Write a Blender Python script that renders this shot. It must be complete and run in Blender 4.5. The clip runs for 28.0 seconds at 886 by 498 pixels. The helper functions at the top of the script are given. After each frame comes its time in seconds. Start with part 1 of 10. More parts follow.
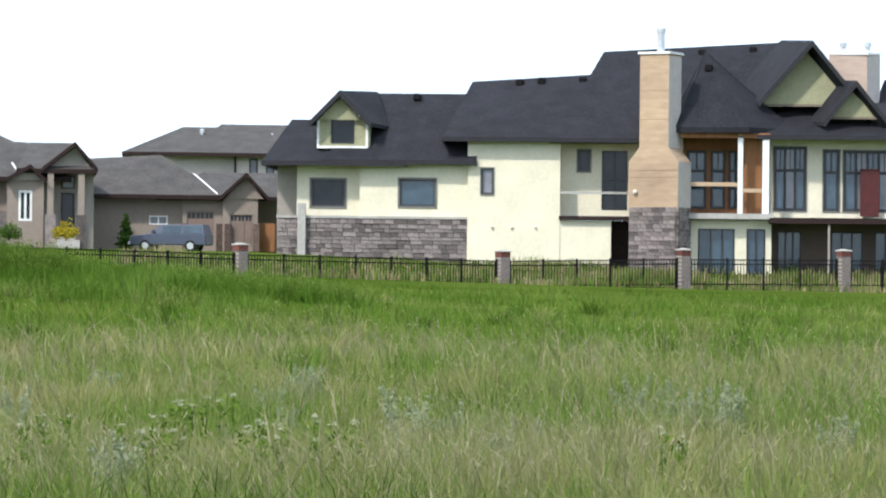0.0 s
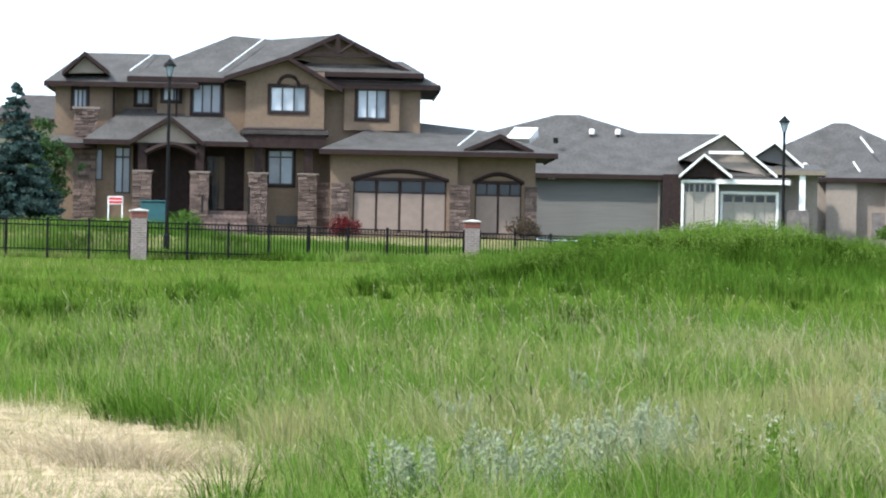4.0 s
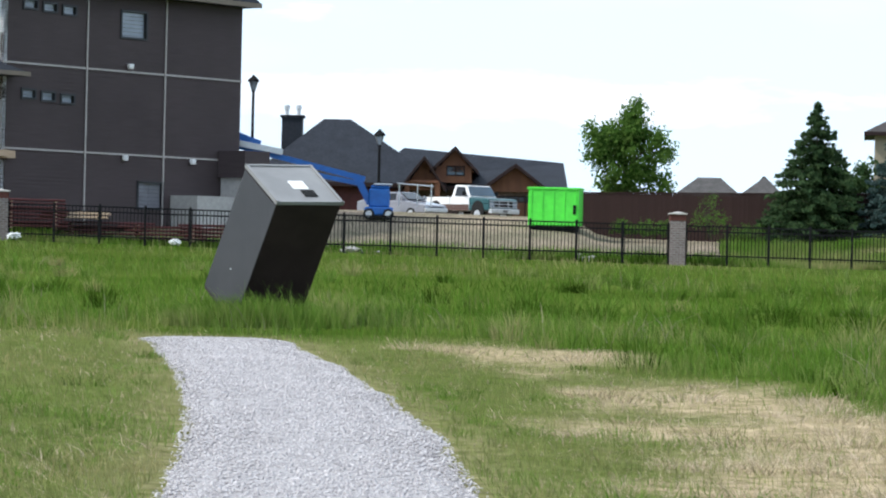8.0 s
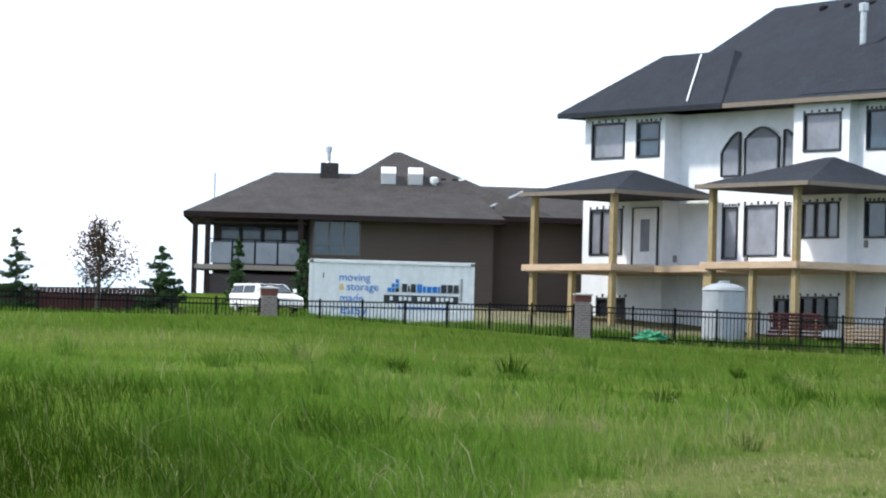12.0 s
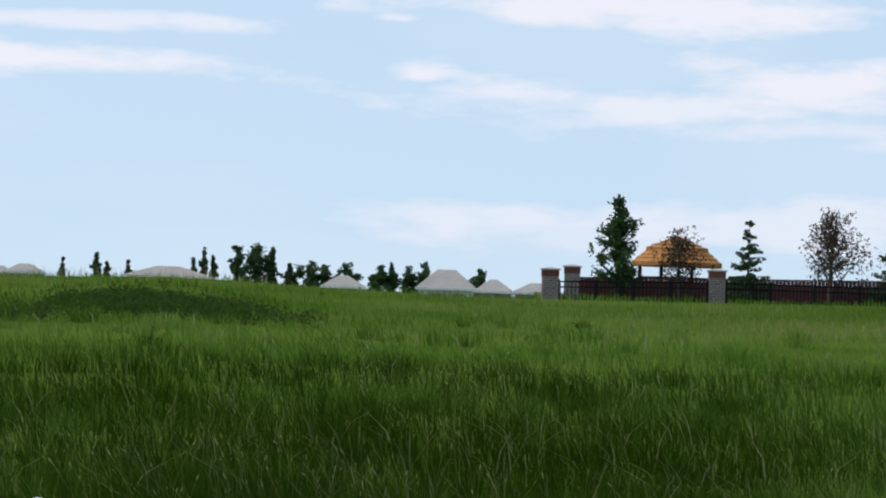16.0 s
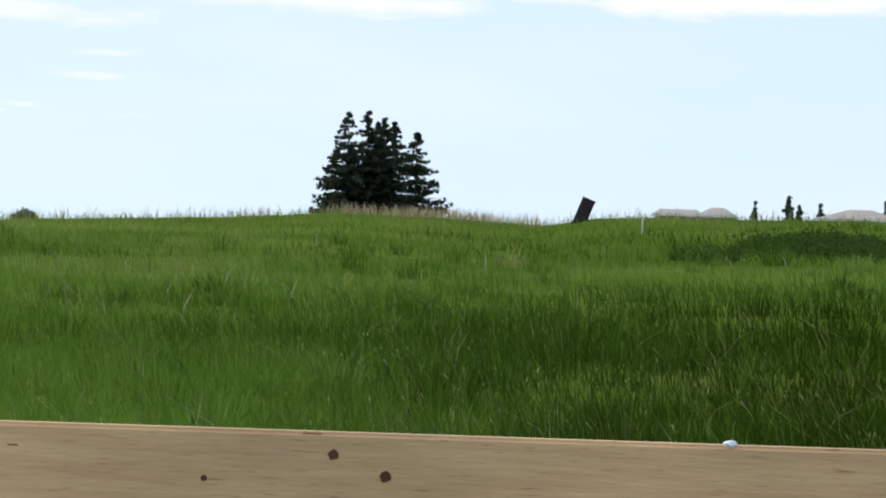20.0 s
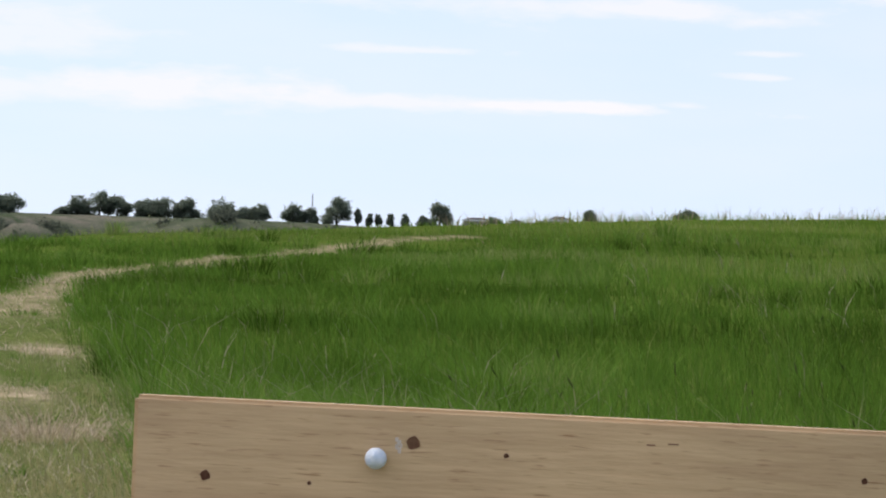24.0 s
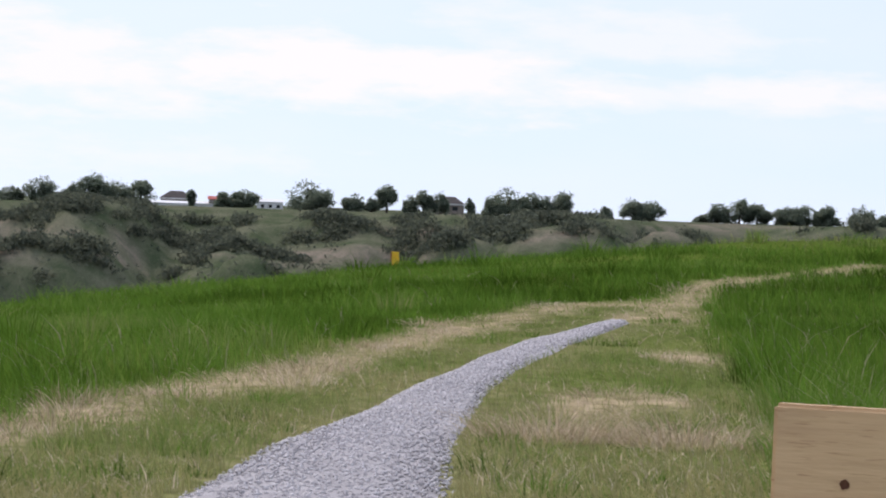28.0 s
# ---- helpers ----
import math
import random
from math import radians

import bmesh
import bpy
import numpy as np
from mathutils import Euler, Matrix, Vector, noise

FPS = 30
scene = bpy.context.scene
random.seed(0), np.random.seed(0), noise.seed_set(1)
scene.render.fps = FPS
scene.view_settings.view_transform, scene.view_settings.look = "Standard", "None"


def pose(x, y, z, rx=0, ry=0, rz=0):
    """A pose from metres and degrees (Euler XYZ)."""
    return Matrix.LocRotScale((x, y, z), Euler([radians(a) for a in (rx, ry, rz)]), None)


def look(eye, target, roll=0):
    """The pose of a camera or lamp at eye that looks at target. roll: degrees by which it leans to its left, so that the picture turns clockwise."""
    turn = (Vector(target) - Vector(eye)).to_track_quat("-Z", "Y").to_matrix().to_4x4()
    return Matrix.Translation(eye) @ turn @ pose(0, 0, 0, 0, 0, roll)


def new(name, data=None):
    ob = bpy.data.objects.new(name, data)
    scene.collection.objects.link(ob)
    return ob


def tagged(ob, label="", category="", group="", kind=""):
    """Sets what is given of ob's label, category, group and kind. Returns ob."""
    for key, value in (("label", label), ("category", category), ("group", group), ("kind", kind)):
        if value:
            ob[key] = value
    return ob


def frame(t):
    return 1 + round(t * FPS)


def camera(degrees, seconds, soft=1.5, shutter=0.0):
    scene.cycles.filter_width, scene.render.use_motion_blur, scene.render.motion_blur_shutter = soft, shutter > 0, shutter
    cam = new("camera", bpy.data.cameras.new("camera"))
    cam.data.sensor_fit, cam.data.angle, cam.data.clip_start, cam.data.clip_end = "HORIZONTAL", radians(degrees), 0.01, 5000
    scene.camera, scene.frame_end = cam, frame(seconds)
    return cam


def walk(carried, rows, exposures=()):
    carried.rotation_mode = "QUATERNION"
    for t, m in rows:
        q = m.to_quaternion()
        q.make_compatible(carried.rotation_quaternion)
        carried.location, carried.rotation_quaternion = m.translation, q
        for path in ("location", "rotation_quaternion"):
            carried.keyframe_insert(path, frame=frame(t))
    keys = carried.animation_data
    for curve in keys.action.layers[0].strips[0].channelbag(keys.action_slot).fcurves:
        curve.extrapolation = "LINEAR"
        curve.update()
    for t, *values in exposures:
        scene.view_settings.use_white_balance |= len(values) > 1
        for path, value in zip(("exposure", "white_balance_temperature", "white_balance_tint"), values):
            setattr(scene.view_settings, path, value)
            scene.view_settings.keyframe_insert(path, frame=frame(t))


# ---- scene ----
# The camera stands on one spot and turns to its left, through a long lens.
EYE = Vector((0.0, 0.0, 1.6))
cam = camera(14.89, 28.0, soft=2.1)


def heading(az, el=0.0):
    a, e = radians(az), radians(el)
    return Vector((-math.sin(a) * math.cos(e), math.cos(a) * math.cos(e), math.sin(e)))


# seconds, turn to the left, tilt up, lean (degrees)
PATH = [
    (0.0, 0.000, 0.576, 0.627),
    (0.5, 1.817, 0.555, 0.662),
    (1.0, 3.033, 0.558, 0.663),
    (1.5, 5.071, 0.554, 0.692),
    (2.0, 7.275, 0.483, 0.760),
    (2.5, 9.197, 0.476, 0.826),
    (4.5, 16.680, 0.373, 1.147),
    (5.0, 18.615, 0.367, 1.200),
    (5.5, 20.478, 0.298, 1.276),
    (6.0, 22.440, 0.383, 1.241),
    (6.5, 24.376, 0.422, 1.243),
    (7.0, 26.260, 0.388, 1.253),
    (7.5, 27.809, 0.362, 1.257),
    (8.0, 29.687, 0.307, 1.325),
    (8.5, 31.496, 0.627, 1.183),
    (9.0, 33.363, 0.721, 0.998),
    (9.5, 34.900, 1.696, 1.028),
    (10.0, 37.242, 2.401, 1.055),
    (10.5, 39.078, 2.687, 1.124),
    (11.0, 40.950, 2.297, 1.430),
    (11.5, 42.847, 2.007, 1.540),
    (12.0, 44.754, 1.896, 1.583),
    (12.5, 46.663, 1.797, 1.626),
    (14.5, 52.380, 1.547, 1.761),
    (15.0, 54.026, 1.524, 1.768),
    (15.5, 55.480, 1.477, 1.833),
    (16.0, 57.076, 1.406, 1.845),
    (16.5, 58.814, 1.156, 1.799),
    (17.0, 60.087, 1.057, 1.819),
    (17.5, 61.313, 0.842, 1.900),
    (18.0, 62.715, 0.587, 1.921),
    (18.5, 64.142, 0.464, 1.912),
    (19.0, 65.624, 0.341, 1.958),
    (19.5, 67.221, 0.225, 1.998),
    (20.0, 68.700, 0.071, 1.981),
    (20.5, 70.256, 0.010, 2.013),
    (21.0, 71.929, -0.059, 2.056),
    (21.5, 73.527, -0.128, 2.226),
    (23.5, 78.416, -0.269, 2.401),
    (24.0, 79.844, -0.323, 2.360),
    (24.5, 81.168, -0.385, 2.420),
    (25.0, 82.409, -0.415, 2.438),
    (25.5, 83.713, -0.422, 2.397),
    (26.0, 85.641, -0.501, 2.394),
    (26.5, 86.888, -0.525, 2.444),
    (27.0, 87.938, -0.532, 2.458),
    (27.5, 89.180, -0.596, 2.583),
    (28.0, 90.621, -0.631, 2.409),
]
EXPOSURES = [(0.0, 0.74, 6500, 10), (2.5, 0.72, 6450, 10), (4.5, 1.3, 6250, 6), (6.3, 1.26, 6250, 6), (7.2, 0.72, 6350, 8), (8.0, 0.5, 6350, 8), (10.0, 0.54, 6350, 11), (11.5, 0.68, 6350, 10), (12.5, 0.64, 6300, 9), (14.5, -0.08, 6400, 9), (17.0, -0.22, 6200, 7), (19.0, -0.05, 6400, 10), (20.0, 0.08, 6500, 11), (21.0, 0.05, 6480, 12), (24.0, 0.0, 6500, 17), (28.0, 0.02, 6480, 20)]
walk(cam, [(t, look(EYE, EYE + heading(az, el) * 50, lean)) for t, az, el, lean in PATH], EXPOSURES)

# ---- light ----
SUN_AZ, SUN_EL = 138.0, 47.0
world = bpy.data.worlds.new("world")
scene.world = world
world.use_nodes = True
wn, wl = world.node_tree.nodes, world.node_tree.links
wn.clear()
w_out = wn.new("ShaderNodeOutputWorld")
w_bg = wn.new("ShaderNodeBackground")
sky = wn.new("ShaderNodeTexSky")
sky.sky_type = "NISHITA"
sky.sun_disc = False
sky.sun_elevation = radians(SUN_EL)
sky.sun_rotation = radians(-SUN_AZ)
sky.air_density, sky.dust_density, sky.ozone_density = 1.0, 1.0, 1.5
w_bg.inputs["Strength"].default_value = 0.15
# thin cloud high up, stretched along the horizon
w_co = wn.new("ShaderNodeTexCoord")


def w_math(op, a, b=0.0, c=0.0, clamp=False):
    n = wn.new("ShaderNodeMath")
    n.operation, n.use_clamp = op, clamp
    for i, v in enumerate((a, b, c)):
        if isinstance(v, (int, float)):
            n.inputs[i].default_value = v
        else:
            wl.new(v, n.inputs[i])
    return n.outputs[0]


def w_noise(scale, size, detail, rough):
    mp = wn.new("ShaderNodeMapping")
    mp.inputs["Scale"].default_value = scale
    no = wn.new("ShaderNodeTexNoise")
    no.inputs["Scale"].default_value, no.inputs["Detail"].default_value, no.inputs["Roughness"].default_value = size, detail, rough
    wl.new(w_co.outputs["Generated"], mp.inputs["Vector"])
    wl.new(mp.outputs["Vector"], no.inputs["Vector"])
    return no.outputs["Fac"]


w_xyz = wn.new("ShaderNodeSeparateXYZ")
wl.new(w_co.outputs["Generated"], w_xyz.inputs["Vector"])
w_az = w_math("MULTIPLY", w_math("ARCTAN2", w_math("MULTIPLY", w_xyz.outputs["X"], -1.0), w_xyz.outputs["Y"]), 180 / math.pi)
w_el = w_math("MULTIPLY", w_xyz.outputs["Z"], 6000.0)
w_ragged = w_noise((1, 1, 4.0), 26.0, 7.0, 0.6)
w_fray = w_math("MULTIPLY_ADD", w_ragged, 3.2, -1.6)
# flat fair-weather clouds over the open country: turn, height (6000 = 45 degrees), half-lengths, thickness
CLOUDS_TOWN = (
    (53.9, 588, 4.3, 46, 1.0), (57.9, 551, 0.5, 9, 0.6), (57.6, 455, 0.6, 24, 1.0), (56.3, 424, 2.0, 27, 0.85), (53.6, 394, 2.7, 42, 0.85), (50.4, 458, 2.5, 46, 1.0), (51.5, 372, 3.6, 26, 0.6),
    (47.99, 541, 0.4, 10, 0.9), (46.3, 483, 1.25, 17, 1.0), (48.4, 350, 2.9, 20, 0.7), (56.6, 194, 2.2, 42, 0.7), (54.8, 168, 2.4, 36, 0.5), (51.0, 205, 3.4, 55, 0.7),
)
CLOUDS_FIELD = (
    (64.5, 456, 3.6, 30, 1.0), (66.6, 468, 2.5, 30, 1.0), (64.0, 528, 4.3, 17, 0.8), (57.9, 552, 0.5, 10, 0.8), (69.4, 437, 2.0, 20, 0.8), (75.85, 236, 0.6, 10, 0.5), (72.5, 470, 3.0, 36, 0.5),
    (78.3, 400, 3.3, 28, 0.5), (78.2, 225, 3.5, 12, 0.75), (74.5, 332, 0.7, 7, 0.45), (74.5, 291, 0.7, 7, 0.5), (84.5, 237, 3.6, 36, 0.65), (80.4, 224, 3.6, 18, 0.6), (80.3, 315, 1.7, 10, 0.5), (76.5, 402, 2.5, 23, 0.6),
)
CLOUDS_VALLEY = (
    (88.3, 321, 3.6, 70, 0.45), (92.0, 242, 6.0, 72, 0.75), (97.3, 236, 3.8, 100, 0.7), (86.3, 224, 4.6, 38, 0.5), (96.7, 84, 3.6, 40, 0.35), (103, 260, 5.0, 60, 0.6), (38, 470, 5.0, 50, 0.8), (30, 300, 6.0, 40, 0.6), (42.5, 300, 2.6, 30, 0.6),
)
w_sum = None
for c_az, c_el, c_w, c_h, c_s in CLOUDS_TOWN + CLOUDS_FIELD + CLOUDS_VALLEY:
    u = w_math("MULTIPLY_ADD", w_az, 1 / c_w, -c_az / c_w)
    v = w_math("MULTIPLY_ADD", w_el, 1 / c_h, -c_el / c_h)
    d = w_math("SQRT", w_math("MULTIPLY_ADD", u, u, w_math("MULTIPLY", v, v)))
    d = w_math("ADD", d, w_fray)
    m_ = w_math("MULTIPLY", w_math("MULTIPLY_ADD", d, -1.25, 1.45, clamp=True), c_s)
    w_sum = m_ if w_sum is None else w_math("MAXIMUM", w_sum, m_)
# above them the sky goes on with broken cloud
w_high = w_math("MULTIPLY", w_math("MULTIPLY_ADD", w_noise((6.5, 6.5, 30.0), 1.0, 8.0, 0.5), 4.3, -2.0, clamp=True), w_math("MULTIPLY_ADD", w_el, 1 / 300, -2.2, clamp=True))
w_sum = w_math("MAXIMUM", w_sum, w_high)
w_sum = w_math("MAXIMUM", w_sum, w_math("MULTIPLY", w_math("MULTIPLY_ADD", w_noise((5, 5, 22.0), 1.0, 6.0, 0.5), 3.0, -1.35, clamp=True), 0.3))
w_mix = wn.new("ShaderNodeMix")
w_mix.data_type = "RGBA"
w_mix.inputs["B"].default_value = (6.75, 6.65, 7.2, 1)
wl.new(w_sum, w_mix.inputs["Factor"])
w_tint = wn.new("ShaderNodeMix")
w_tint.data_type, w_tint.blend_type = "RGBA", "MULTIPLY"
w_tint.inputs["Factor"].default_value = 1.0
w_tint.inputs["B"].default_value = (1.1, 1.0, 1.0, 1)
# the thick haze that hides the horizon's tint: the sky is read a little higher up
w_up = wn.new("ShaderNodeVectorMath")
w_up.operation = "ADD"
w_up.inputs[1].default_value = (0, 0, 0.08)
wl.new(w_co.outputs["Generated"], w_up.inputs[0])
wl.new(w_up.outputs["Vector"], sky.inputs["Vector"])
wl.new(sky.outputs["Color"], w_tint.inputs["A"])
# thin high haze that whitens the whole sky
w_haze = wn.new("ShaderNodeMix")
w_haze.data_type = "RGBA"
w_haze.inputs["Factor"].default_value = 0.75
w_haze.inputs["B"].default_value = (4.95, 6.15, 7.4, 1)
wl.new(w_tint.outputs["Result"], w_haze.inputs["A"])
wl.new(w_haze.outputs["Result"], w_mix.inputs["A"])
wl.new(w_mix.outputs["Result"], w_bg.inputs["Color"])
wl.new(w_bg.outputs["Background"], w_out.inputs["Surface"])
sun = new("sun", bpy.data.lights.new("sun", "SUN"))
sun.data.energy, sun.data.angle, sun.data.color = 2.6, radians(4.0), (1.0, 0.95, 0.87)
sun.matrix_world = look(heading(SUN_AZ, SUN_EL) * 200, (0, 0, 0))

# ---- materials ----
def mat(name, a, b=None, rough=0.8, scale=4.0, metal=0.0, bump=0.0, bump_scale=None, vary=0.0, stretch=(1, 1, 1), detail=5.0, spec=0.3, stain=0.0, island=False):
    """A surface of two colours mixed by noise at two scales, with relief; vary: brightness change from piece to piece."""
    m = bpy.data.materials.new(name)
    m.use_nodes = True
    n, k = m.node_tree.nodes, m.node_tree.links
    p = n["Principled BSDF"]
    b = b or tuple(c * 0.8 for c in a)
    p.inputs["Roughness"].default_value, p.inputs["Metallic"].default_value = rough, metal
    p.inputs["Specular IOR Level"].default_value = spec
    co = n.new("ShaderNodeTexCoord")
    mp = n.new("ShaderNodeMapping")
    mp.inputs["Scale"].default_value = stretch
    k.new(co.outputs["Object"], mp.inputs["Vector"])
    no = n.new("ShaderNodeTexNoise")
    no.inputs["Scale"].default_value, no.inputs["Detail"].default_value, no.inputs["Roughness"].default_value = scale, detail, 0.6
    k.new(mp.outputs["Vector"], no.inputs["Vector"])
    ramp = n.new("ShaderNodeValToRGB")
    e = ramp.color_ramp.elements
    e[0].position, e[1].position, e[0].color, e[1].color = 0.35, 0.65, (*a, 1), (*b, 1)
    k.new(no.outputs["Fac"], ramp.inputs["Fac"])
    colour = ramp.outputs["Color"]
    if stain:
        big = n.new("ShaderNodeTexNoise")
        big.inputs["Scale"].default_value, big.inputs["Detail"].default_value = scale * 0.13, 4.0
        k.new(co.outputs["Object"], big.inputs["Vector"])
        hs = n.new("ShaderNodeHueSaturation")
        mr = n.new("ShaderNodeMapRange")
        mr.inputs["From Min"].default_value, mr.inputs["From Max"].default_value = 0.3, 0.7
        mr.inputs["To Min"].default_value, mr.inputs["To Max"].default_value = 1 - stain, 1 + stain
        k.new(big.outputs["Fac"], mr.inputs["Value"])
        k.new(mr.outputs["Result"], hs.inputs["Value"])
        k.new(colour, hs.inputs["Color"])
        colour = hs.outputs["Color"]
    if vary:
        if island:
            src = n.new("ShaderNodeNewGeometry").outputs["Random Per Island"]
        else:
            src = n.new("ShaderNodeObjectInfo").outputs["Random"]
        hs = n.new("ShaderNodeHueSaturation")
        mr = n.new("ShaderNodeMapRange")
        mr.inputs["To Min"].default_value, mr.inputs["To Max"].default_value = 1 - vary, 1 + vary
        k.new(src, mr.inputs["Value"])
        k.new(mr.outputs["Result"], hs.inputs["Value"])
        k.new(colour, hs.inputs["Color"])
        colour = hs.outputs["Color"]
    k.new(colour, p.inputs["Base Color"])
    if bump:
        n2 = n.new("ShaderNodeTexNoise")
        n2.inputs["Scale"].default_value, n2.inputs["Detail"].default_value = bump_scale or scale * 3, 4.0
        k.new(mp.outputs["Vector"], n2.inputs["Vector"])
        bp = n.new("ShaderNodeBump")
        bp.inputs["Strength"].default_value, bp.inputs["Distance"].default_value = bump, 0.02
        k.new(n2.outputs["Fac"], bp.inputs["Height"])
        k.new(bp.outputs["Normal"], p.inputs["Normal"])
    return m


def glass_mat(name, tint, rough=0.06, spec=0.7):
    m = mat(name, tint, tuple(c * 1.5 + 0.01 for c in tint), rough=rough, scale=0.6, spec=spec)
    return m


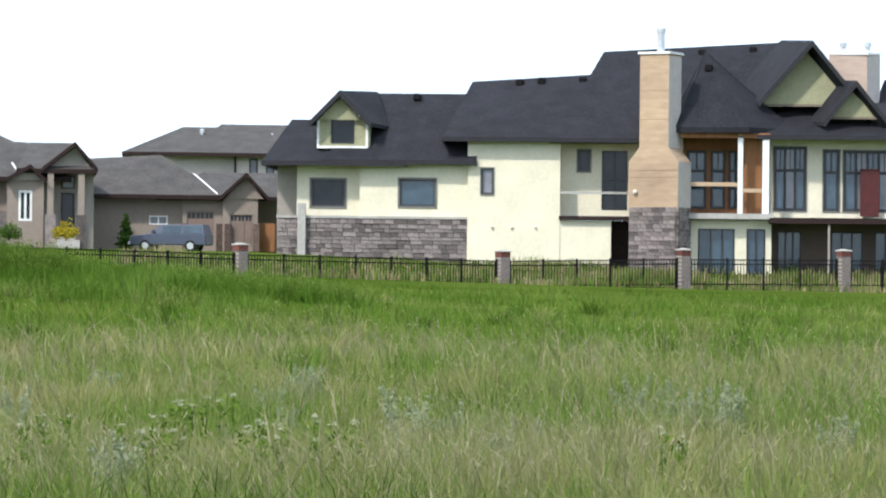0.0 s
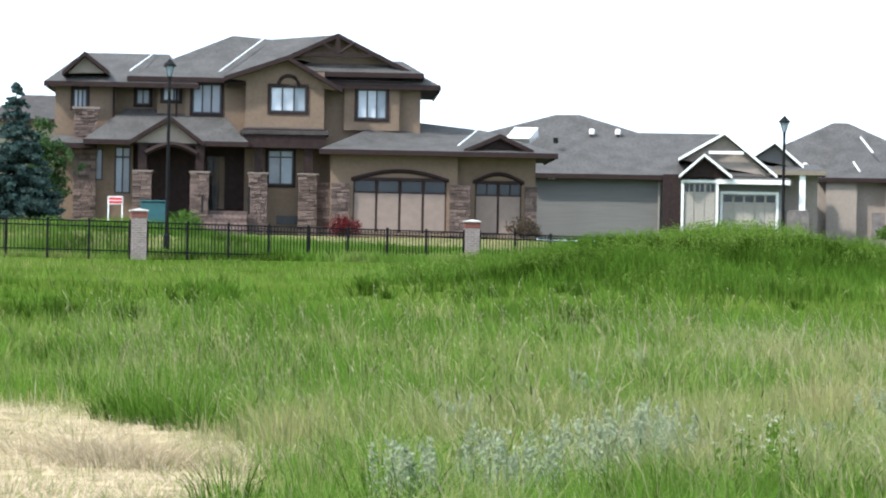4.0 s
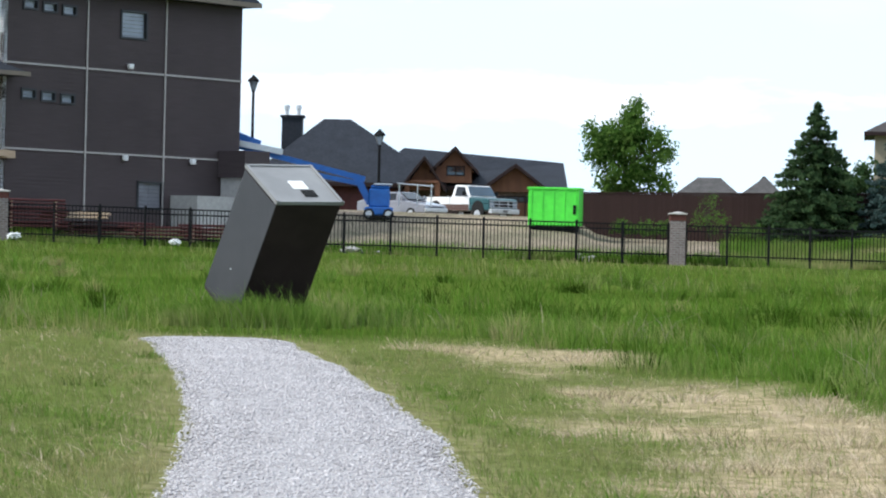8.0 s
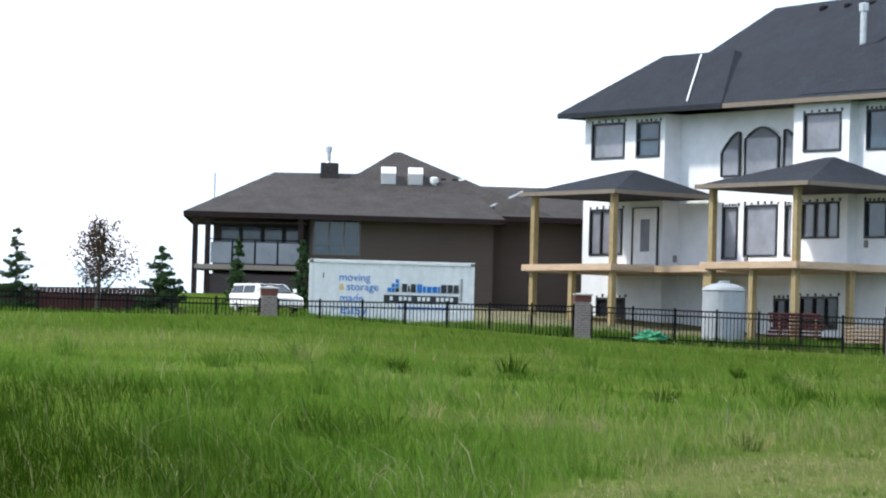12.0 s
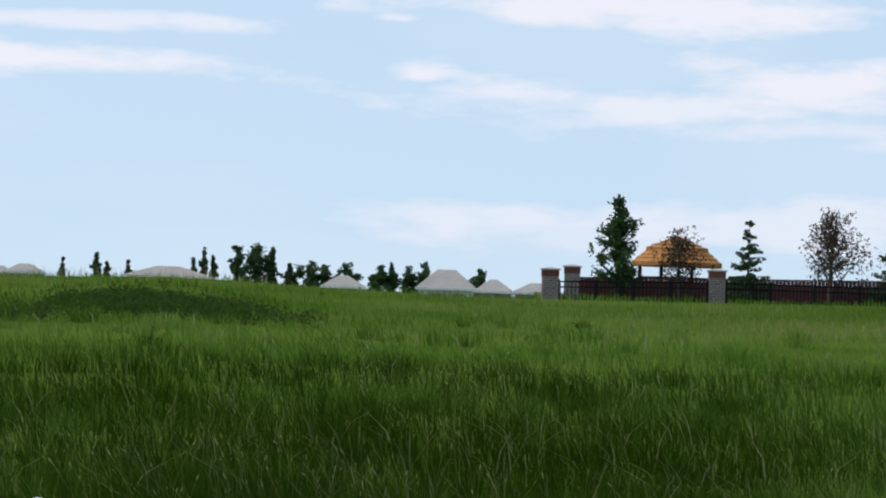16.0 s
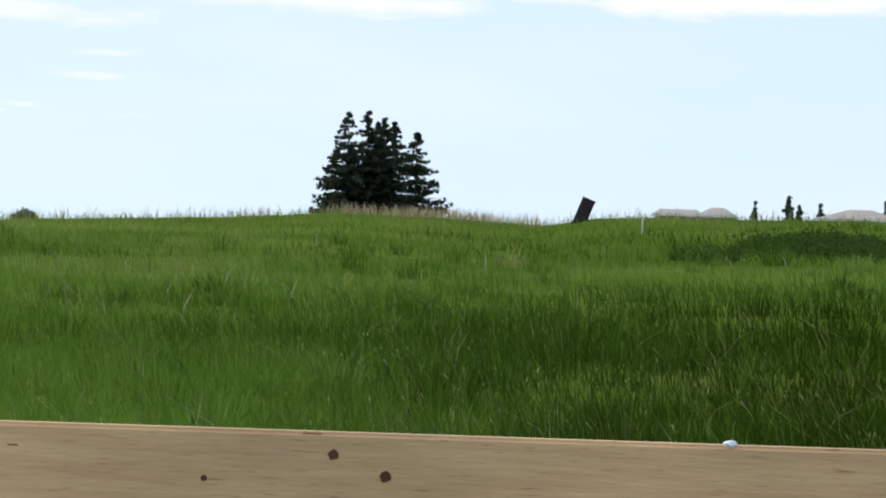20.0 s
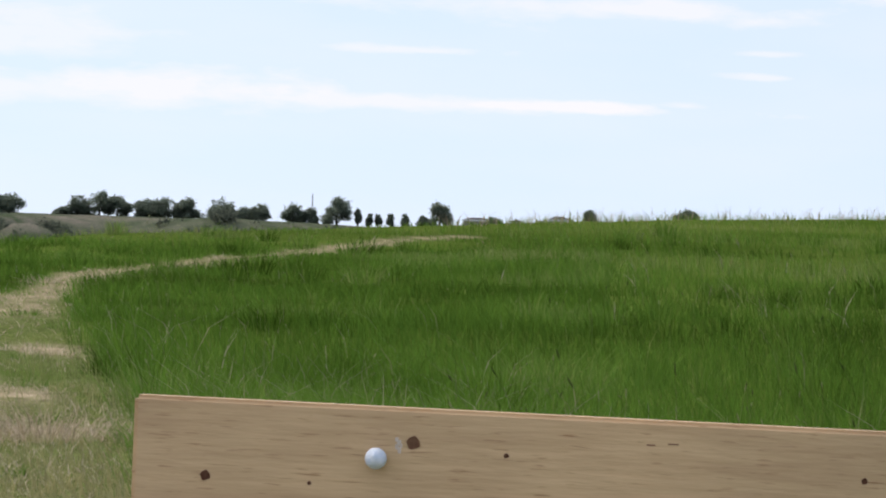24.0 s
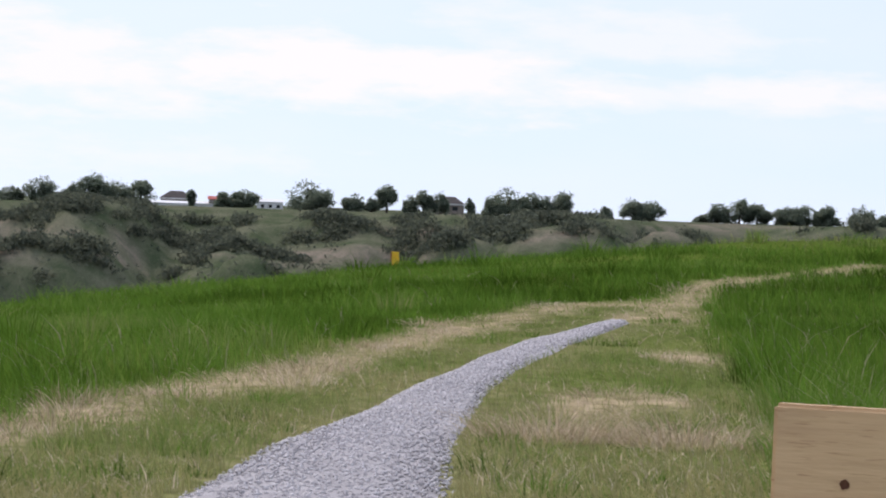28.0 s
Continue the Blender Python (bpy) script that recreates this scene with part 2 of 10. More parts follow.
M = {
    "shingle": mat("shingle_black", (0.01, 0.011, 0.015), (0.021, 0.022, 0.029), 0.9, 9, bump=0.5, stain=0.25),
    "shingle_grey": mat("shingle_grey", (0.052, 0.049, 0.048), (0.085, 0.08, 0.077), 0.9, 9, bump=0.5, stain=0.2),
    "shingle_brown": mat("shingle_brown", (0.038, 0.033, 0.032), (0.064, 0.056, 0.053), 0.9, 9, bump=0.5, stain=0.2),
    "shingle_navy": mat("shingle_slate", (0.011, 0.014, 0.02), (0.022, 0.026, 0.036), 0.9, 9, bump=0.5, stain=0.2),
    "cream": mat("stucco_cream", (0.74, 0.7, 0.555), (0.68, 0.64, 0.505), 0.92, 6, bump=0.25, stain=0.06),
    "cream_yellow": mat("stucco_yellow", (0.66, 0.58, 0.34), (0.6, 0.53, 0.3), 0.92, 6, bump=0.25, stain=0.06),
    "olive": mat("stucco_olive", (0.34, 0.34, 0.22), (0.29, 0.29, 0.185), 0.92, 6, bump=0.25, stain=0.06),
    "white_wrap": mat("sheathing_white", (0.82, 0.84, 0.87), (0.74, 0.76, 0.79), 0.6, 1.4, bump=0.1, stain=0.1),
    "white": mat("paint_white", (0.8, 0.8, 0.8), (0.72, 0.72, 0.72), 0.5, 3, stain=0.06),
    "grey_wall": mat("stucco_grey", (0.33, 0.3, 0.27), (0.29, 0.265, 0.24), 0.92, 6, bump=0.25, stain=0.06),
    "greige": mat("stucco_greige", (0.3, 0.25, 0.22), (0.26, 0.22, 0.19), 0.92, 6, bump=0.25, stain=0.06),
    "siding_grey": mat("siding_grey", (0.16, 0.155, 0.15), (0.135, 0.13, 0.126), 0.8, 2, stretch=(0.3, 0.3, 14), stain=0.08),
    "stucco_brown": mat("stucco_brown", (0.19, 0.135, 0.098), (0.16, 0.115, 0.083), 0.92, 6, bump=0.25, stain=0.08),
    "taupe": mat("garage_taupe", (0.23, 0.175, 0.152), (0.2, 0.152, 0.132), 0.7, 3, stain=0.06),
    "trim_dark": mat("trim_dark_brown", (0.022, 0.013, 0.013), (0.033, 0.02, 0.019), 0.7, 5, spec=0.15),
    "siding_dark": mat("siding_dark", (0.058, 0.044, 0.046), (0.075, 0.058, 0.06), 0.75, 2.5, stretch=(0.3, 0.3, 16), stain=0.12),
    "siding_brown": mat("siding_brown", (0.085, 0.063, 0.052), (0.1, 0.076, 0.064), 0.75, 2.5, stretch=(0.3, 0.3, 16), stain=0.1),
    "tan": mat("gable_tan", (0.3, 0.255, 0.19), (0.27, 0.23, 0.17), 0.8, 2.5, stretch=(0.3, 0.3, 14), stain=0.06),
    "fascia_tan": mat("fascia_tan", (0.2, 0.165, 0.13), (0.17, 0.14, 0.11), 0.7, 4),
    "cap_brown": mat("cap_brown", (0.2, 0.165, 0.145), (0.16, 0.13, 0.115), 0.9, 8, bump=0.3),
    "batten": mat("batten_grey", (0.42, 0.39, 0.37), (0.36, 0.335, 0.32), 0.7, 4),
    "frame_black": mat("frame_black", (0.012, 0.014, 0.018), (0.02, 0.022, 0.027), 0.45, 6, spec=0.5),
    "frame_grey": mat("frame_grey", (0.18, 0.18, 0.17), (0.14, 0.14, 0.135), 0.7, 6),
    "glass": glass_mat("glass_dark", (0.008, 0.01, 0.013), spec=0.35),
    # pale blue-grey base colour stands in for sky reflected in the glass
    "glass_sky": glass_mat("glass_pale", (0.2, 0.23, 0.27), 0.12),
    "glass_blue": glass_mat("glass_blue", (0.025, 0.05, 0.075), 0.08),
    "blind": glass_mat("glass_over_blind", (0.4, 0.43, 0.48), 0.15),
    "glass_grey": glass_mat("glass_grey", (0.16, 0.165, 0.19), 0.15),
    "metal": mat("galvanised_metal", (0.62, 0.64, 0.66), (0.5, 0.52, 0.54), 0.4, 5, metal=0.6),
    "wood": mat("wood_cedar", (0.3, 0.14, 0.06), (0.22, 0.1, 0.045), 0.7, 3, stretch=(1, 1, 0.2), stain=0.1),
    "lumber": mat("lumber_pine", (0.5, 0.37, 0.26), (0.42, 0.3, 0.2), 0.75, 5, stretch=(0.3, 0.3, 2), stain=0.1),
    "post_wood": mat("post_treated", (0.33, 0.25, 0.13), (0.26, 0.2, 0.1), 0.75, 5, stain=0.1),
    "sheath": mat("sheathing_grey", (0.5, 0.46, 0.43), (0.43, 0.395, 0.37), 0.8, 2, stain=0.1),
    "osb": mat("chimney_board", (0.45, 0.335, 0.235), (0.375, 0.27, 0.185), 0.85, 2.2, bump=0.2, stain=0.2, stretch=(0.5, 0.5, 2.4)),
    "osb_pale": mat("chimney_board_pale", (0.43, 0.345, 0.295), (0.37, 0.29, 0.245), 0.85, 2.2, bump=0.2, stain=0.15, stretch=(0.5, 0.5, 2.4)),
    "joint": mat("board_joint", (0.24, 0.16, 0.1), (0.19, 0.125, 0.08), 0.85, 5),
    "concrete": mat("concrete", (0.42, 0.41, 0.39), (0.34, 0.33, 0.315), 0.9, 5, bump=0.3, stain=0.12),
    "stone": mat("ledge_stone", (0.225, 0.195, 0.185), (0.125, 0.108, 0.112), 0.9, 2.6, bump=0.8, vary=0.5),
    "stone_brown": mat("ledge_stone_brown", (0.17, 0.122, 0.105), (0.085, 0.06, 0.056), 0.9, 7, bump=0.6, vary=0.45),
    "mortar": mat("mortar", (0.16, 0.15, 0.14), (0.12, 0.112, 0.105), 0.95, 12, bump=0.4),
    "brick": mat("brick_grey_rose", (0.2, 0.15, 0.142), (0.14, 0.105, 0.1), 0.9, 12, bump=0.4, vary=0.3),
    "brick_red": mat("brick_red", (0.17, 0.062, 0.05), (0.125, 0.046, 0.038), 0.9, 12, bump=0.4, vary=0.3),
    "cap": mat("cap_stone", (0.44, 0.41, 0.385), (0.36, 0.335, 0.31), 0.9, 8, bump=0.3),
    "iron": mat("iron_black", (0.007, 0.007, 0.008), (0.012, 0.012, 0.013), 0.75, 8, spec=0.12),
    "board_fence": mat("fence_board_brown", (0.028, 0.014, 0.012), (0.04, 0.02, 0.017), 0.85, 3, stretch=(6, 6, 0.3), vary=0.12),
    "blue": mat("paint_blue", (0.012, 0.13, 0.46), (0.01, 0.1, 0.37), 0.45, 4, spec=0.5, stain=0.1),
    "green": mat("paint_green", (0.1, 0.75, 0.06), (0.08, 0.62, 0.05), 0.5, 3, spec=0.4, stain=0.08),
    "tarp": mat("tarpaulin_green", (0.06, 0.3, 0.16), (0.04, 0.22, 0.12), 0.5, 5, bump=0.4),
    "teal": mat("paint_teal", (0.02, 0.09, 0.1), (0.016, 0.075, 0.085), 0.35, 3, spec=0.5),
    "maroon": mat("paint_maroon", (0.09, 0.02, 0.02), (0.065, 0.016, 0.016), 0.5, 4),
    "tyre": mat("rubber", (0.012, 0.012, 0.012), (0.02, 0.02, 0.02), 0.9, 10),
    "navy": mat("paint_navy", (0.06, 0.075, 0.115), (0.05, 0.062, 0.1), 0.3, 3, spec=0.6),
    "gravel": mat("gravel", (0.3, 0.285, 0.288), (0.42, 0.4, 0.4), 0.95, 26, bump=1.0, bump_scale=40, stain=0.15),
    "pebble": mat("pebble", (0.47, 0.445, 0.45), (0.38, 0.36, 0.365), 0.9, 8, vary=0.28, island=True),
    "bark": mat("bark", (0.07, 0.055, 0.045), (0.045, 0.035, 0.03), 0.95, 8, stretch=(1, 1, 0.3), bump=0.5),
    "trim_slate": mat("trim_slate", (0.016, 0.016, 0.02), (0.026, 0.026, 0.032), 0.6, 5),
    "pale_stucco": mat("stucco_pale", (0.56, 0.51, 0.48), (0.5, 0.455, 0.43), 0.92, 6, bump=0.25, stain=0.06),
    "timber": mat("timber_dark", (0.17, 0.075, 0.04), (0.12, 0.052, 0.03), 0.7, 3, stretch=(1, 1, 0.2), stain=0.1),
    "black": mat("black_matt", (0.004, 0.004, 0.004), (0.007, 0.007, 0.007), 0.9, 5),
}
for nm in ("mortar", "gravel"):
    M[nm].node_tree.nodes["Principled BSDF"].inputs["Specular IOR Level"].default_value = 0.1


def ground_mat():
    """Green field with straw-coloured mown ground beside the paths, and dry slopes far off."""
    m = mat("field", (0.045, 0.08, 0.01), (0.085, 0.12, 0.022), 0.95, 0.12, bump=0.5, bump_scale=5, stain=0.22)
    n, k = m.node_tree.nodes, m.node_tree.links
    p = n["Principled BSDF"]
    green = p.inputs["Base Color"].links[0].from_socket
    at_ = n.new("ShaderNodeAttribute")
    at_.attribute_name = "cover"
    sp = n.new("ShaderNodeSeparateColor")
    k.new(at_.outputs["Color"], sp.inputs["Color"])
    co = n.new("ShaderNodeTexCoord")

    def two(a, b, scale):
        no = n.new("ShaderNodeTexNoise")
        no.inputs["Scale"].default_value, no.inputs["Detail"].default_value, no.inputs["Roughness"].default_value = scale, 8, 0.65
        k.new(co.outputs["Object"], no.inputs["Vector"])
        r = n.new("ShaderNodeValToRGB")
        e = r.color_ramp.elements
        e[0].position, e[1].position, e[0].color, e[1].color = 0.38, 0.62, (*a, 1), (*b, 1)
        k.new(no.outputs["Fac"], r.inputs["Fac"])
        return r.outputs["Color"], no.outputs["Fac"]

    straw, _ = two((0.42, 0.33, 0.215), (0.2, 0.175, 0.085), 3.0)
    slope, _ = two((0.06, 0.08, 0.042), (0.125, 0.13, 0.085), 0.14)
    bare, _ = two((0.3, 0.235, 0.195), (0.16, 0.145, 0.115), 0.3)
    for src, ch in ((straw, "Red"), (slope, "Green"), (bare, "Blue")):
        mx = n.new("ShaderNodeMix")
        mx.data_type = "RGBA"
        k.new(sp.outputs[ch], mx.inputs["Factor"])
        k.new(green, mx.inputs["A"])
        k.new(src, mx.inputs["B"])
        green = mx.outputs["Result"]
    fine = n.new("ShaderNodeTexNoise")
    fine.inputs["Scale"].default_value, fine.inputs["Detail"].default_value = 7.0, 5.0
    k.new(co.outputs["Object"], fine.inputs["Vector"])
    mr = n.new("ShaderNodeMapRange")
    mr.inputs["From Min"].default_value, mr.inputs["From Max"].default_value = 0.3, 0.7
    mr.inputs["To Min"].default_value, mr.inputs["To Max"].default_value = 0.55, 1.35
    k.new(fine.outputs["Fac"], mr.inputs["Value"])
    hs = n.new("ShaderNodeHueSaturation")
    k.new(mr.outputs["Result"], hs.inputs["Value"])
    k.new(green, hs.inputs["Color"])
    k.new(hs.outputs["Color"], p.inputs["Base Color"])
    p.inputs["Specular IOR Level"].default_value = 0.0
    return m


M["field"] = ground_mat()


def blade_mat(name, a, b, c, own=0.45, soft=0.65):
    """Grass blades: three tones, by the tone of the sward that each blade carries and, by the share own, blade by blade; light shines through them."""
    m = bpy.data.materials.new(name)
    m.use_nodes = True
    n, k = m.node_tree.nodes, m.node_tree.links
    n.clear()
    out = n.new("ShaderNodeOutputMaterial")
    dif, tra, mix = n.new("ShaderNodeBsdfDiffuse"), n.new("ShaderNodeBsdfTranslucent"), n.new("ShaderNodeMixShader")
    mix.inputs["Fac"].default_value = 0.4
    g = n.new("ShaderNodeNewGeometry")
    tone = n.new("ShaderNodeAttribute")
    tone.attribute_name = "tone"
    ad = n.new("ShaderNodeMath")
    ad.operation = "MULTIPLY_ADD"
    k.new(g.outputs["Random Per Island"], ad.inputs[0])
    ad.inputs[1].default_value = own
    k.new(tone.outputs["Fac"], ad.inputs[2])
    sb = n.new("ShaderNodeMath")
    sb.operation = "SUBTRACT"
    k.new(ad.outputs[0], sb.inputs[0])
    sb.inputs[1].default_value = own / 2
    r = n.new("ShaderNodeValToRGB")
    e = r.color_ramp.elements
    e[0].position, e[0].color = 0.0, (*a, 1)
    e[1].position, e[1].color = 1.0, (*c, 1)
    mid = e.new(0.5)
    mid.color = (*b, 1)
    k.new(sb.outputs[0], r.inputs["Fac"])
    # rounded, bent blades scatter light as if they faced the sky
    up = n.new("ShaderNodeMix")
    up.data_type = "VECTOR"
    up.inputs["Factor"].default_value = soft
    k.new(g.outputs["Normal"], up.inputs["A"])
    up.inputs["B"].default_value = (0, 0, 1)
    nm = n.new("ShaderNodeVectorMath")
    nm.operation = "NORMALIZE"
    k.new(up.outputs["Result"], nm.inputs[0])
    k.new(nm.outputs["Vector"], dif.inputs["Normal"])
    for sh, i in ((dif, 1), (tra, 2)):
        k.new(r.outputs["Color"], sh.inputs["Color"])
        k.new(sh.outputs[0], mix.inputs[i])
    k.new(mix.outputs[0], out.inputs["Surface"])
    return m


M["grass"] = blade_mat("grass_blades", (0.02, 0.044, 0.003), (0.131, 0.257, 0.034), (0.37, 0.345, 0.155), 0.18, 0.78)
M["grass_dry"] = blade_mat("grass_straw", (0.2, 0.18, 0.085), (0.46, 0.37, 0.24), (0.66, 0.54, 0.4), 0.6)
M["sage"] = blade_mat("sage_leaves", (0.18, 0.235, 0.12), (0.29, 0.34, 0.21), (0.43, 0.46, 0.34), 0.6)
M["seed"] = blade_mat("seed_heads", (0.16, 0.18, 0.07), (0.3, 0.29, 0.16), (0.44, 0.4, 0.27), 0.6)
M["stalk"] = blade_mat("seed_stalks", (0.035, 0.045, 0.02), (0.2, 0.25, 0.07), (0.56, 0.5, 0.33), 0.16, 0.6)
M["flower"] = blade_mat("flower_heads", (0.3, 0.34, 0.18), (0.45, 0.48, 0.32), (0.66, 0.67, 0.54), 1.0)
M["weed"] = blade_mat("weed_leaves", (0.055, 0.11, 0.015), (0.1, 0.175, 0.025), (0.18, 0.25, 0.06), 1.0, 0.6)
M["leaf"] = blade_mat("leaf_green", (0.04, 0.09, 0.016), (0.07, 0.14, 0.026), (0.12, 0.2, 0.045), 1.0, 0.3)
M["leaf_dark"] = blade_mat("leaf_dark", (0.028, 0.058, 0.022), (0.048, 0.088, 0.034), (0.078, 0.125, 0.048), 1.0, 0.3)
M["leaf_rust"] = blade_mat("leaf_rust", (0.045, 0.045, 0.03), (0.07, 0.055, 0.04), (0.1, 0.065, 0.05), 1.0, 0.3)
M["needle"] = blade_mat("needle_green", (0.027, 0.055, 0.025), (0.047, 0.085, 0.036), (0.075, 0.12, 0.05), 1.0, 0.3)
M["needle_blue"] = blade_mat("needle_blue", (0.03, 0.055, 0.05), (0.05, 0.085, 0.078), (0.085, 0.125, 0.115), 1.0, 0.3)
# distance haze is mixed into this paler grey-green leaf colour
M["leaf_far_hazed"] = blade_mat("leaf_far_hazed", (0.125, 0.165, 0.125), (0.19, 0.235, 0.17), (0.27, 0.31, 0.22), 1.0, 0.75)
M["needle_dark"] = blade_mat("needle_dark", (0.028, 0.042, 0.027), (0.046, 0.066, 0.04), (0.07, 0.095, 0.055), 1.0, 0.65)
M["leaf_red"] = blade_mat("leaf_red", (0.06, 0.01, 0.013), (0.1, 0.016, 0.02), (0.14, 0.03, 0.03), 1.0, 0.3)
M["leaf_yellow"] = blade_mat("leaf_yellow", (0.15, 0.18, 0.03), (0.4, 0.32, 0.03), (0.55, 0.42, 0.05), 1.0, 0.3)
# scrub colour is greyed to stand in for haze over the valley
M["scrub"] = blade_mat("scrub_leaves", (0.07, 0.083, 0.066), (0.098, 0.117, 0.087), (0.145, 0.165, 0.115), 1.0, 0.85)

# ---- building helpers ----
def at(az, r, z=0.0):
    a = radians(az)
    return Vector((-math.sin(a) * r, math.cos(a) * r, z))


def part(name, bm, material, parent=None, label=""):
    """Link a bmesh as one mesh object under a thing or a part."""
    me = bpy.data.meshes.new(name)
    bm.to_mesh(me)
    bm.free()
    me.materials.append(M[material] if isinstance(material, str) else material)
    ob = new(name, me)
    if parent:
        ob.parent = parent
    return tagged(ob, label)


def empty(name, m, label, category, group="", kind=""):
    ob = new(name)
    ob.matrix_world = m
    return tagged(ob, label, category, group, kind)


def add_box(bm, x0, x1, y0, y1, z0, z1):
    v = [bm.verts.new((x, y, z)) for z in (z0, z1) for y in (y0, y1) for x in (x0, x1)]
    for f in ((0, 2, 3, 1), (4, 5, 7, 6), (0, 1, 5, 4), (2, 6, 7, 3), (0, 4, 6, 2), (1, 3, 7, 5)):
        bm.faces.new([v[i] for i in f])
    return v


def box(*c):
    bm = bmesh.new()
    add_box(bm, *c)
    return bm


def bevelled(bm, w, seg=1):
    bmesh.ops.bevel(bm, geom=bm.edges[:], offset=w, segments=seg, affect="EDGES", profile=0.6)
    return bm


def solid(verts, faces):
    bm = bmesh.new()
    v = [bm.verts.new(p) for p in verts]
    for f in faces:
        bm.faces.new([v[i] for i in f])
    bmesh.ops.recalc_face_normals(bm, faces=bm.faces[:])
    return bm


def add_tube(bm, pts, radii, n=6):
    """A round, tapering tube along points."""
    rings = []
    for i, p in enumerate(pts):
        p = Vector(p)
        d = (Vector(pts[min(i + 1, len(pts) - 1)]) - Vector(pts[max(i - 1, 0)])).normalized()
        u = d.orthogonal().normalized()
        w = d.cross(u)
        rings.append([bm.verts.new(p + (u * math.cos(6.2832 * j / n) + w * math.sin(6.2832 * j / n)) * radii[i]) for j in range(n)])
    for a, b in zip(rings, rings[1:]):
        for j in range(n):
            bm.faces.new((a[j], a[(j + 1) % n], b[(j + 1) % n], b[j]))
    bm.faces.new(rings[0][::-1])
    bm.faces.new(rings[-1])


def tube(pts, radii, n=8):
    bm = bmesh.new()
    add_tube(bm, pts, radii, n)
    return bm


def lathe(profile, n=16, centre=(0, 0, 0)):
    bm = bmesh.new()
    rings = [[bm.verts.new((centre[0] + r * math.cos(6.2832 * j / n), centre[1] + r * math.sin(6.2832 * j / n), centre[2] + z)) for j in range(n)] for r, z in profile]
    for a, b in zip(rings, rings[1:]):
        for j in range(n):
            bm.faces.new((a[j], a[(j + 1) % n], b[(j + 1) % n], b[j]))
    bm.faces.new(rings[0][::-1])
    bm.faces.new(rings[-1])
    return bm


# ---- ground ----
CREST_R = ((-15, 0, 10, 18, 45, 56, 62, 70, 78, 85, 90, 94, 100), (162, 152, 140, 130, 126, 124, 130, 130, 112, 92, 76, 66, 56))
CREST_EL = ((-8, -4, -1, 3.4, 14, 20, 26, 37, 42, 47.6, 52.4, 55.5, 57, 59.7, 61.6, 63.8, 65.2, 66.2, 66.9, 67.6, 68.7, 70.5, 72.4, 76, 77.8, 80.7, 83.5, 85.4, 87.3, 90, 92.7, 95.2, 98),
            (2, 6, 12, 22, 30, 25, 27, 44, 58, 75, 71, 68, 68, 78, 86, 80, 79, 74, 58, 61, 67, 69, 54, 38, 26, 4, -14, -26, -48, -80, -108, -148, -191))
# straw-coloured patches: turn, distance, half-lengths across and along
DRY = ((20.5, 26.5, 1.3, 3.6), (21.4, 24.5, 1.6, 2.4), (22.0, 29.5, 1.7, 5.0), (23.5, 33.5, 1.7, 4.5), (25.2, 36.5, 1.4, 5.5), (26.6, 38.5, 1.0, 3.0), (28.0, 48, 1.6, 3.2), (29.3, 51, 1.2, 2.0), (88.0, 28, 0.4, 0.9), (88.4, 24.5, 0.45, 0.6), (86.5, 24.2, 0.4, 0.5), (87.3, 28.7, 0.4, 0.9), (86.6, 36, 0.7, 2.0))
# trodden dry strips: turn, distance
TRAILS = (((87.08, 47), (86.3, 58.5), (85.25, 65), (83.77, 70.5), (81.8, 82), (80.7, 91), (79.4, 96)), ((98.5, 21.5), (97.9, 22.5), (96.5, 26.3), (93.4, 31.3), (91.9, 36.2), (90, 45), (88.5, 50), (87.2, 54)))
# how far the mown ground reaches from the camera, by turn
MOWN = ((17.5, 18.7, 18.9, 20, 22.5, 24.3, 27.5, 28.5, 30, 32, 33.9, 36, 40, 43, 46, 83.9, 85.0, 85.4, 85.9, 86.4, 87, 88, 89.5, 92.3, 95.1, 98, 104),
        (0, 22, 27, 32, 38.5, 42, 49, 55, 57, 54.5, 57, 57, 48, 36, 0, 0, 29.5, 31, 41, 57, 56, 52, 48, 38, 28.5, 25.5, 22))


def smooth(a, b, x):
    u = np.clip((x - a) / (b - a), 0, 1)
    return u * u * (3 - 2 * u)


def wave(x, y, s, seed):
    """A cheap smooth noise of -1 to 1, at a size of s metres."""
    k = 6.2832 / s
    return (np.sin(x * k * 0.9 + y * k * 0.35 + seed) + np.sin(y * k * 1.1 - x * k * 0.5 + seed * 2.1) + np.sin((x + y) * k * 0.63 + seed * 3.7) + np.sin((x - y) * k * 1.7 + seed * 5.3) * 0.5) / 3.5


LATTICE = np.random.default_rng(77).random((256, 256))


def fbm(x, y, s, seed, octaves=3):
    """Uneven noise of about -1 to 1, at a size of s metres and finer."""
    total, amp, norm = 0.0, 1.0, 0.0
    for o in range(octaves):
        u, v = np.asarray(x, float) / s + seed * 17.3 + 31 * o, np.asarray(y, float) / s - seed * 9.1 + 57 * o
        i, j = np.floor(u).astype(int), np.floor(v).astype(int)
        fu, fv = u - i, v - j
        fu, fv = fu * fu * (3 - 2 * fu), fv * fv * (3 - 2 * fv)
        i0, i1, j0, j1 = i & 255, (i + 1) & 255, j & 255, (j + 1) & 255
        n = (LATTICE[i0, j0] * (1 - fu) + LATTICE[i1, j0] * fu) * (1 - fv) + (LATTICE[i0, j1] * (1 - fu) + LATTICE[i1, j1] * fu) * fv
        total, norm = total + amp * (n * 2 - 1), norm + amp * 0.62
        amp, s = amp * 0.55, s * 0.48
    return total / norm


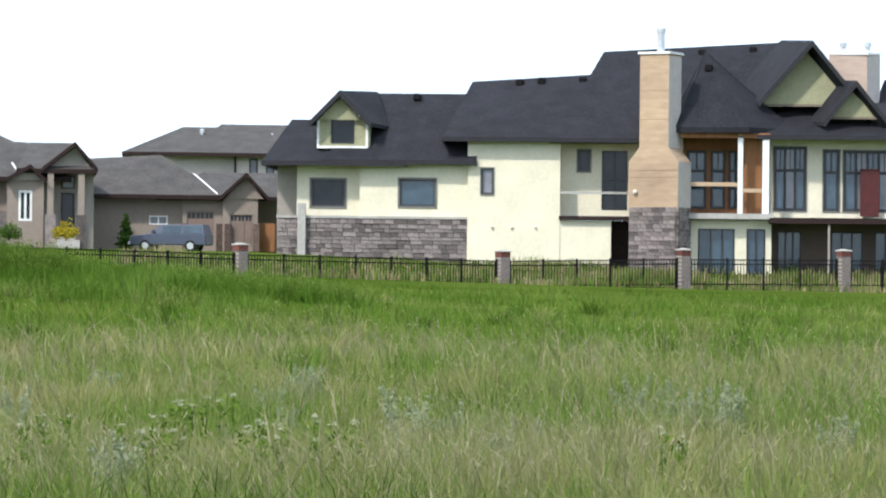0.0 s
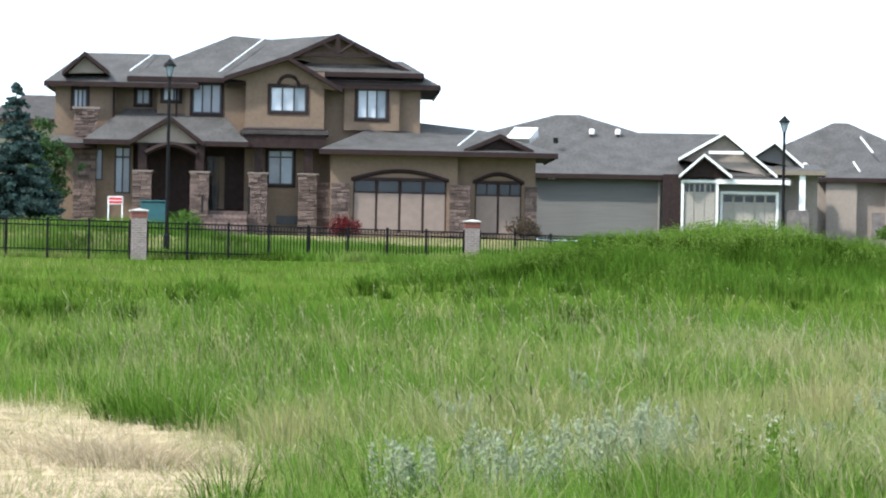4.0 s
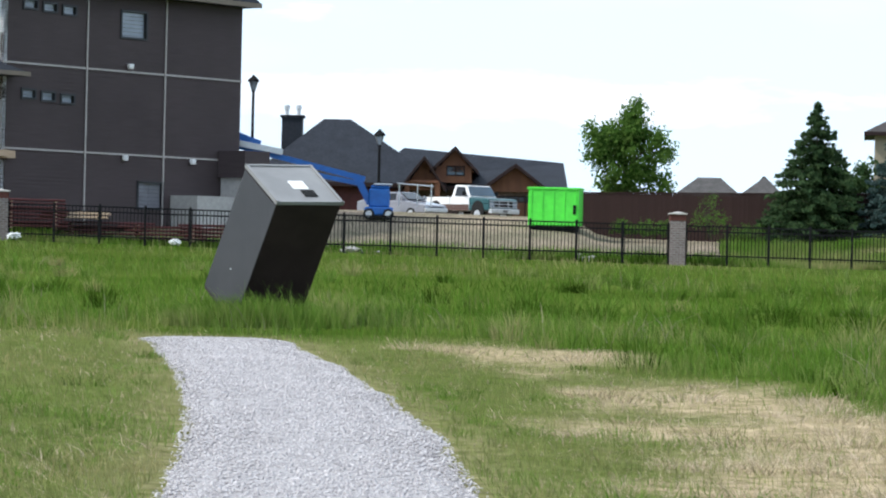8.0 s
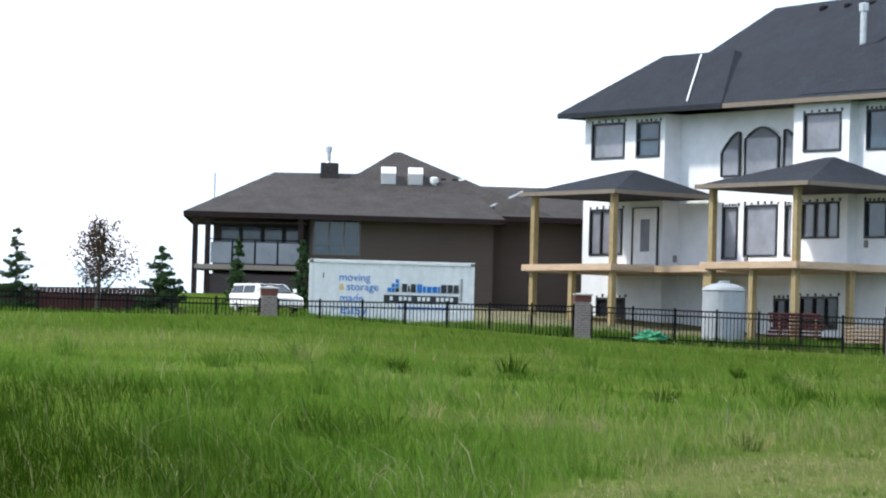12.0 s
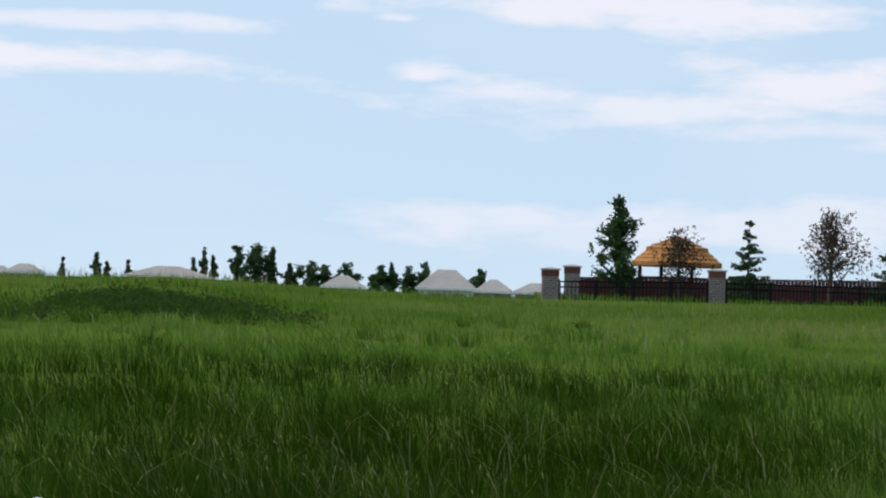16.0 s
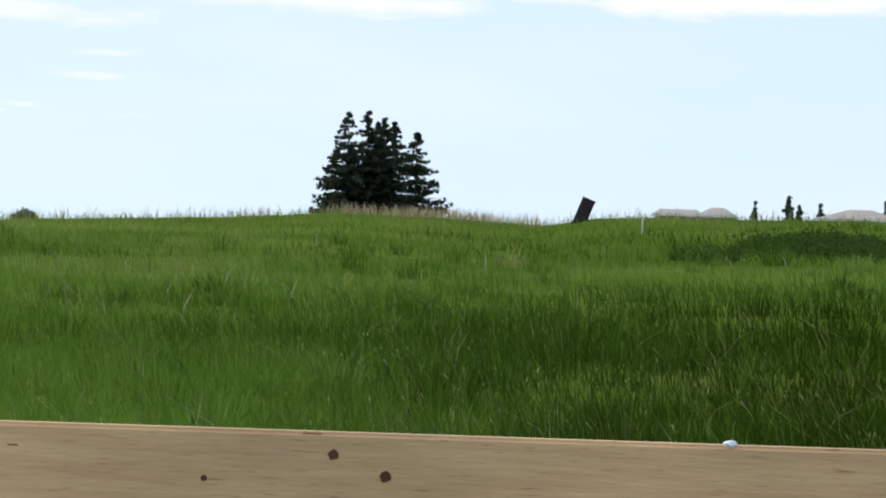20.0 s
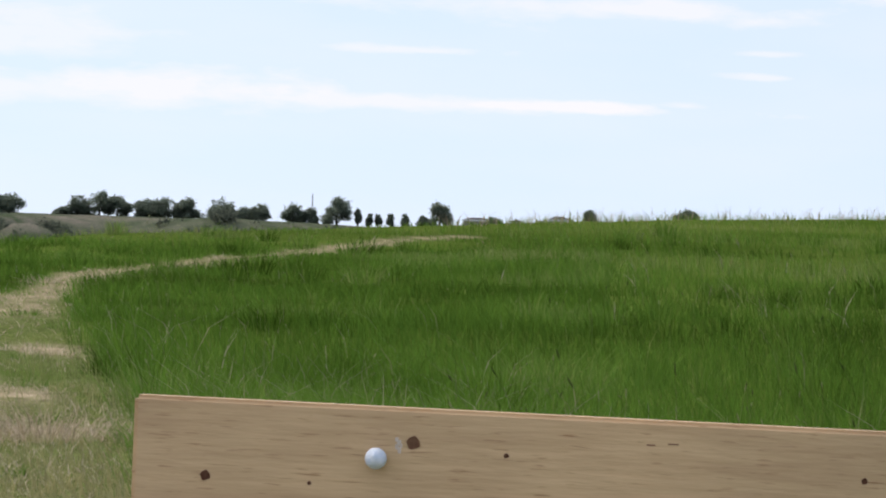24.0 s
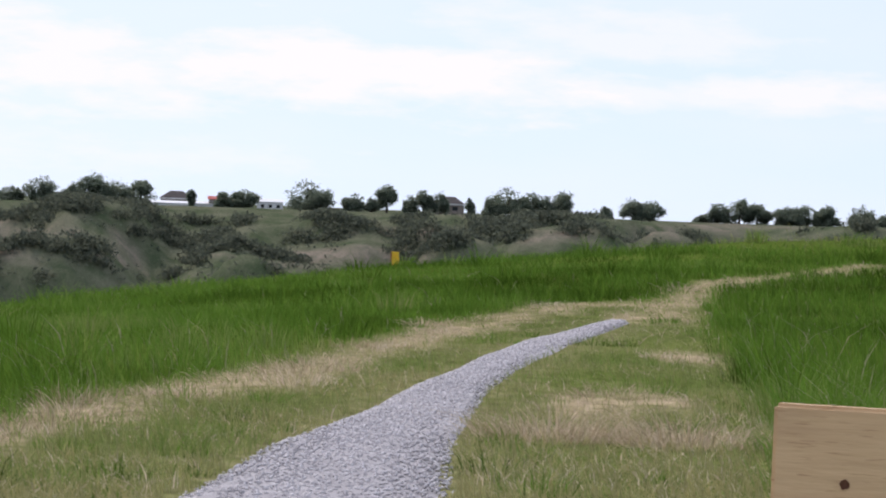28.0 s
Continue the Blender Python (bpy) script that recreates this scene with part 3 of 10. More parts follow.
# the weedy bank before the bungalows, 95 m away: turn, height
BANK = ((-2, 0, 2, 3.7, 4.7, 6.2, 7.3, 8.6, 9.4, 10.2, 11.2, 12, 12.9, 13.7, 14.7, 16, 17.5), (0, 0.12, 0.35, 0.62, 0.78, 0.86, 1.05, 1.32, 1.56, 1.64, 1.52, 1.28, 0.95, 0.66, 0.42, 0.2, 0))


def spur(x, y, az, r):
    """Spurs and gullies of the far valley side: above 0 on the spurs."""
    return 0.75 * fbm(az * 12 + 0.1 * r, r * 0.22, 34, 5, 3) + 0.45 * fbm(x, y, 70, 8, 3)


# knolls on the far slopes: turn, distance, top, breadth
KNOLLS = ((93.9, 600, -7.8, 15), (88.5, 715, 0.0, 30), (97.4, 660, -5.5, 30), (90.3, 690, -3.5, 20), (86.9, 720, -0.6, 22))


def ground_z(x, y):
    x, y = np.asarray(x, float), np.asarray(y, float)
    r = np.hypot(x, y)
    az = np.degrees(np.arctan2(-x, y))
    az = np.where(az < -130, az + 360, az)
    rc = np.interp(az, *CREST_R)
    zc = 1.6 + np.interp(az, *CREST_EL) / 6000 * rc - 0.3 + 0.24 * smooth(40, 47, az) * (1 - 0.75 * smooth(84, 95, az))
    u = np.clip((r - 18) / (rc - 18), 0, 1)
    z = zc * u ** 1.5
    z = z + np.interp(az, *BANK) * np.exp(-((r - 95) / 11) ** 2) * (1 + 0.12 * wave(x, y, 5, 3))
    z = z + 0.45 * np.exp(-((az - 61.9) / 1.7) ** 2 - ((r - 108) / 5) ** 2)
    z = z + 0.05 * wave(x, y, 9, 1) * smooth(20, 30, r) * (1 - smooth(110, 122, r))
    z = z + 1.15 * np.exp(-((az - 20.6) / 3.4) ** 2 - ((r - 138.5) / 3.2) ** 2)
    town = 1 - smooth(55.5, 57.5, az)
    town = town * smooth(-60, -30, az)
    back = np.clip(r - rc, 0, None)
    z = z + 0.8 * smooth(26.9, 27.6, az) * (1 - smooth(33, 36, az)) * smooth(8, 26, back)
    z = z + town * 1.25 * smooth(3, 26, back) * (1 - 0.9 * smooth(49, 54, az))
    z = z + (1 - town) * (-5.0 * smooth(2, 60, back) * smooth(57, 62, az) - 1.0 * smooth(2, 60, back) + 4.0 * smooth(150, 420, r) * (back > 0))
    valley = smooth(77, 83, az) * (1 - smooth(120, 135, az))
    back_r = r + 62 * spur(x, y, az, r) * smooth(430, 560, r) * (1 - smooth(752, 796, r))
    deep = -62 * smooth(8, 330, back) * (1 - smooth(560, 800, back_r))
    rough = fbm(x, y, 28, 2, 3) * smooth(450, 560, r) * (1 - smooth(720, 800, r))
    z = z + valley * (deep + 5.0 * rough + 2.6 * (back > 0) * smooth(100, 800, r))
    for k_az, k_r, top, w in KNOLLS:
        k = at(k_az, k_r)
        lift = top - 22 * ((x - k.x) ** 2 + (y - k.y) ** 2) / (w * w)
        z = np.where((r > 450) & (lift > z), lift + 1.6 * fbm(x, y, 12, 4), z)
    return z


def gz(az, r):
    p = at(az, r)
    return float(ground_z(p.x, p.y))


def spot(az, r, turn=0.0, lift=0.0):
    """A pose on the ground that faces the camera, turned about the vertical."""
    return Matrix.Translation(at(az, r, gz(az, r) + lift)) @ Matrix.Rotation(radians(az + turn), 4, "Z")


# gravel paths: turn, distance, width
PATH_A = ((215, 14, 1.8), (40, 0.1, 1.9), (33, 8, 2.1), (31.6, 14, 2.3), (31.6, 20, 2.4), (31.64, 23.9, 2.4), (31.82, 30.6, 2.47), (32.29, 37.3, 2.45), (32.78, 44, 2.42), (33.32, 50.8, 2.42), (33.6, 53.6, 2.5))
PATH_B = ((110, 0.1, 1.7), (98, 8, 1.6), (94.5, 13, 1.6), (92.9, 17.5, 1.55), (92.33, 19.4, 1.48), (91.86, 22.6, 1.28), (91.08, 25.9, 0.95), (90.49, 29.2, 0.76), (89.88, 32.5, 0.63), (89.36, 35.8, 0.63), (88.83, 39.1, 0.63), (88.28, 42.4, 0.56), (87.5, 46.2, 0.3))


def path_strip(rows):
    """Centre line points and widths, taken every half metre along the rows."""
    out = []
    for (a0, r0, w0), (a1, r1, w1) in zip(rows, rows[1:]):
        p, q = at(a0, r0), at(a1, r1)
        n = max(2, int((q - p).length / 0.6))
        out += [(p.lerp(q, i / n), w0 + (w1 - w0) * i / n) for i in range(n)]
    return out


STRIPS = [path_strip(PATH_A), path_strip(PATH_B)]


def line_distance(x, y, rows, width=False):
    """Metres from a line through turn and distance rows (less half its width, where the rows give one)."""
    best = np.full(np.shape(x), 1e9)
    for p0, p1 in zip(rows, rows[1:]):
        p, q = at(p0[0], p0[1]), at(p1[0], p1[1])
        d = q - p
        u = np.clip(((x - p.x) * d.x + (y - p.y) * d.y) / d.length_squared, 0, 1)
        e = np.hypot(x - p.x - u * d.x, y - p.y - u * d.y)
        best = np.minimum(best, e - (p0[2] + (p1[2] - p0[2]) * u) / 2 if width else e)
    return best


def path_distance(x, y):
    """Metres from the nearest path's edge."""
    return np.minimum(line_distance(x, y, PATH_A, True), line_distance(x, y, PATH_B, True))


def dryness(x, y):
    d = np.zeros(np.shape(x))
    rough = 0.75 * fbm(x, y, 2.4, 1) + 0.2 * wave(x, y, 0.7, 4)
    for a, r, across, along in DRY:
        c = at(a, r)
        ang = radians(a)
        dx, dy = x - c.x, y - c.y
        u = (dx * math.cos(ang) + dy * math.sin(ang)) / across
        v = (-dx * math.sin(ang) + dy * math.cos(ang)) / along
        d = np.maximum(d, 1 - smooth(0.35, 1.3, np.sqrt(u * u + v * v) + rough))
    rough = 0.3 * fbm(x, y, 2.4, 2)
    for rows, w in zip(TRAILS, (0.8, 0.7)):
        d = np.maximum(d, 0.9 * (1 - smooth(0.12, w, line_distance(x, y, rows) + rough)))
    return d


def mown(x, y, az, r):
    """1 where the grass is cut short."""
    edge = np.interp(az, *MOWN) + 1.6 * wave(x, y, 3.5, 7)
    near = 1 - smooth(0.2, 1.4, path_distance(x, y))
    return np.maximum(np.maximum(1 - smooth(-2.2, 1.8, r - edge), near), dryness(x, y))


def build_ground():
    azs = np.concatenate([np.arange(-14, 104, 0.3), np.arange(104, 346, 6.0)])
    rs = np.concatenate([[0.4], np.geomspace(2, 60, 70), np.geomspace(62, 420, 90), np.geomspace(424, 860, 130), np.geomspace(950, 4500, 10)])
    A, R = np.meshgrid(np.radians(azs), rs, indexing="ij")
    X, Y = -np.sin(A) * R, np.cos(A) * R
    Z = ground_z(X, Y)
    na, nr = len(azs), len(rs)
    ids = np.arange(na * nr).reshape(na, nr)
    a = ids
    b = np.roll(ids, -1, axis=0)
    quads = np.stack([a[:, :-1], a[:, 1:], b[:, 1:], b[:, :-1]], -1).reshape(-1, 4)
    me = bpy.data.meshes.new("ground")
    me.from_pydata(np.stack([X, Y, Z], -1).reshape(-1, 3).tolist(), [], quads.tolist() + [ids[::-1, 0].tolist()])
    me.polygons.foreach_set("use_smooth", [True] * len(me.polygons))
    col = me.color_attributes.new("cover", "FLOAT_COLOR", "POINT")
    deg = np.degrees(A)
    deg = np.where(deg > 300, deg - 360, deg)
    near = R < 130
    red = np.zeros_like(X)
    red[near] = np.maximum(dryness(X[near], Y[near]), 0.14 * mown(X[near], Y[near], deg[near], R[near]) + 0.25 * (1 - smooth(0.1, 0.6, path_distance(X[near], Y[near]))))
    back = R - np.interp(deg, *CREST_R)
    site = smooth(12, 14, deg) * (1 - smooth(24, 25, deg)) * 0.4 + smooth(24, 25, deg) * (1 - smooth(33, 35, deg)) * 0.9 + smooth(33, 35, deg) * (1 - smooth(44, 46, deg)) * 0.55
    site = site * smooth(2, 6, back) * (1 - smooth(50, 80, back))
    lot = smooth(24, 25, deg)
    red = np.maximum(red, site * (1 - 0.6 * lot))
    far = smooth(200, 330, R) * smooth(76, 80, deg) * (deg < 140)
    low = (1.6 - Z) / np.maximum(R, 1) * 6000
    earth = np.zeros_like(X)
    for e_az, e_low, wa, wl_ in ((92.4, 88, 1.3, 16), (97.1, 68, 0.8, 18), (98.6, 110, 0.9, 20), (85.8, 9, 1.0, 9), (86.8, 14, 0.5, 10), (91.0, 40, 1.5, 10), (96.3, 100, 0.5, 14), (89.2, 30, 0.7, 8), (99.5, 60, 1.5, 20)):
        earth = np.maximum(earth, 1 - smooth(0.3, 1.2, np.hypot((deg - e_az) / wa, (low - e_low) / wl_) + 0.9 * fbm(X, Y, 11, 6) + 0.5 * fbm(X, Y, 4, 26)))
    earth = 0.6 * np.maximum(earth, 0.5 * smooth(0.45, 0.8, fbm(X, Y, 30, 11))) * far * (R > 450) * (R < 800)
    earth = np.maximum(earth, 0.85 * site * lot)
    data = np.stack([red, far, earth, np.ones_like(red)], -1).astype(np.float32)
    col.data.foreach_set("color", data.ravel())
    me.materials.append(M["field"])
    ob = new("ground", me)
    return tagged(ob, "rolling green field that falls to a dry valley", "ground", kind="structure")


build_ground()


def build_path(strip, label):
    verts, faces = [], []
    n = 7
    for i, (c, w) in enumerate(strip):
        d = (strip[min(i + 1, len(strip) - 1)][0] - strip[max(i - 1, 0)][0]).normalized()
        s = Vector((d.y, -d.x, 0))
        for j in range(n):
            u = j / (n - 1) * 2 - 1
            wob = (0.05 * math.sin(i * 0.37 + j) + 0.03 * math.sin(i * 1.1 + 3 * j)) * abs(u)
            p = c + s * (u * w / 2 + wob)
            verts.append((p.x, p.y, float(ground_z(p.x, p.y)) + 0.05 - 0.07 * abs(u) ** 4))
    for i in range(len(strip) - 1):
        for j in range(n - 1):
            k = i * n + j
            faces.append((k, k + 1, k + n + 1, k + n))
    me = bpy.data.meshes.new("path")
    me.from_pydata(verts, [], faces)
    me.materials.append(M["gravel"])
    tagged(new("path", me), label, "path", kind="structure")


build_path(STRIPS[0], "grey gravel path through mown grass")
build_path(STRIPS[1], "grey gravel path bending towards the valley edge")


def gravel_stones():
    """Loose angular stones on both paths."""
    rng = np.random.default_rng(31)
    cs = []
    for strip, lo, hi, n in ((STRIPS[0], 17, 58, 34000), (STRIPS[1], 16, 49, 17000)):
        c = np.array([(p.x, p.y, w) for p, w in strip])
        c = c[(np.hypot(c[:, 0], c[:, 1]) > lo) & (np.hypot(c[:, 0], c[:, 1]) < hi)]
        i = rng.integers(0, len(c) - 1, n)
        u = rng.random(n)[:, None]
        q = c[i] * (1 - u) + c[i + 1] * u
        d = c[i + 1] - c[i]
        d = d[:, :2] / np.linalg.norm(d[:, :2], axis=1)[:, None]
        side = np.clip(rng.uniform(-0.5, 0.5, n) + rng.normal(0, 0.03, n), -0.56, 0.56) * q[:, 2]
        x, y = q[:, 0] + d[:, 1] * side, q[:, 1] - d[:, 0] * side
        z = ground_z(x, y) + 0.05 - 0.07 * np.clip(np.abs(side) / q[:, 2] * 2, 0, 1) ** 4
        cs.append(np.stack([x, y, z], -1))
    c = np.concatenate(cs)
    n = len(c)
    s = rng.uniform(0.006, 0.021, n)[:, None, None]
    form = np.array([(1, 0, 0.1), (0.2, 1, 0), (-1, 0.1, 0.15), (-0.1, -1, 0.1), (0.1, 0.1, 0.8), (0, 0, -0.6)])
    a = rng.uniform(0, 6.2832, n)
    ca, sa = np.cos(a)[:, None], np.sin(a)[:, None]
    f = form[None] * rng.uniform(0.6, 1.3, (n, 6, 1))
    pts = np.stack([f[..., 0] * ca - f[..., 1] * sa, f[..., 0] * sa + f[..., 1] * ca, f[..., 2]], -1) * s + c[:, None]
    tri = np.array([(0, 1, 4), (1, 2, 4), (2, 3, 4), (3, 0, 4), (1, 0, 5), (2, 1, 5), (3, 2, 5), (0, 3, 5)])
    me = bpy.data.meshes.new("gravel_stones")
    me.vertices.add(n * 6)
    me.vertices.foreach_set("co", pts.astype(np.float32).ravel())
    me.loops.add(n * 24)
    me.loops.foreach_set("vertex_index", (np.arange(n)[:, None] * 6 + tri.ravel()).ravel())
    me.polygons.add(n * 8)
    me.polygons.foreach_set("loop_start", np.arange(n * 8) * 3)
    me.update(calc_edges=True)
    me.materials.append(M["pebble"])
    tagged(new("gravel_stones", me), "loose grey angular gravel on the paths", "gravel", kind="stuff")


gravel_stones()

# ---- house kit ----
def weld(bm):
    """Join boxes that touch into one shell, without the faces between them."""
    bmesh.ops.remove_doubles(bm, verts=bm.verts[:], dist=0.0005)
    bm.verts.index_update()
    seen = {}
    for f in bm.faces:
        seen.setdefault(frozenset(v.index for v in f.verts), []).append(f)
    twice = [f for same in seen.values() if len(same) > 1 for f in same]
    if twice:
        bmesh.ops.delete(bm, geom=twice, context="FACES_ONLY")


class House:
    """A house that faces the camera. x to the right, y away, z over sea level; sizes are those on its front plane, and what lies
    y metres behind it grows by 1 + y / distance, so that it keeps its place against the front."""

    def __init__(self, name, az, dist, base, label, category="house"):
        self.d, self.base, self.trim = dist, base, "trim_dark"
        self.top = empty(name, Matrix.Translation(at(az, dist, base)) @ Matrix.Rotation(radians(az), 4, "Z"), label, category)

    def p(self, x, y, z):
        s = 1 + y / self.d
        return (x * s, y, 1.6 + (z - 1.6) * s - self.base)

    def add(self, name, bm, material, parent=None, label=""):
        return part(name, bm, material, parent or self.top, label)

    def box(self, name, x0, x1, y0, y1, z0, z1, material, parent=None, label="", bev=0.0):
        a, b = self.p(x0, y0, z0), self.p(x1, y0, z1)
        bm = box(a[0], b[0], y0, y1, a[2], b[2])
        if bev:
            bevelled(bm, bev)
        return self.add(name, bm, material, parent, label)

    def wall(self, x0, x1, y, z0, z1, material, holes=(), depth=6.0, th=0.22, label="", name="wall"):
        """A front wall with openings through it, before the solid body of the house."""
        xs = sorted({x0, x1, *[h[0] for h in holes], *[h[1] for h in holes]})
        zs = sorted({z0, z1, *[h[2] for h in holes], *[h[3] for h in holes]})
        bm = bmesh.new()
        for xa, xb in zip(xs, xs[1:]):
            for za, zb in zip(zs, zs[1:]):
                if not any(h[0] <= (xa + xb) / 2 <= h[1] and h[2] <= (za + zb) / 2 <= h[3] for h in holes):
                    a, b = self.p(xa, y, za), self.p(xb, y, zb)
                    add_box(bm, a[0], b[0], y, y + th, a[2], b[2])
        weld(bm)
        wall = self.add(name, bm, material, None, label)
        if depth:
            a, b = self.p(x0, y, z0), self.p(x1, y, z1)
            self.add("inner_body", box(a[0] + 0.01, b[0] - 0.01, y + th + 0.004, y + depth, a[2], b[2] - 0.01), material, wall)
        return wall

    def window(self, x0, x1, y, z0, z1, frame="frame_black", glass="glass", cols=1, rows=1, trim=None, tw=0.12, bars=None, name="window", label="", fw=0.07, deep=0.1):
        """A window in an opening: casing, frame, panes of glass and glazing bars."""
        a, b = self.p(x0, y, z0), self.p(x1, y, z1)
        X0, X1, Z0, Z1 = a[0], b[0], a[2], b[2]

        def ring(bm, x0, x1, z0, z1, w, ya, yb):
            add_box(bm, x0, x0 + w, ya, yb, z0, z1)
            add_box(bm, x1 - w, x1, ya, yb, z0, z1)
            add_box(bm, x0 + w, x1 - w, ya, yb, z0, z0 + w)
            add_box(bm, x0 + w, x1 - w, ya, yb, z1 - w, z1)

        bm = bmesh.new()
        ring(bm, X0, X1, Z0, Z1, fw, y - 0.02, y + deep + 0.06)
        cw, rh = (X1 - X0 - fw) / cols, (Z1 - Z0 - fw) / rows
        weld(bm)
        win = self.add(name, bm, frame, None, label)
        for i in range(1, cols):
            self.add("mullion", box(X0 + cw * i, X0 + cw * i + fw, y - 0.01, y + deep + 0.06, Z0 + fw, Z1 - fw), frame, win)
        for j in range(1, rows):
            self.add("transom", box(X0 + fw, X1 - fw, y, y + deep + 0.06, Z0 + rh * j, Z0 + rh * j + fw), frame, win)
        for i in range(cols):
            for j in range(rows):
                g = glass[(i * rows + j) % len(glass)] if isinstance(glass, (list, tuple)) else glass
                self.add("pane", box(X0 + cw * i + fw, X0 + cw * (i + 1), y + deep, y + deep + 0.02, Z0 + rh * j + fw, Z0 + rh * (j + 1)), g, win)
        if bars:
            for i in range(cols):
                for (u0, u1, v0, v1) in bars:
                    xa, za, w, h = X0 + cw * i + fw, Z0 + fw, cw - fw, Z1 - Z0 - 2 * fw
                    self.add("glazing_bar", box(xa + u0 * w, xa + u1 * w, y + deep - 0.03, y + deep - 0.005, za + v0 * h, za + v1 * h), frame, win)
        if trim:
            bm = bmesh.new()
            ring(bm, X0 - tw, X1 + tw, Z0 - tw, Z1 + tw, tw, y - 0.05, y + 0.02)
            weld(bm)
            self.add("casing", bm, trim, win)
        return win

    def hip(self, x0, x1, y0, y1, ze, r0, r1, ry, zr, material, th=0.16, fascia="trim_dark", label="", name="roof", zr2=None, fh=0.24):
        """A hipped roof: eaves at ze, ridge from r0 to r1 at depth ry and height zr; r0 = x0 makes that end a gable."""
        zr2 = zr if zr2 is None else zr2
        fascia = self.trim if fascia == "trim_dark" else fascia
        back = self.p(0, y1, ze)[2]
        e = [self.p(x0, y0, ze), self.p(x1, y0, ze), (self.p(x1, y0, ze)[0], y1, self.p(x1, y0, ze)[2]), (self.p(x0, y0, ze)[0], y1, self.p(x0, y0, ze)[2])]
        r = [self.p(r0, ry, zr), self.p(r1, ry, zr2)]
        low = [(v[0], v[1], v[2] - th) for v in e]
        verts = e + r + low
        faces = [(0, 1, 5, 4), (1, 2, 5), (2, 3, 4, 5), (3, 0, 4), (0, 6, 7, 1), (1, 7, 8, 2), (2, 8, 9, 3), (3, 9, 6, 0), (6, 9, 8, 7)]
        roof = self.add(name, solid(verts, faces), material, None, label)
        if fascia:
            bm = bmesh.new()
            z = e[0][2]
            add_box(bm, e[0][0] - 0.03, e[1][0] + 0.03, y0 - 0.05, y0 - 0.004, z - fh, z - 0.01)
            self.add("gutter", bm, fascia, roof)
            self.add("fascia", box(e[0][0] - 0.05, e[0][0] - 0.004, y0 - 0.05, y1, z - fh, z - 0.01), fascia, roof)
            self.add("fascia", box(e[1][0] + 0.004, e[1][0] + 0.05, y0 - 0.05, y1, z - fh, z - 0.01), fascia, roof)
        return roof

    def gable(self, x0, x1, y0, y1, ze, xa, za, material, wallmat=None, rake="trim_dark", set_back=0.35, th=0.18, zl=None, zr=None, rw=0.2, name="gable_roof", wall_inset=0.25):
        """A roof whose gable faces the camera, apex at xa; zl, zr: heights of its two feet."""
        rake = self.trim if rake == "trim_dark" else rake
        rw = 0.13 if rake == "white" else rw
        zl, zr = ze if zl is None else zl, ze if zr is None else zr
        f = [self.p(x0, y0, zl), self.p(xa, y0, za), self.p(x1, y0, zr)]
        up = th
        verts = []
        for y in (y0, y1):
            verts += [(v[0], y, v[2]) for v in f] + [(v[0], y, v[2] - up) for v in f]
        faces = [(0, 1, 7, 6), (1, 2, 8, 7), (3, 9, 10, 4), (4, 10, 11, 5), (0, 3, 4, 1), (1, 4, 5, 2), (6, 7, 10, 9), (7, 8, 11, 10), (0, 6, 9, 3), (2, 5, 11, 8)]
        roof = self.add(name, solid(verts, faces), material)
        if rake:
            q = []
            for y in (y0 - 0.06, y0 - 0.004):
                q += [(v[0], y, v[2] + 0.02) for v in f] + [(v[0], y, v[2] - rw) for v in f]
            self.add("rake_board", solid(q, faces), rake, roof)
        if wallmat:
            yw = y0 + set_back
            a, b, c = (self.p(x0 + wall_inset, y0, zl), self.p(xa, y0, za), self.p(x1 - wall_inset, y0, zr))
            t = [(a[0], yw, a[2] - 0.06), (b[0], yw, b[2] - up - 0.02), (c[0], yw, c[2] - 0.06)]
            t2 = [(v[0], y1 - 0.1, v[2]) for v in t]
            self.add("gable_wall", solid(t + t2, [(0, 1, 2), (3, 5, 4), (0, 3, 4, 1), (1, 4, 5, 2), (2, 5, 3, 0)]), wallmat, roof)
        return roof

    def skew_gable(self, name, x0, xa, x1, y0, ze, za, y1, shift, zb, xr, zr, material="shingle"):
        """A small gabled roof whose ridge runs back and to one side, with thick rakes."""
        f = [self.p(x0, y0, ze), self.p(xa, y0, za), self.p(x1, y0, ze)]
        b = [self.p(x0 + shift, y1, ze), self.p(xa + shift, y1, zb), self.p(xr, y1 * 0.5, zr)]
        lo = [(v[0], v[1], v[2] - 0.2) for v in f + b]
        roof = self.add(name, solid(f + b + lo, [(0, 1, 4, 3), (1, 2, 5, 4), (6, 9, 10, 7), (7, 10, 11, 8), (0, 6, 7, 1), (1, 7, 8, 2), (2, 8, 11, 5), (0, 3, 9, 6), (3, 4, 10, 9), (4, 5, 11, 10)]), material)
        q = []
        for y in (y0 - 0.07, y0 - 0.004):
            q += [(v[0], y, v[2] + 0.02) for v in f] + [(v[0], y, v[2] - 0.3) for v in f]
        self.add("rake_board", solid(q, [(0, 1, 7, 6), (1, 2, 8, 7), (3, 9, 10, 4), (4, 10, 11, 5), (0, 3, 4, 1), (1, 4, 5, 2), (6, 7, 10, 9), (7, 8, 11, 10), (0, 6, 9, 3), (2, 5, 11, 8)]), self.trim, roof)
        return roof

    def line(self, name, a, b, r, material, parent=None, n=5, lift=0.0):
        pa, pb = self.p(*a), self.p(*b)
        pa, pb = (pa[0], pa[1] - lift, pa[2] + lift), (pb[0], pb[1] - lift, pb[2] + lift)
        return self.add(name, tube([pa, pb], [r, r], n), material, parent)

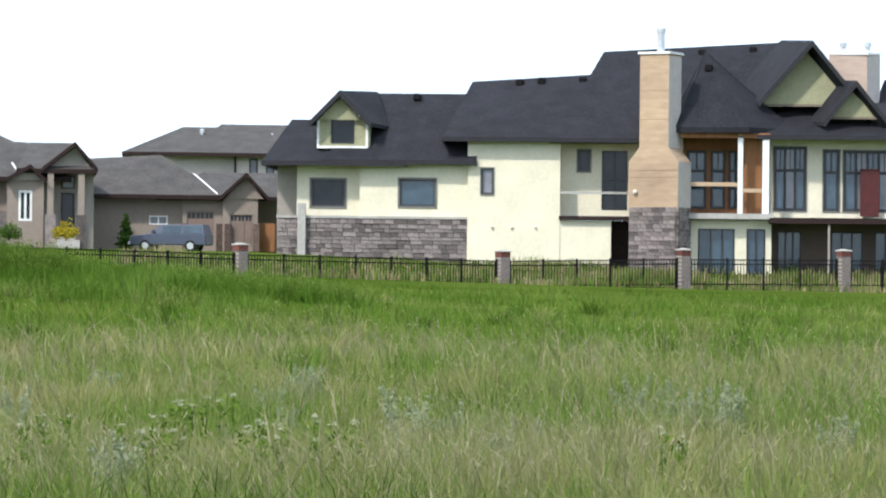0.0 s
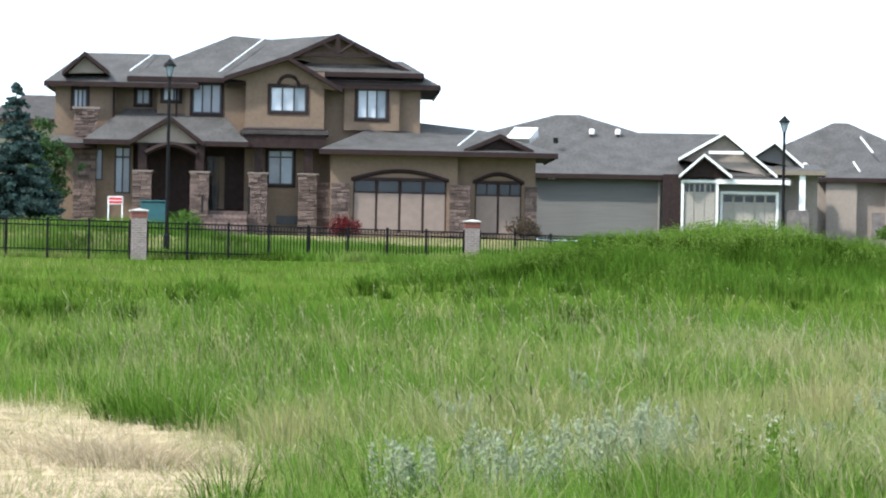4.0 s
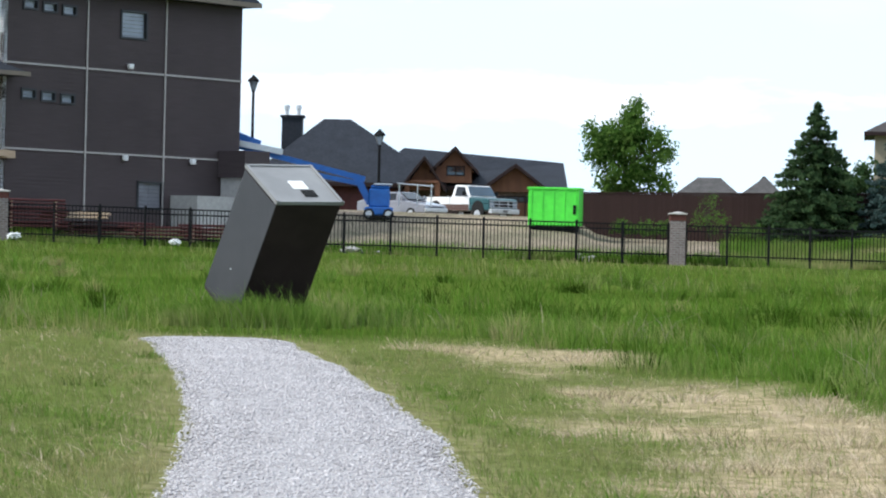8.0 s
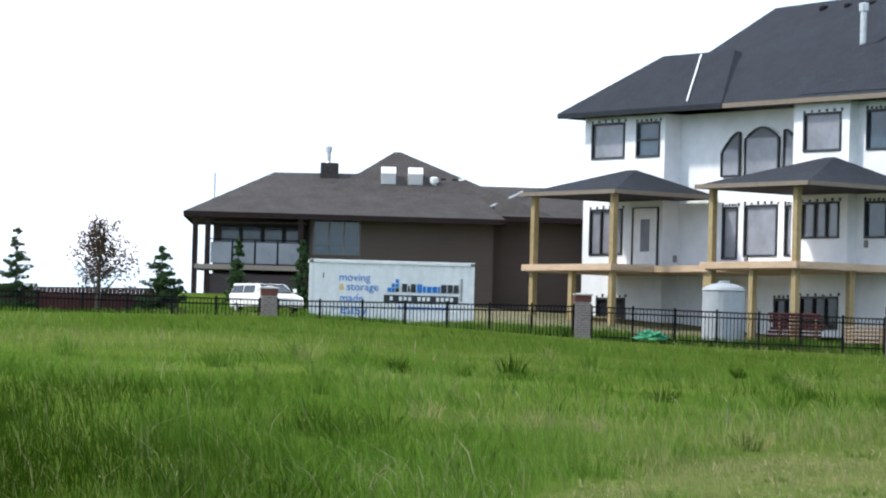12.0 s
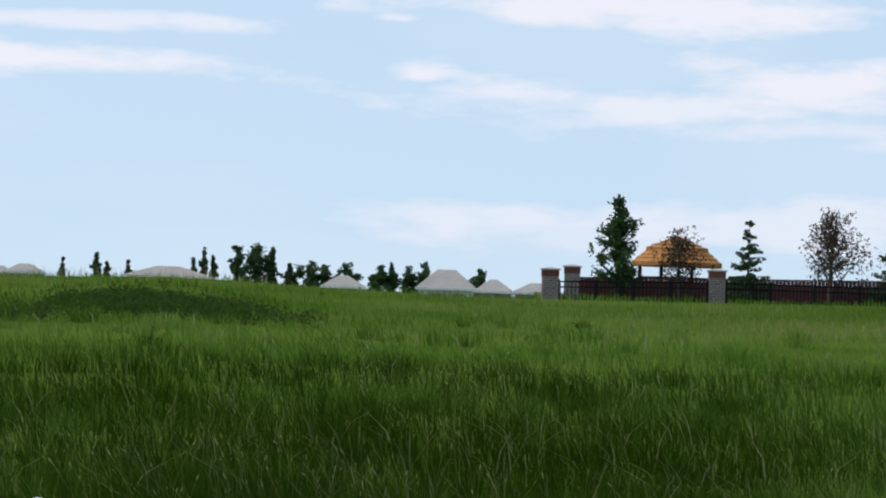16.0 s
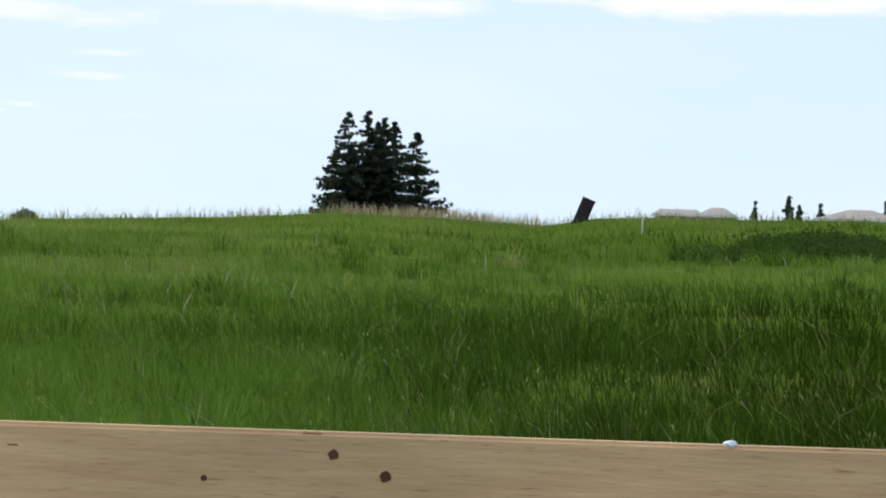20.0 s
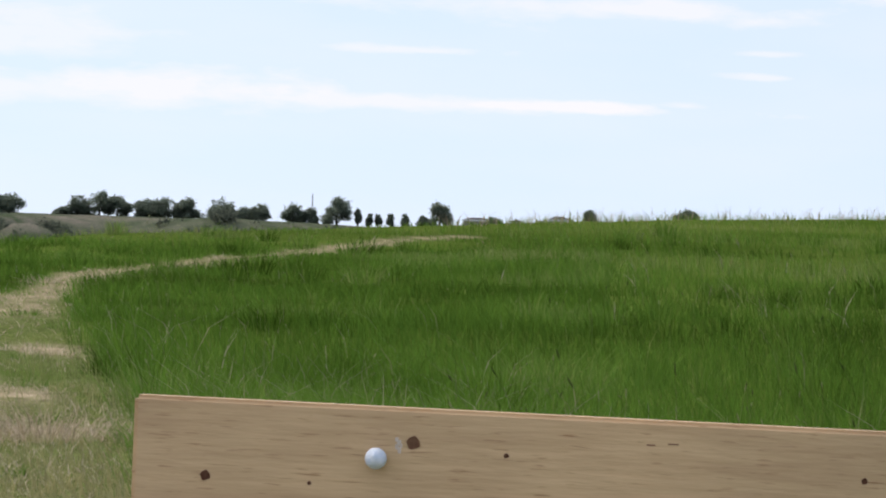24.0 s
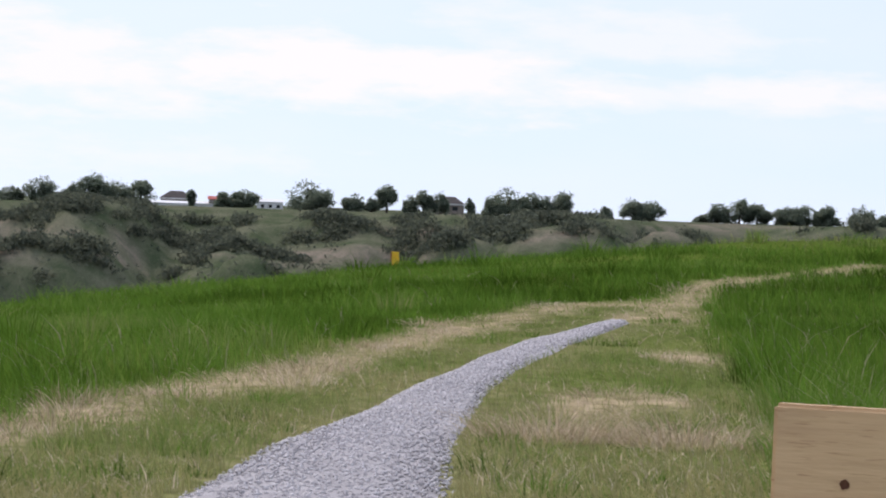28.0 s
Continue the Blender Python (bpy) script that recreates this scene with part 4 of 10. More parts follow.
    def vent(self, x, y, z, s=0.3, material="iron"):
        a = self.p(x, y, z)
        bm = box(a[0] - s / 2, a[0] + s / 2, a[1] - s, a[1] + s * 0.6, a[2] - 0.15, a[2] + s * 0.55)
        bevelled(bm, s * 0.16)
        return self.add("roof_vent", bm, material)

    def pipe(self, x, y, z0, z1, r=0.1, material="metal", cap=True):
        a, b = self.p(x, y, z0), self.p(x, y, z1)
        prof = [(r, 0), (r, b[2] - a[2])]
        if cap:
            prof = [(r * 1.5, 0), (r, 0.12), (r, b[2] - a[2] - 0.3), (r * 1.5, b[2] - a[2] - 0.28), (r * 1.5, b[2] - a[2] - 0.06), (r * 0.8, b[2] - a[2])]
        return self.add("flue_pipe", lathe(prof, 10, a), material)

    def stones(self, x0, x1, y, z0, z1, w, h, material, parent, seed=1, name="stone", depth=0.16):
        """Ledge stones, each an object of its own, laid in uneven courses."""
        rng = random.Random(seed)
        a, b = self.p(x0, y, z0), self.p(x1, y, z1)
        z = a[2]
        while z < b[2] - 0.04:
            hh = min(h * rng.uniform(0.7, 1.3), b[2] - z)
            x = a[0]
            while x < b[0] - 0.05:
                ww = min(w * rng.uniform(0.55, 1.6), b[0] - x)
                o = new(name, STONE)
                o.parent = parent
                o.location = (x + ww / 2, y + depth / 2 - rng.uniform(0, 0.06), z + hh / 2)
                o.scale = (ww - 0.012, depth * rng.uniform(0.8, 1.1), hh - 0.012)
                if material:
                    o.material_slots[0].link = "OBJECT"
                    o.material_slots[0].material = M[material]
                x += ww
            z += hh

    def garage(self, x0, x1, y, z0, z1, material="taupe", cols=4, lights="glass_grey", stripes="trim_dark", top=0.22, name="garage_door"):
        """A sectional garage door with raised panels and a row of lights on top."""
        a, b = self.p(x0, y, z0), self.p(x1, y, z1)
        W, Hh = b[0] - a[0], b[2] - a[2]
        door = self.add(name, box(a[0], b[0], y + 0.1, y + 0.16, a[2], b[2]), stripes or material)
        g = 0.05 * W / cols
        for i in range(cols):
            xa, xb = a[0] + W * i / cols + g, a[0] + W * (i + 1) / cols - g
            self.add("panel", bevelled(box(xa, xb, y + 0.07, y + 0.12, a[2] + 0.03, b[2] - Hh * top - 0.05), 0.012), material, door)
            n = 2 if cols < 4 else 1
            for j in range(n):
                self.add("light", box(xa + (xb - xa) * j / n + 0.03, xa + (xb - xa) * (j + 1) / n - 0.03, y + 0.085, y + 0.11, b[2] - Hh * top + 0.03, b[2] - 0.07), lights, door)
        return door


def make_stone():
    bm = box(-0.5, 0.5, -0.5, 0.5, -0.5, 0.5)
    bevelled(bm, 0.09)
    me = bpy.data.meshes.new("stone")
    bm.to_mesh(me)
    bm.free()
    me.materials.append(M["stone"])
    return me


STONE = make_stone()

# ---- the cream house with black roofs ----
def cream_house():
    h = House("house", -3, 172, 2.0, "unfinished cream stucco house with black shingle roofs")
    h.trim = "trim_slate"
    # wing with the dormer
    w1, w2 = (-15.75, -14.05, 5.45, 6.8), (-11.25, -9.45, 5.5, 6.85)
    h.wall(-16.5, -13.3, 0.5, 2.2, 7.6, "cream", [w1], 7)
    h.wall(-13.3, -7.8, 0.0, 2.2, 7.7, "cream", [w2], 7)
    # left side wall: its shade is put into the stucco as grey
    h.wall(-17.5, -16.5, 1.2, 2.2, 7.5, "grey_wall", [], 6)
    h.window(*w1[:2], 0.5, *w1[2:], trim="frame_grey", tw=0.1)
    h.window(*w2[:2], 0.0, *w2[2:], glass="glass_blue", trim="frame_grey", tw=0.1)
    base = h.box("stone_base", -17.4, -7.82, -0.02, 0.02, 2.2, 4.85, "mortar", label="grey ledge-stone base")
    h.stones(-17.5, -7.8, -0.16, 2.2, 4.85, 0.46, 0.2, None, base, 3)
    h.box("stone_cap", -17.55, -7.78, -0.2, 0.0, 4.85, 4.97, "concrete")
    h.box("drain_post", -16.45, -16.05, -0.5, -0.2, 2.2, 5.6, "concrete")
    h.hip(-18.3, -11.0, -0.7, 9, 7.75, -16.8, -11.0, 4.0, 9.85, "shingle")
    h.hip(-15.2, -7.4, -0.65, 11, 7.85, -12.4, -6.4, 5.0, 11.22, "shingle")
    dw = (-14.8, -13.6, 8.65, 9.95)
    h.wall(-15.5, -12.8, 0.4, 8.45, 10.0, "olive", [dw], 3.5, name="dormer_wall")
    h.window(*dw[:2], 0.4, *dw[2:])
    dr = h.skew_gable("dormer_roof", -15.95, -14.36, -12.75, -0.2, 9.72, 11.35, 4.4, 1.95, 11.3, -11.8, 9.55)
    h.add("gable_wall", solid([h.p(-15.45, 0.2, 9.85), h.p(-14.36, 0.2, 11.0), h.p(-13.2, 0.2, 9.85), h.p(-15.45, 1.6, 9.85), h.p(-14.36, 1.6, 11.0), h.p(-13.2, 1.6, 9.85)], [(0, 1, 2), (3, 5, 4), (0, 3, 4, 1), (1, 4, 5, 2), (2, 5, 3, 0)]), "olive", dr)
    h.box("corner_board", -15.5, -15.38, 0.3, 0.42, 8.5, 9.9, "white", dr)
    h.box("corner_board", -13.02, -12.9, 0.3, 0.42, 8.5, 9.8, "white", dr)
    h.box("sill_board", -15.5, -12.9, 0.28, 0.42, 8.4, 8.52, "white", dr)
    h.vent(-10.9, 2.6, 9.3, 0.42)
    h.vent(-10.4, 4.6, 11.0, 0.4)
    # middle block
    w3 = (-7.1, -6.5, 6.15, 7.45)
    h.wall(-7.8, -3.1, -0.3, 2.2, 9.0, "cream", [w3], 8)
    h.window(*w3[:2], -0.3, *w3[2:], trim="frame_grey", tw=0.06, glass="glass_grey")
    h.hip(-9.1, 0.9, -0.9, 11, 9.05, -7.6, -0.9, 4.5, 11.85, "shingle", zr2=12.3)
    h.hip(-3.6, 1.2, -0.7, 9, 9.0, -2.6, 1.0, 4.0, 11.9, "shingle")
    for x, z in ((-5.2, 11.75), (-4.1, 11.85), (-2.0, 11.9)):
        h.vent(x, 4.2, z, 0.42)
    for x in (-5.6, -4.4, -6.6):
        h.box("conduit", x, x + 0.1, -0.42, -0.3, 4.45, 4.55, "white")
    # recess with the balcony
    w4, dk = (-2.2, -1.6, 7.35, 8.4), (-1.0, 0.3, 5.4, 8.4)
    h.wall(-3.1, 0.6, 0.8, 5.0, 9.0, "cream", [w4, dk], 5)
    h.window(*w4[:2], 0.8, *w4[2:], trim="frame_grey", tw=0.08)
    h.window(*dk[:2], 0.8, *dk[2:], cols=2, rows=2)
    h.box("balcony_slab", -3.15, 0.8, -0.5, 0.8, 4.88, 5.08, "trim_dark")
    h.box("guard_rail", -3.1, 0.8, -0.42, -0.36, 6.2, 6.32, "concrete")
    h.wall(-3.1, -0.5, -0.25, 2.0, 4.85, "cream", [], 3)
    # dark panel stands in for the shade in the gap under the balcony
    h.box("doorway", -0.5, 0.5, 1.0, 1.2, 2.0, 4.85, "trim_dark")
    # board-clad chimney on a stone foot
    ch = empty("chimney", h.top.matrix_world @ Matrix.Translation((1.92, -1.2, 0)) @ Matrix.Rotation(radians(-25), 4, "Z"), "board-clad chimney on a ledge-stone foot with a metal flue", "chimney")

    def cz(z):
        return z - h.base
    part("shaft", box(-0.79, 0.79, -0.76, 0.76, cz(8.4), cz(13.2)), "osb", ch)
    part("shoulder", solid([(-1.35, -0.8, cz(7.8)), (1.35, -0.8, cz(7.8)), (1.35, 0.8, cz(7.8)), (-1.35, 0.8, cz(7.8)), (-0.8, -0.77, cz(8.5)), (0.8, -0.77, cz(8.5)), (0.8, 0.77, cz(8.5)), (-0.8, 0.77, cz(8.5))],
                          [(0, 1, 5, 4), (1, 2, 6, 5), (2, 3, 7, 6), (3, 0, 4, 7), (0, 3, 2, 1), (4, 5, 6, 7)]), "osb", ch)
    part("breast", box(-1.35, 1.35, -0.8, 0.8, cz(5.35), cz(7.8)), "osb", ch)
    part("side_sheathing", box(1.354, 1.37, -0.78, 0.78, cz(5.4), cz(7.8)), "sheath", ch)
    part("side_sheathing", box(0.794, 0.81, -0.74, 0.74, cz(8.5), cz(13.1)), "sheath", ch)
    for z in (9.9, 11.35, 7.0, 7.35):
        w, y = (0.8, -0.768) if z > 8 else (1.36, -0.808)
        part("board_joint", box(-w, w, y, -0.7, cz(z), cz(z) + 0.02), "joint", ch)
    foot = part("foot", box(-1.31, 1.31, -0.76, 0.76, cz(1.8), cz(5.35)), "mortar", ch)
    rng = random.Random(5)
    z = cz(1.8)
    while z < cz(5.3):
        hh = rng.uniform(0.14, 0.27)
        for side in (0, 1):
            x = -1.3
            while x < 1.25:
                ww = min(rng.uniform(0.22, 0.55), 1.3 - x)
                o = new("stone", STONE)
                o.parent = foot
                o.location = (x + ww / 2, -0.78, z + hh / 2) if side == 0 else (1.33, (x + ww / 2) * 0.6, z + hh / 2)
                o.scale = (ww - 0.012, 0.14, hh - 0.012) if side == 0 else (0.14, ww * 0.6 - 0.01, hh - 0.012)
                x += ww
        z += hh
    part("cap", box(-0.88, 0.88, -0.84, 0.84, cz(13.2), cz(13.32)), "white", ch)
    part("flue_pipe", lathe([(0.2, 0), (0.2, 0.95), (0.24, 0.97), (0.24, 1.2)], 12, (0, 0, cz(13.33))), "metal", ch)
    part("wall_lamp", lathe([(0.09, 0), (0.12, 0.1), (0.05, 0.2)], 8, (-0.95, -0.9, cz(6.2))), "white", ch)
    # corner tower with the porch
    h.wall(0.6, 3.1, 0.85, 1.8, 9.3, "cream", [], 4)
    ring = [(2.4, 0.5), (2.75, -1.45), (6.43, -1.6), (8.7, 0.2), (7.4, 4.2), (2.7, 4.2)]
    ez = (9.68, 9.64, 9.66, 9.5, 9.5, 9.6)
    apex = h.p(4.2, 1.7, 13.45)
    n = len(ring)
    tower = h.add("tower_roof", solid([h.p(x, y, z) for (x, y), z in zip(ring, ez)] + [apex] + [h.p(x, y, z - 0.28) for (x, y), z in zip(ring, ez)], [(i, (i + 1) % n, n) for i in range(n)] + [(n + 1 + i, n + 1 + (i + 1) % n, (i + 1) % n, i) for i in range(n)] + [tuple(range(2 * n, n, -1))]), "shingle")
    for i in range(n):
        h.add("hip_cap", tube([h.p(*ring[i], ez[i]), apex], [0.06, 0.05], 4), "shingle", tower)
    h.vent(4.34, 1.15, 12.6, 0.4)
    p1, p2, p3 = (3.3, 4.3, 5.5, 8.45), (4.5, 5.25, 5.5, 8.45), (5.4, 5.92, 5.5, 8.45)
    h.wall(3.1, 7.6, 1.5, 5.0, 9.3, "wood", [p1, p2, p3], 4)
    bars = [(0, 1, 0.64, 0.69), (0.45, 0.55, 0.69, 1.0)]
    for q in (p1, p2, p3):
        h.window(*q[:2], 1.5, *q[2:], bars=bars, glass="glass_blue", fw=0.13)
    h.box("porch_floor", 3.1, 7.7, -1.3, 1.6, 5.0, 5.28, "concrete")
    h.box("porch_post", 5.88, 6.14, -1.2, -1.0, 5.28, 9.3, "white")
    h.box("porch_post", 7.12, 7.46, -1.2, -0.9, 5.28, 9.2, "white_wrap")
    h.box("porch_wall", 6.18, 7.1, -0.4, 1.5, 5.28, 9.1, "wood")
    h.box("guard_rail", 3.2, 5.95, -1.16, -1.1, 6.65, 6.85, "lumber")
    h.box("guard_rail", 6.15, 7.4, -1.16, -1.1, 6.35, 6.55, "lumber")
    h.box("porch_beam", 3.0, 7.5, -1.2, -0.95, 9.1, 9.36, "wood")
    g1, g2 = (3.9, 5.75, 2.2, 4.5), (6.35, 7.3, 2.2, 4.5)
    h.wall(3.3, 7.6, -0.6, 1.8, 4.95, "cream", [g1, g2], 3)
    h.window(*g1[:2], -0.6, *g1[2:], cols=3, glass="glass_blue")
    h.window(*g2[:2], -0.6, *g2[2:], cols=2, glass="glass_blue")
    # main roof and right-hand front
    h.hip(-3.2, 11.3, 1.5, 15, 9.5, -0.95, 9.6, 7.5, 13.42, "shingle", zr2=14.05)

    def skewed(x0, xa, x1, y0, zl, za, zr, y1, shift, foot, wall_y):
        """A deep gable whose ridge runs back to one side, with its wall set under the overhang."""
        r = h.skew_gable("gable_roof", x0, xa, x1, y0, zl, za, y1, shift, za, x1 + shift, zr)
        u = shift * wall_y / (y1 - y0)
        t = [h.p(x0 + u + 0.42, y0, foot), h.p(xa + u, y0, za - 0.5), h.p(x1 + u - 0.25, y0, foot)]
        ya, yb = y0 + wall_y, y1 + 1.0
        h.add("gable_wall", solid([(v[0], ya, v[2]) for v in t] + [(v[0] + shift * 0.5, yb, v[2]) for v in t], [(0, 1, 2), (3, 5, 4), (0, 3, 4, 1), (1, 4, 5, 2), (2, 5, 3, 0)]), "olive", r)
        h.add("sill_board", box(t[0][0], t[2][0], ya - 0.06, ya - 0.004, t[0][2] - 0.1, t[0][2] + 0.02), "fascia_tan", r)

    skewed(6.9, 9.58, 12.1, -0.1, 10.95, 14.07, 10.95, 5.0, -1.6, 10.86, 0.8)
    skewed(10.2, 11.81, 13.5, -0.9, 9.95, 12.06, 9.7, 0.75, -0.8, 10.22, 0.5)
    h.hip(6.9, 17.0, -1.2, 6, 9.28, 8.3, 16.0, 2.6, 10.95, "shingle")
    h.hip(12.7, 19.0, 6.5, 14, 9.5, 13.2, 18.0, 9.5, 12.1, "shingle")
    r1 = (7.7, 9.32, 5.45, 8.66)
    r2 = [(10.2, 10.98, 5.45, 8.52), (11.2, 13.6, 5.45, 8.5)]
    h.wall(7.5, 17.0, 0.3, 5.1, 9.1, "cream", [r1, *r2], 7)
    bars3 = [(0, 1, 0.62, 0.67), (0.44, 0.56, 0.67, 1.0)]
    h.window(*r1[:2], 0.3, *r1[2:], cols=3, bars=bars3, glass=("glass_blue", "glass_grey", "glass_blue"), fw=0.12, trim="frame_grey", tw=0.05)
    for q, cols in zip(r2, (1, 4)):
        h.window(*q[:2], 0.3, *q[2:], cols=cols, bars=bars3, glass=("glass_blue", "glass_grey"), fw=0.12, trim="frame_grey", tw=0.06)
    h.box("deck_slab", 7.5, 17.0, -1.6, 0.4, 4.8, 5.08, "trim_dark")
    h.box("shutter_board", 12.05, 13.0, -0.1, 0.1, 5.2, 7.6, "maroon")
    d1, d2, d3 = (7.9, 9.1, 2.2, 4.4), (10.6, 12.2, 2.2, 4.4), (12.8, 14.4, 2.2, 4.4)
    h.wall(7.6, 17.0, 1.2, 1.8, 4.85, "siding_brown", [d1, d2, d3], 4)
    for q in (d1, d2, d3):
        h.window(*q[:2], 1.2, *q[2:], cols=3, glass="glass_blue")
    h.box("deck_post", 10.45, 10.55, -1.5, -1.4, 1.8, 4.8, "grey_wall")
    h.box("deck_post", 13.9, 14.05, -1.5, -1.35, 1.8, 4.8, "trim_dark")
    q = [(10.41, 8.0), (12.34, 7.1), (12.96, 8.5), (11.0, 9.4)]
    c2 = h.add("second_chimney", solid([h.p(x, y, z) for z in (9.5, 13.36) for x, y in q], [(0, 1, 5, 4), (1, 2, 6, 5), (2, 3, 7, 6), (3, 0, 4, 7), (4, 5, 6, 7), (0, 3, 2, 1)]), "osb_pale", None, "pale board-clad chimney with two flues")
    h.add("side_sheathing", solid([h.p(x, y, z) for z in (9.5, 13.3) for x, y in ((12.37, 7.08), (12.99, 8.48), (12.98, 8.49), (12.36, 7.09))], [(0, 1, 5, 4), (1, 2, 6, 5), (2, 3, 7, 6), (3, 0, 4, 7), (4, 5, 6, 7), (0, 3, 2, 1)]), "sheath", c2)
    h.add("chimney_cap", solid([h.p(x + dx, y + dy, z) for z in (13.362, 13.45) for (x, y), dx, dy in zip(q, (-0.06, 0.02, 0.08, 0), (0, -0.1, 0, 0.1))], [(0, 1, 5, 4), (1, 2, 6, 5), (2, 3, 7, 6), (3, 0, 4, 7), (4, 5, 6, 7), (0, 3, 2, 1)]), "white", c2)
    h.pipe(11.13, 8.3, 13.45, 14.0, 0.14)
    h.pipe(12.34, 8.0, 13.45, 14.02, 0.14)
    for x, z in ((1.36, 13.25), (4.01, 13.35), (6.58, 13.5)):
        h.vent(x, 7.2, z, 0.4)


cream_house()


# ---- houses behind the grassy bank ----
def suv_house():
    h = House("house", 5.3, 185, 3.2, "low grey-brown bungalow with a three-car garage")
    w = (1.1, 2.1, 4.6, 5.1)
    g1, g2 = (3.15, 4.6, 3.6, 5.35), (5.5, 6.7, 3.6, 5.2)
    h.wall(-2.4, 2.9, 0.3, 3.2, 6.2, "greige", [w], 8)
    h.window(*w[:2], 0.3, *w[2:], frame="white", cols=2, glass="glass_grey")
    h.wall(2.9, 5.1, 0.0, 3.2, 6.1, "greige", [g1], 7)
    h.wall(5.1, 7.0, -0.6, 3.2, 6.1, "greige", [g2], 7)
    h.wall(7.0, 9.0, 1.5, 3.2, 6.0, "greige", [], 6)
    h.garage(*g1[:2], 0.0, *g1[2:], material="taupe", cols=3, stripes="taupe", lights="glass")
    h.garage(*g2[:2], -0.6, *g2[2:], material="taupe", cols=3, stripes="taupe", lights="glass")
    for x in (2.9, 4.75, 5.2, 6.75):
        b = h.box("pier", x, x + 0.35, -0.75 if x > 5 else -0.2, 0, 3.2, 4.7, "stone_brown")
    h.hip(-7.0, 5.4, -0.5, 9, 6.25, -3.2, 1.7, 4.0, 8.1, "shingle_grey", zr2=8.4)
    h.hip(1.5, 9.2, -0.4, 9, 6.2, 4.0, 8.0, 3.5, 7.5, "shingle_grey")
    h.gable(4.9, 7.6, -1.1, 4.5, 6.15, 6.35, 7.5, "shingle_grey", "greige", set_back=0.4)
    h.line("flashing", (3.5, 2.0, 7.3), (4.8, -0.3, 6.2), 0.05, "white", lift=0.1)
    h.box("cedar_gate", 7.05, 7.95, -0.2, -0.1, 3.2, 4.75, "wood")
    # the two-storey house behind
    k = House("house", 4.3, 215, 3.5, "two-storey pale stucco house with a grey hipped roof")
    v1, v2 = (3.8, 4.35, 8.3, 9.35), (4.85, 5.4, 8.3, 9.0)
    k.wall(-3.6, 3.0, 0.3, 3.5, 9.7, "pale_stucco", [], 8)
    k.wall(3.0, 8.0, 0.0, 3.5, 9.6, "pale_stucco", [v1, v2], 8)
    k.window(*v1[:2], 0.0, *v1[2:], glass="glass_grey", fw=0.1)
    k.window(*v2[:2], 0.0, *v2[2:], glass="glass_grey", fw=0.1)
    k.hip(-4.2, 8.6, -0.6, 10, 9.7, -0.4, 7.0, 4.5, 11.3, "shingle_grey")
    k.hip(-0.2, 8.6, -0.8, 10, 9.7, 2.0, 6.5, 4.5, 11.5, "shingle_grey")
    k.pipe(0.8, 3.0, 10.6, 11.2, 0.1)
    k.line("flashing", (5.2, 3.0, 10.8), (5.9, 1.6, 10.2), 0.06, "white", lift=0.12)
    k.box("downpipe", 2.85, 2.98, -0.12, 0, 4.0, 9.5, "trim_dark")


def entrance_house():
    h = House("house", 7.5, 178, 3.2, "grey-brown bungalow with a tall gabled entrance")
    w = (1.1, 1.8, 4.6, 6.2)
    h.wall(-3.9, -2.6, 0.6, 3.2, 6.8, "greige", [], 7)
    h.wall(-2.6, -1.0, 0.0, 3.2, 6.8, "greige", [], 7)
    h.wall(-1.0, 0.5, 0.5, 3.2, 6.8, "greige", [], 7)
    h.wall(0.5, 2.4, -0.5, 3.2, 6.9, "greige", [w], 6)
    h.window(*w[:2], -0.5, *w[2:], frame="white", cols=2, glass="glass", fw=0.12)
    h.wall(2.4, 5.0, 1.0, 3.2, 7.4, "grey_wall", [(3.3, 4.0, 3.6, 6.1), (3.3, 4.0, 6.3, 7.0)], 5)
    h.window(3.3, 4.0, 1.0, 3.6, 6.1, name="front_door", frame="trim_dark")
    h.window(3.3, 4.0, 1.0, 6.3, 7.0, frame="trim_dark", glass="glass_grey")
    h.hip(-8.4, 5.0, 2.6, 13, 6.9, -2.3, -1.5, 7.0, 9.75, "shingle_grey", fascia=None)
    h.hip(-3.0, 3.8, -0.2, 9, 6.9, -1.5, 1.5, 4.0, 8.85, "shingle_grey", zr2=8.7)
    h.gable(0.4, 2.5, -1.0, 4, 6.8, 1.7, 7.55, "shingle_grey", "grey_wall")
    h.gable(2.3, 5.2, -0.8, 6, 7.4, 4.0, 8.75, "shingle_grey", "grey_wall", set_back=0.5)
    h.hip(1.0, 5.1, -0.7, 5, 7.35, 1.6, 3.9, 3.0, 8.7, "shingle_grey")
    for x in (2.75, 4.35):
        c = h.box("column", x - 0.16, x + 0.16, -0.7, -0.4, 4.9, 7.3, "greige")
        h.box("plinth", x - 0.28, x + 0.28, -0.85, -0.25, 3.2, 4.95, "stone", c)
    for i in range(4):
        h.box("step", 3.0, 4.3, -1.6 + i * 0.3, -1.3 + i * 0.3, 3.0, 3.3 + i * 0.17, "concrete")
    h.box("column", -3.65, -3.3, -1.2, -0.9, 4.9, 7.0, "white")
    h.box("plinth", -3.85, -3.1, -1.3, -0.8, 3.2, 5.2, "stone")
    h.box("pier", -0.2, 0.6, -0.3, 0.4, 3.2, 5.1, "stone")
    for a, b in (((-0.85, 2.9, 8.9), (-0.2, 1.6, 8.1)), ((-1.2, 1.2, 7.6), (-0.85, 0.5, 7.1)), ((0.75, 0.6, 7.5), (1.0, 0.1, 7.1))):
        h.line("flashing", a, b, 0.05, "white", lift=0.12)
    for i, (x, z) in enumerate(((-3.7, 7.3),)):
        h.pipe(x, 0.8, z, z + 0.35, 0.09, "white")


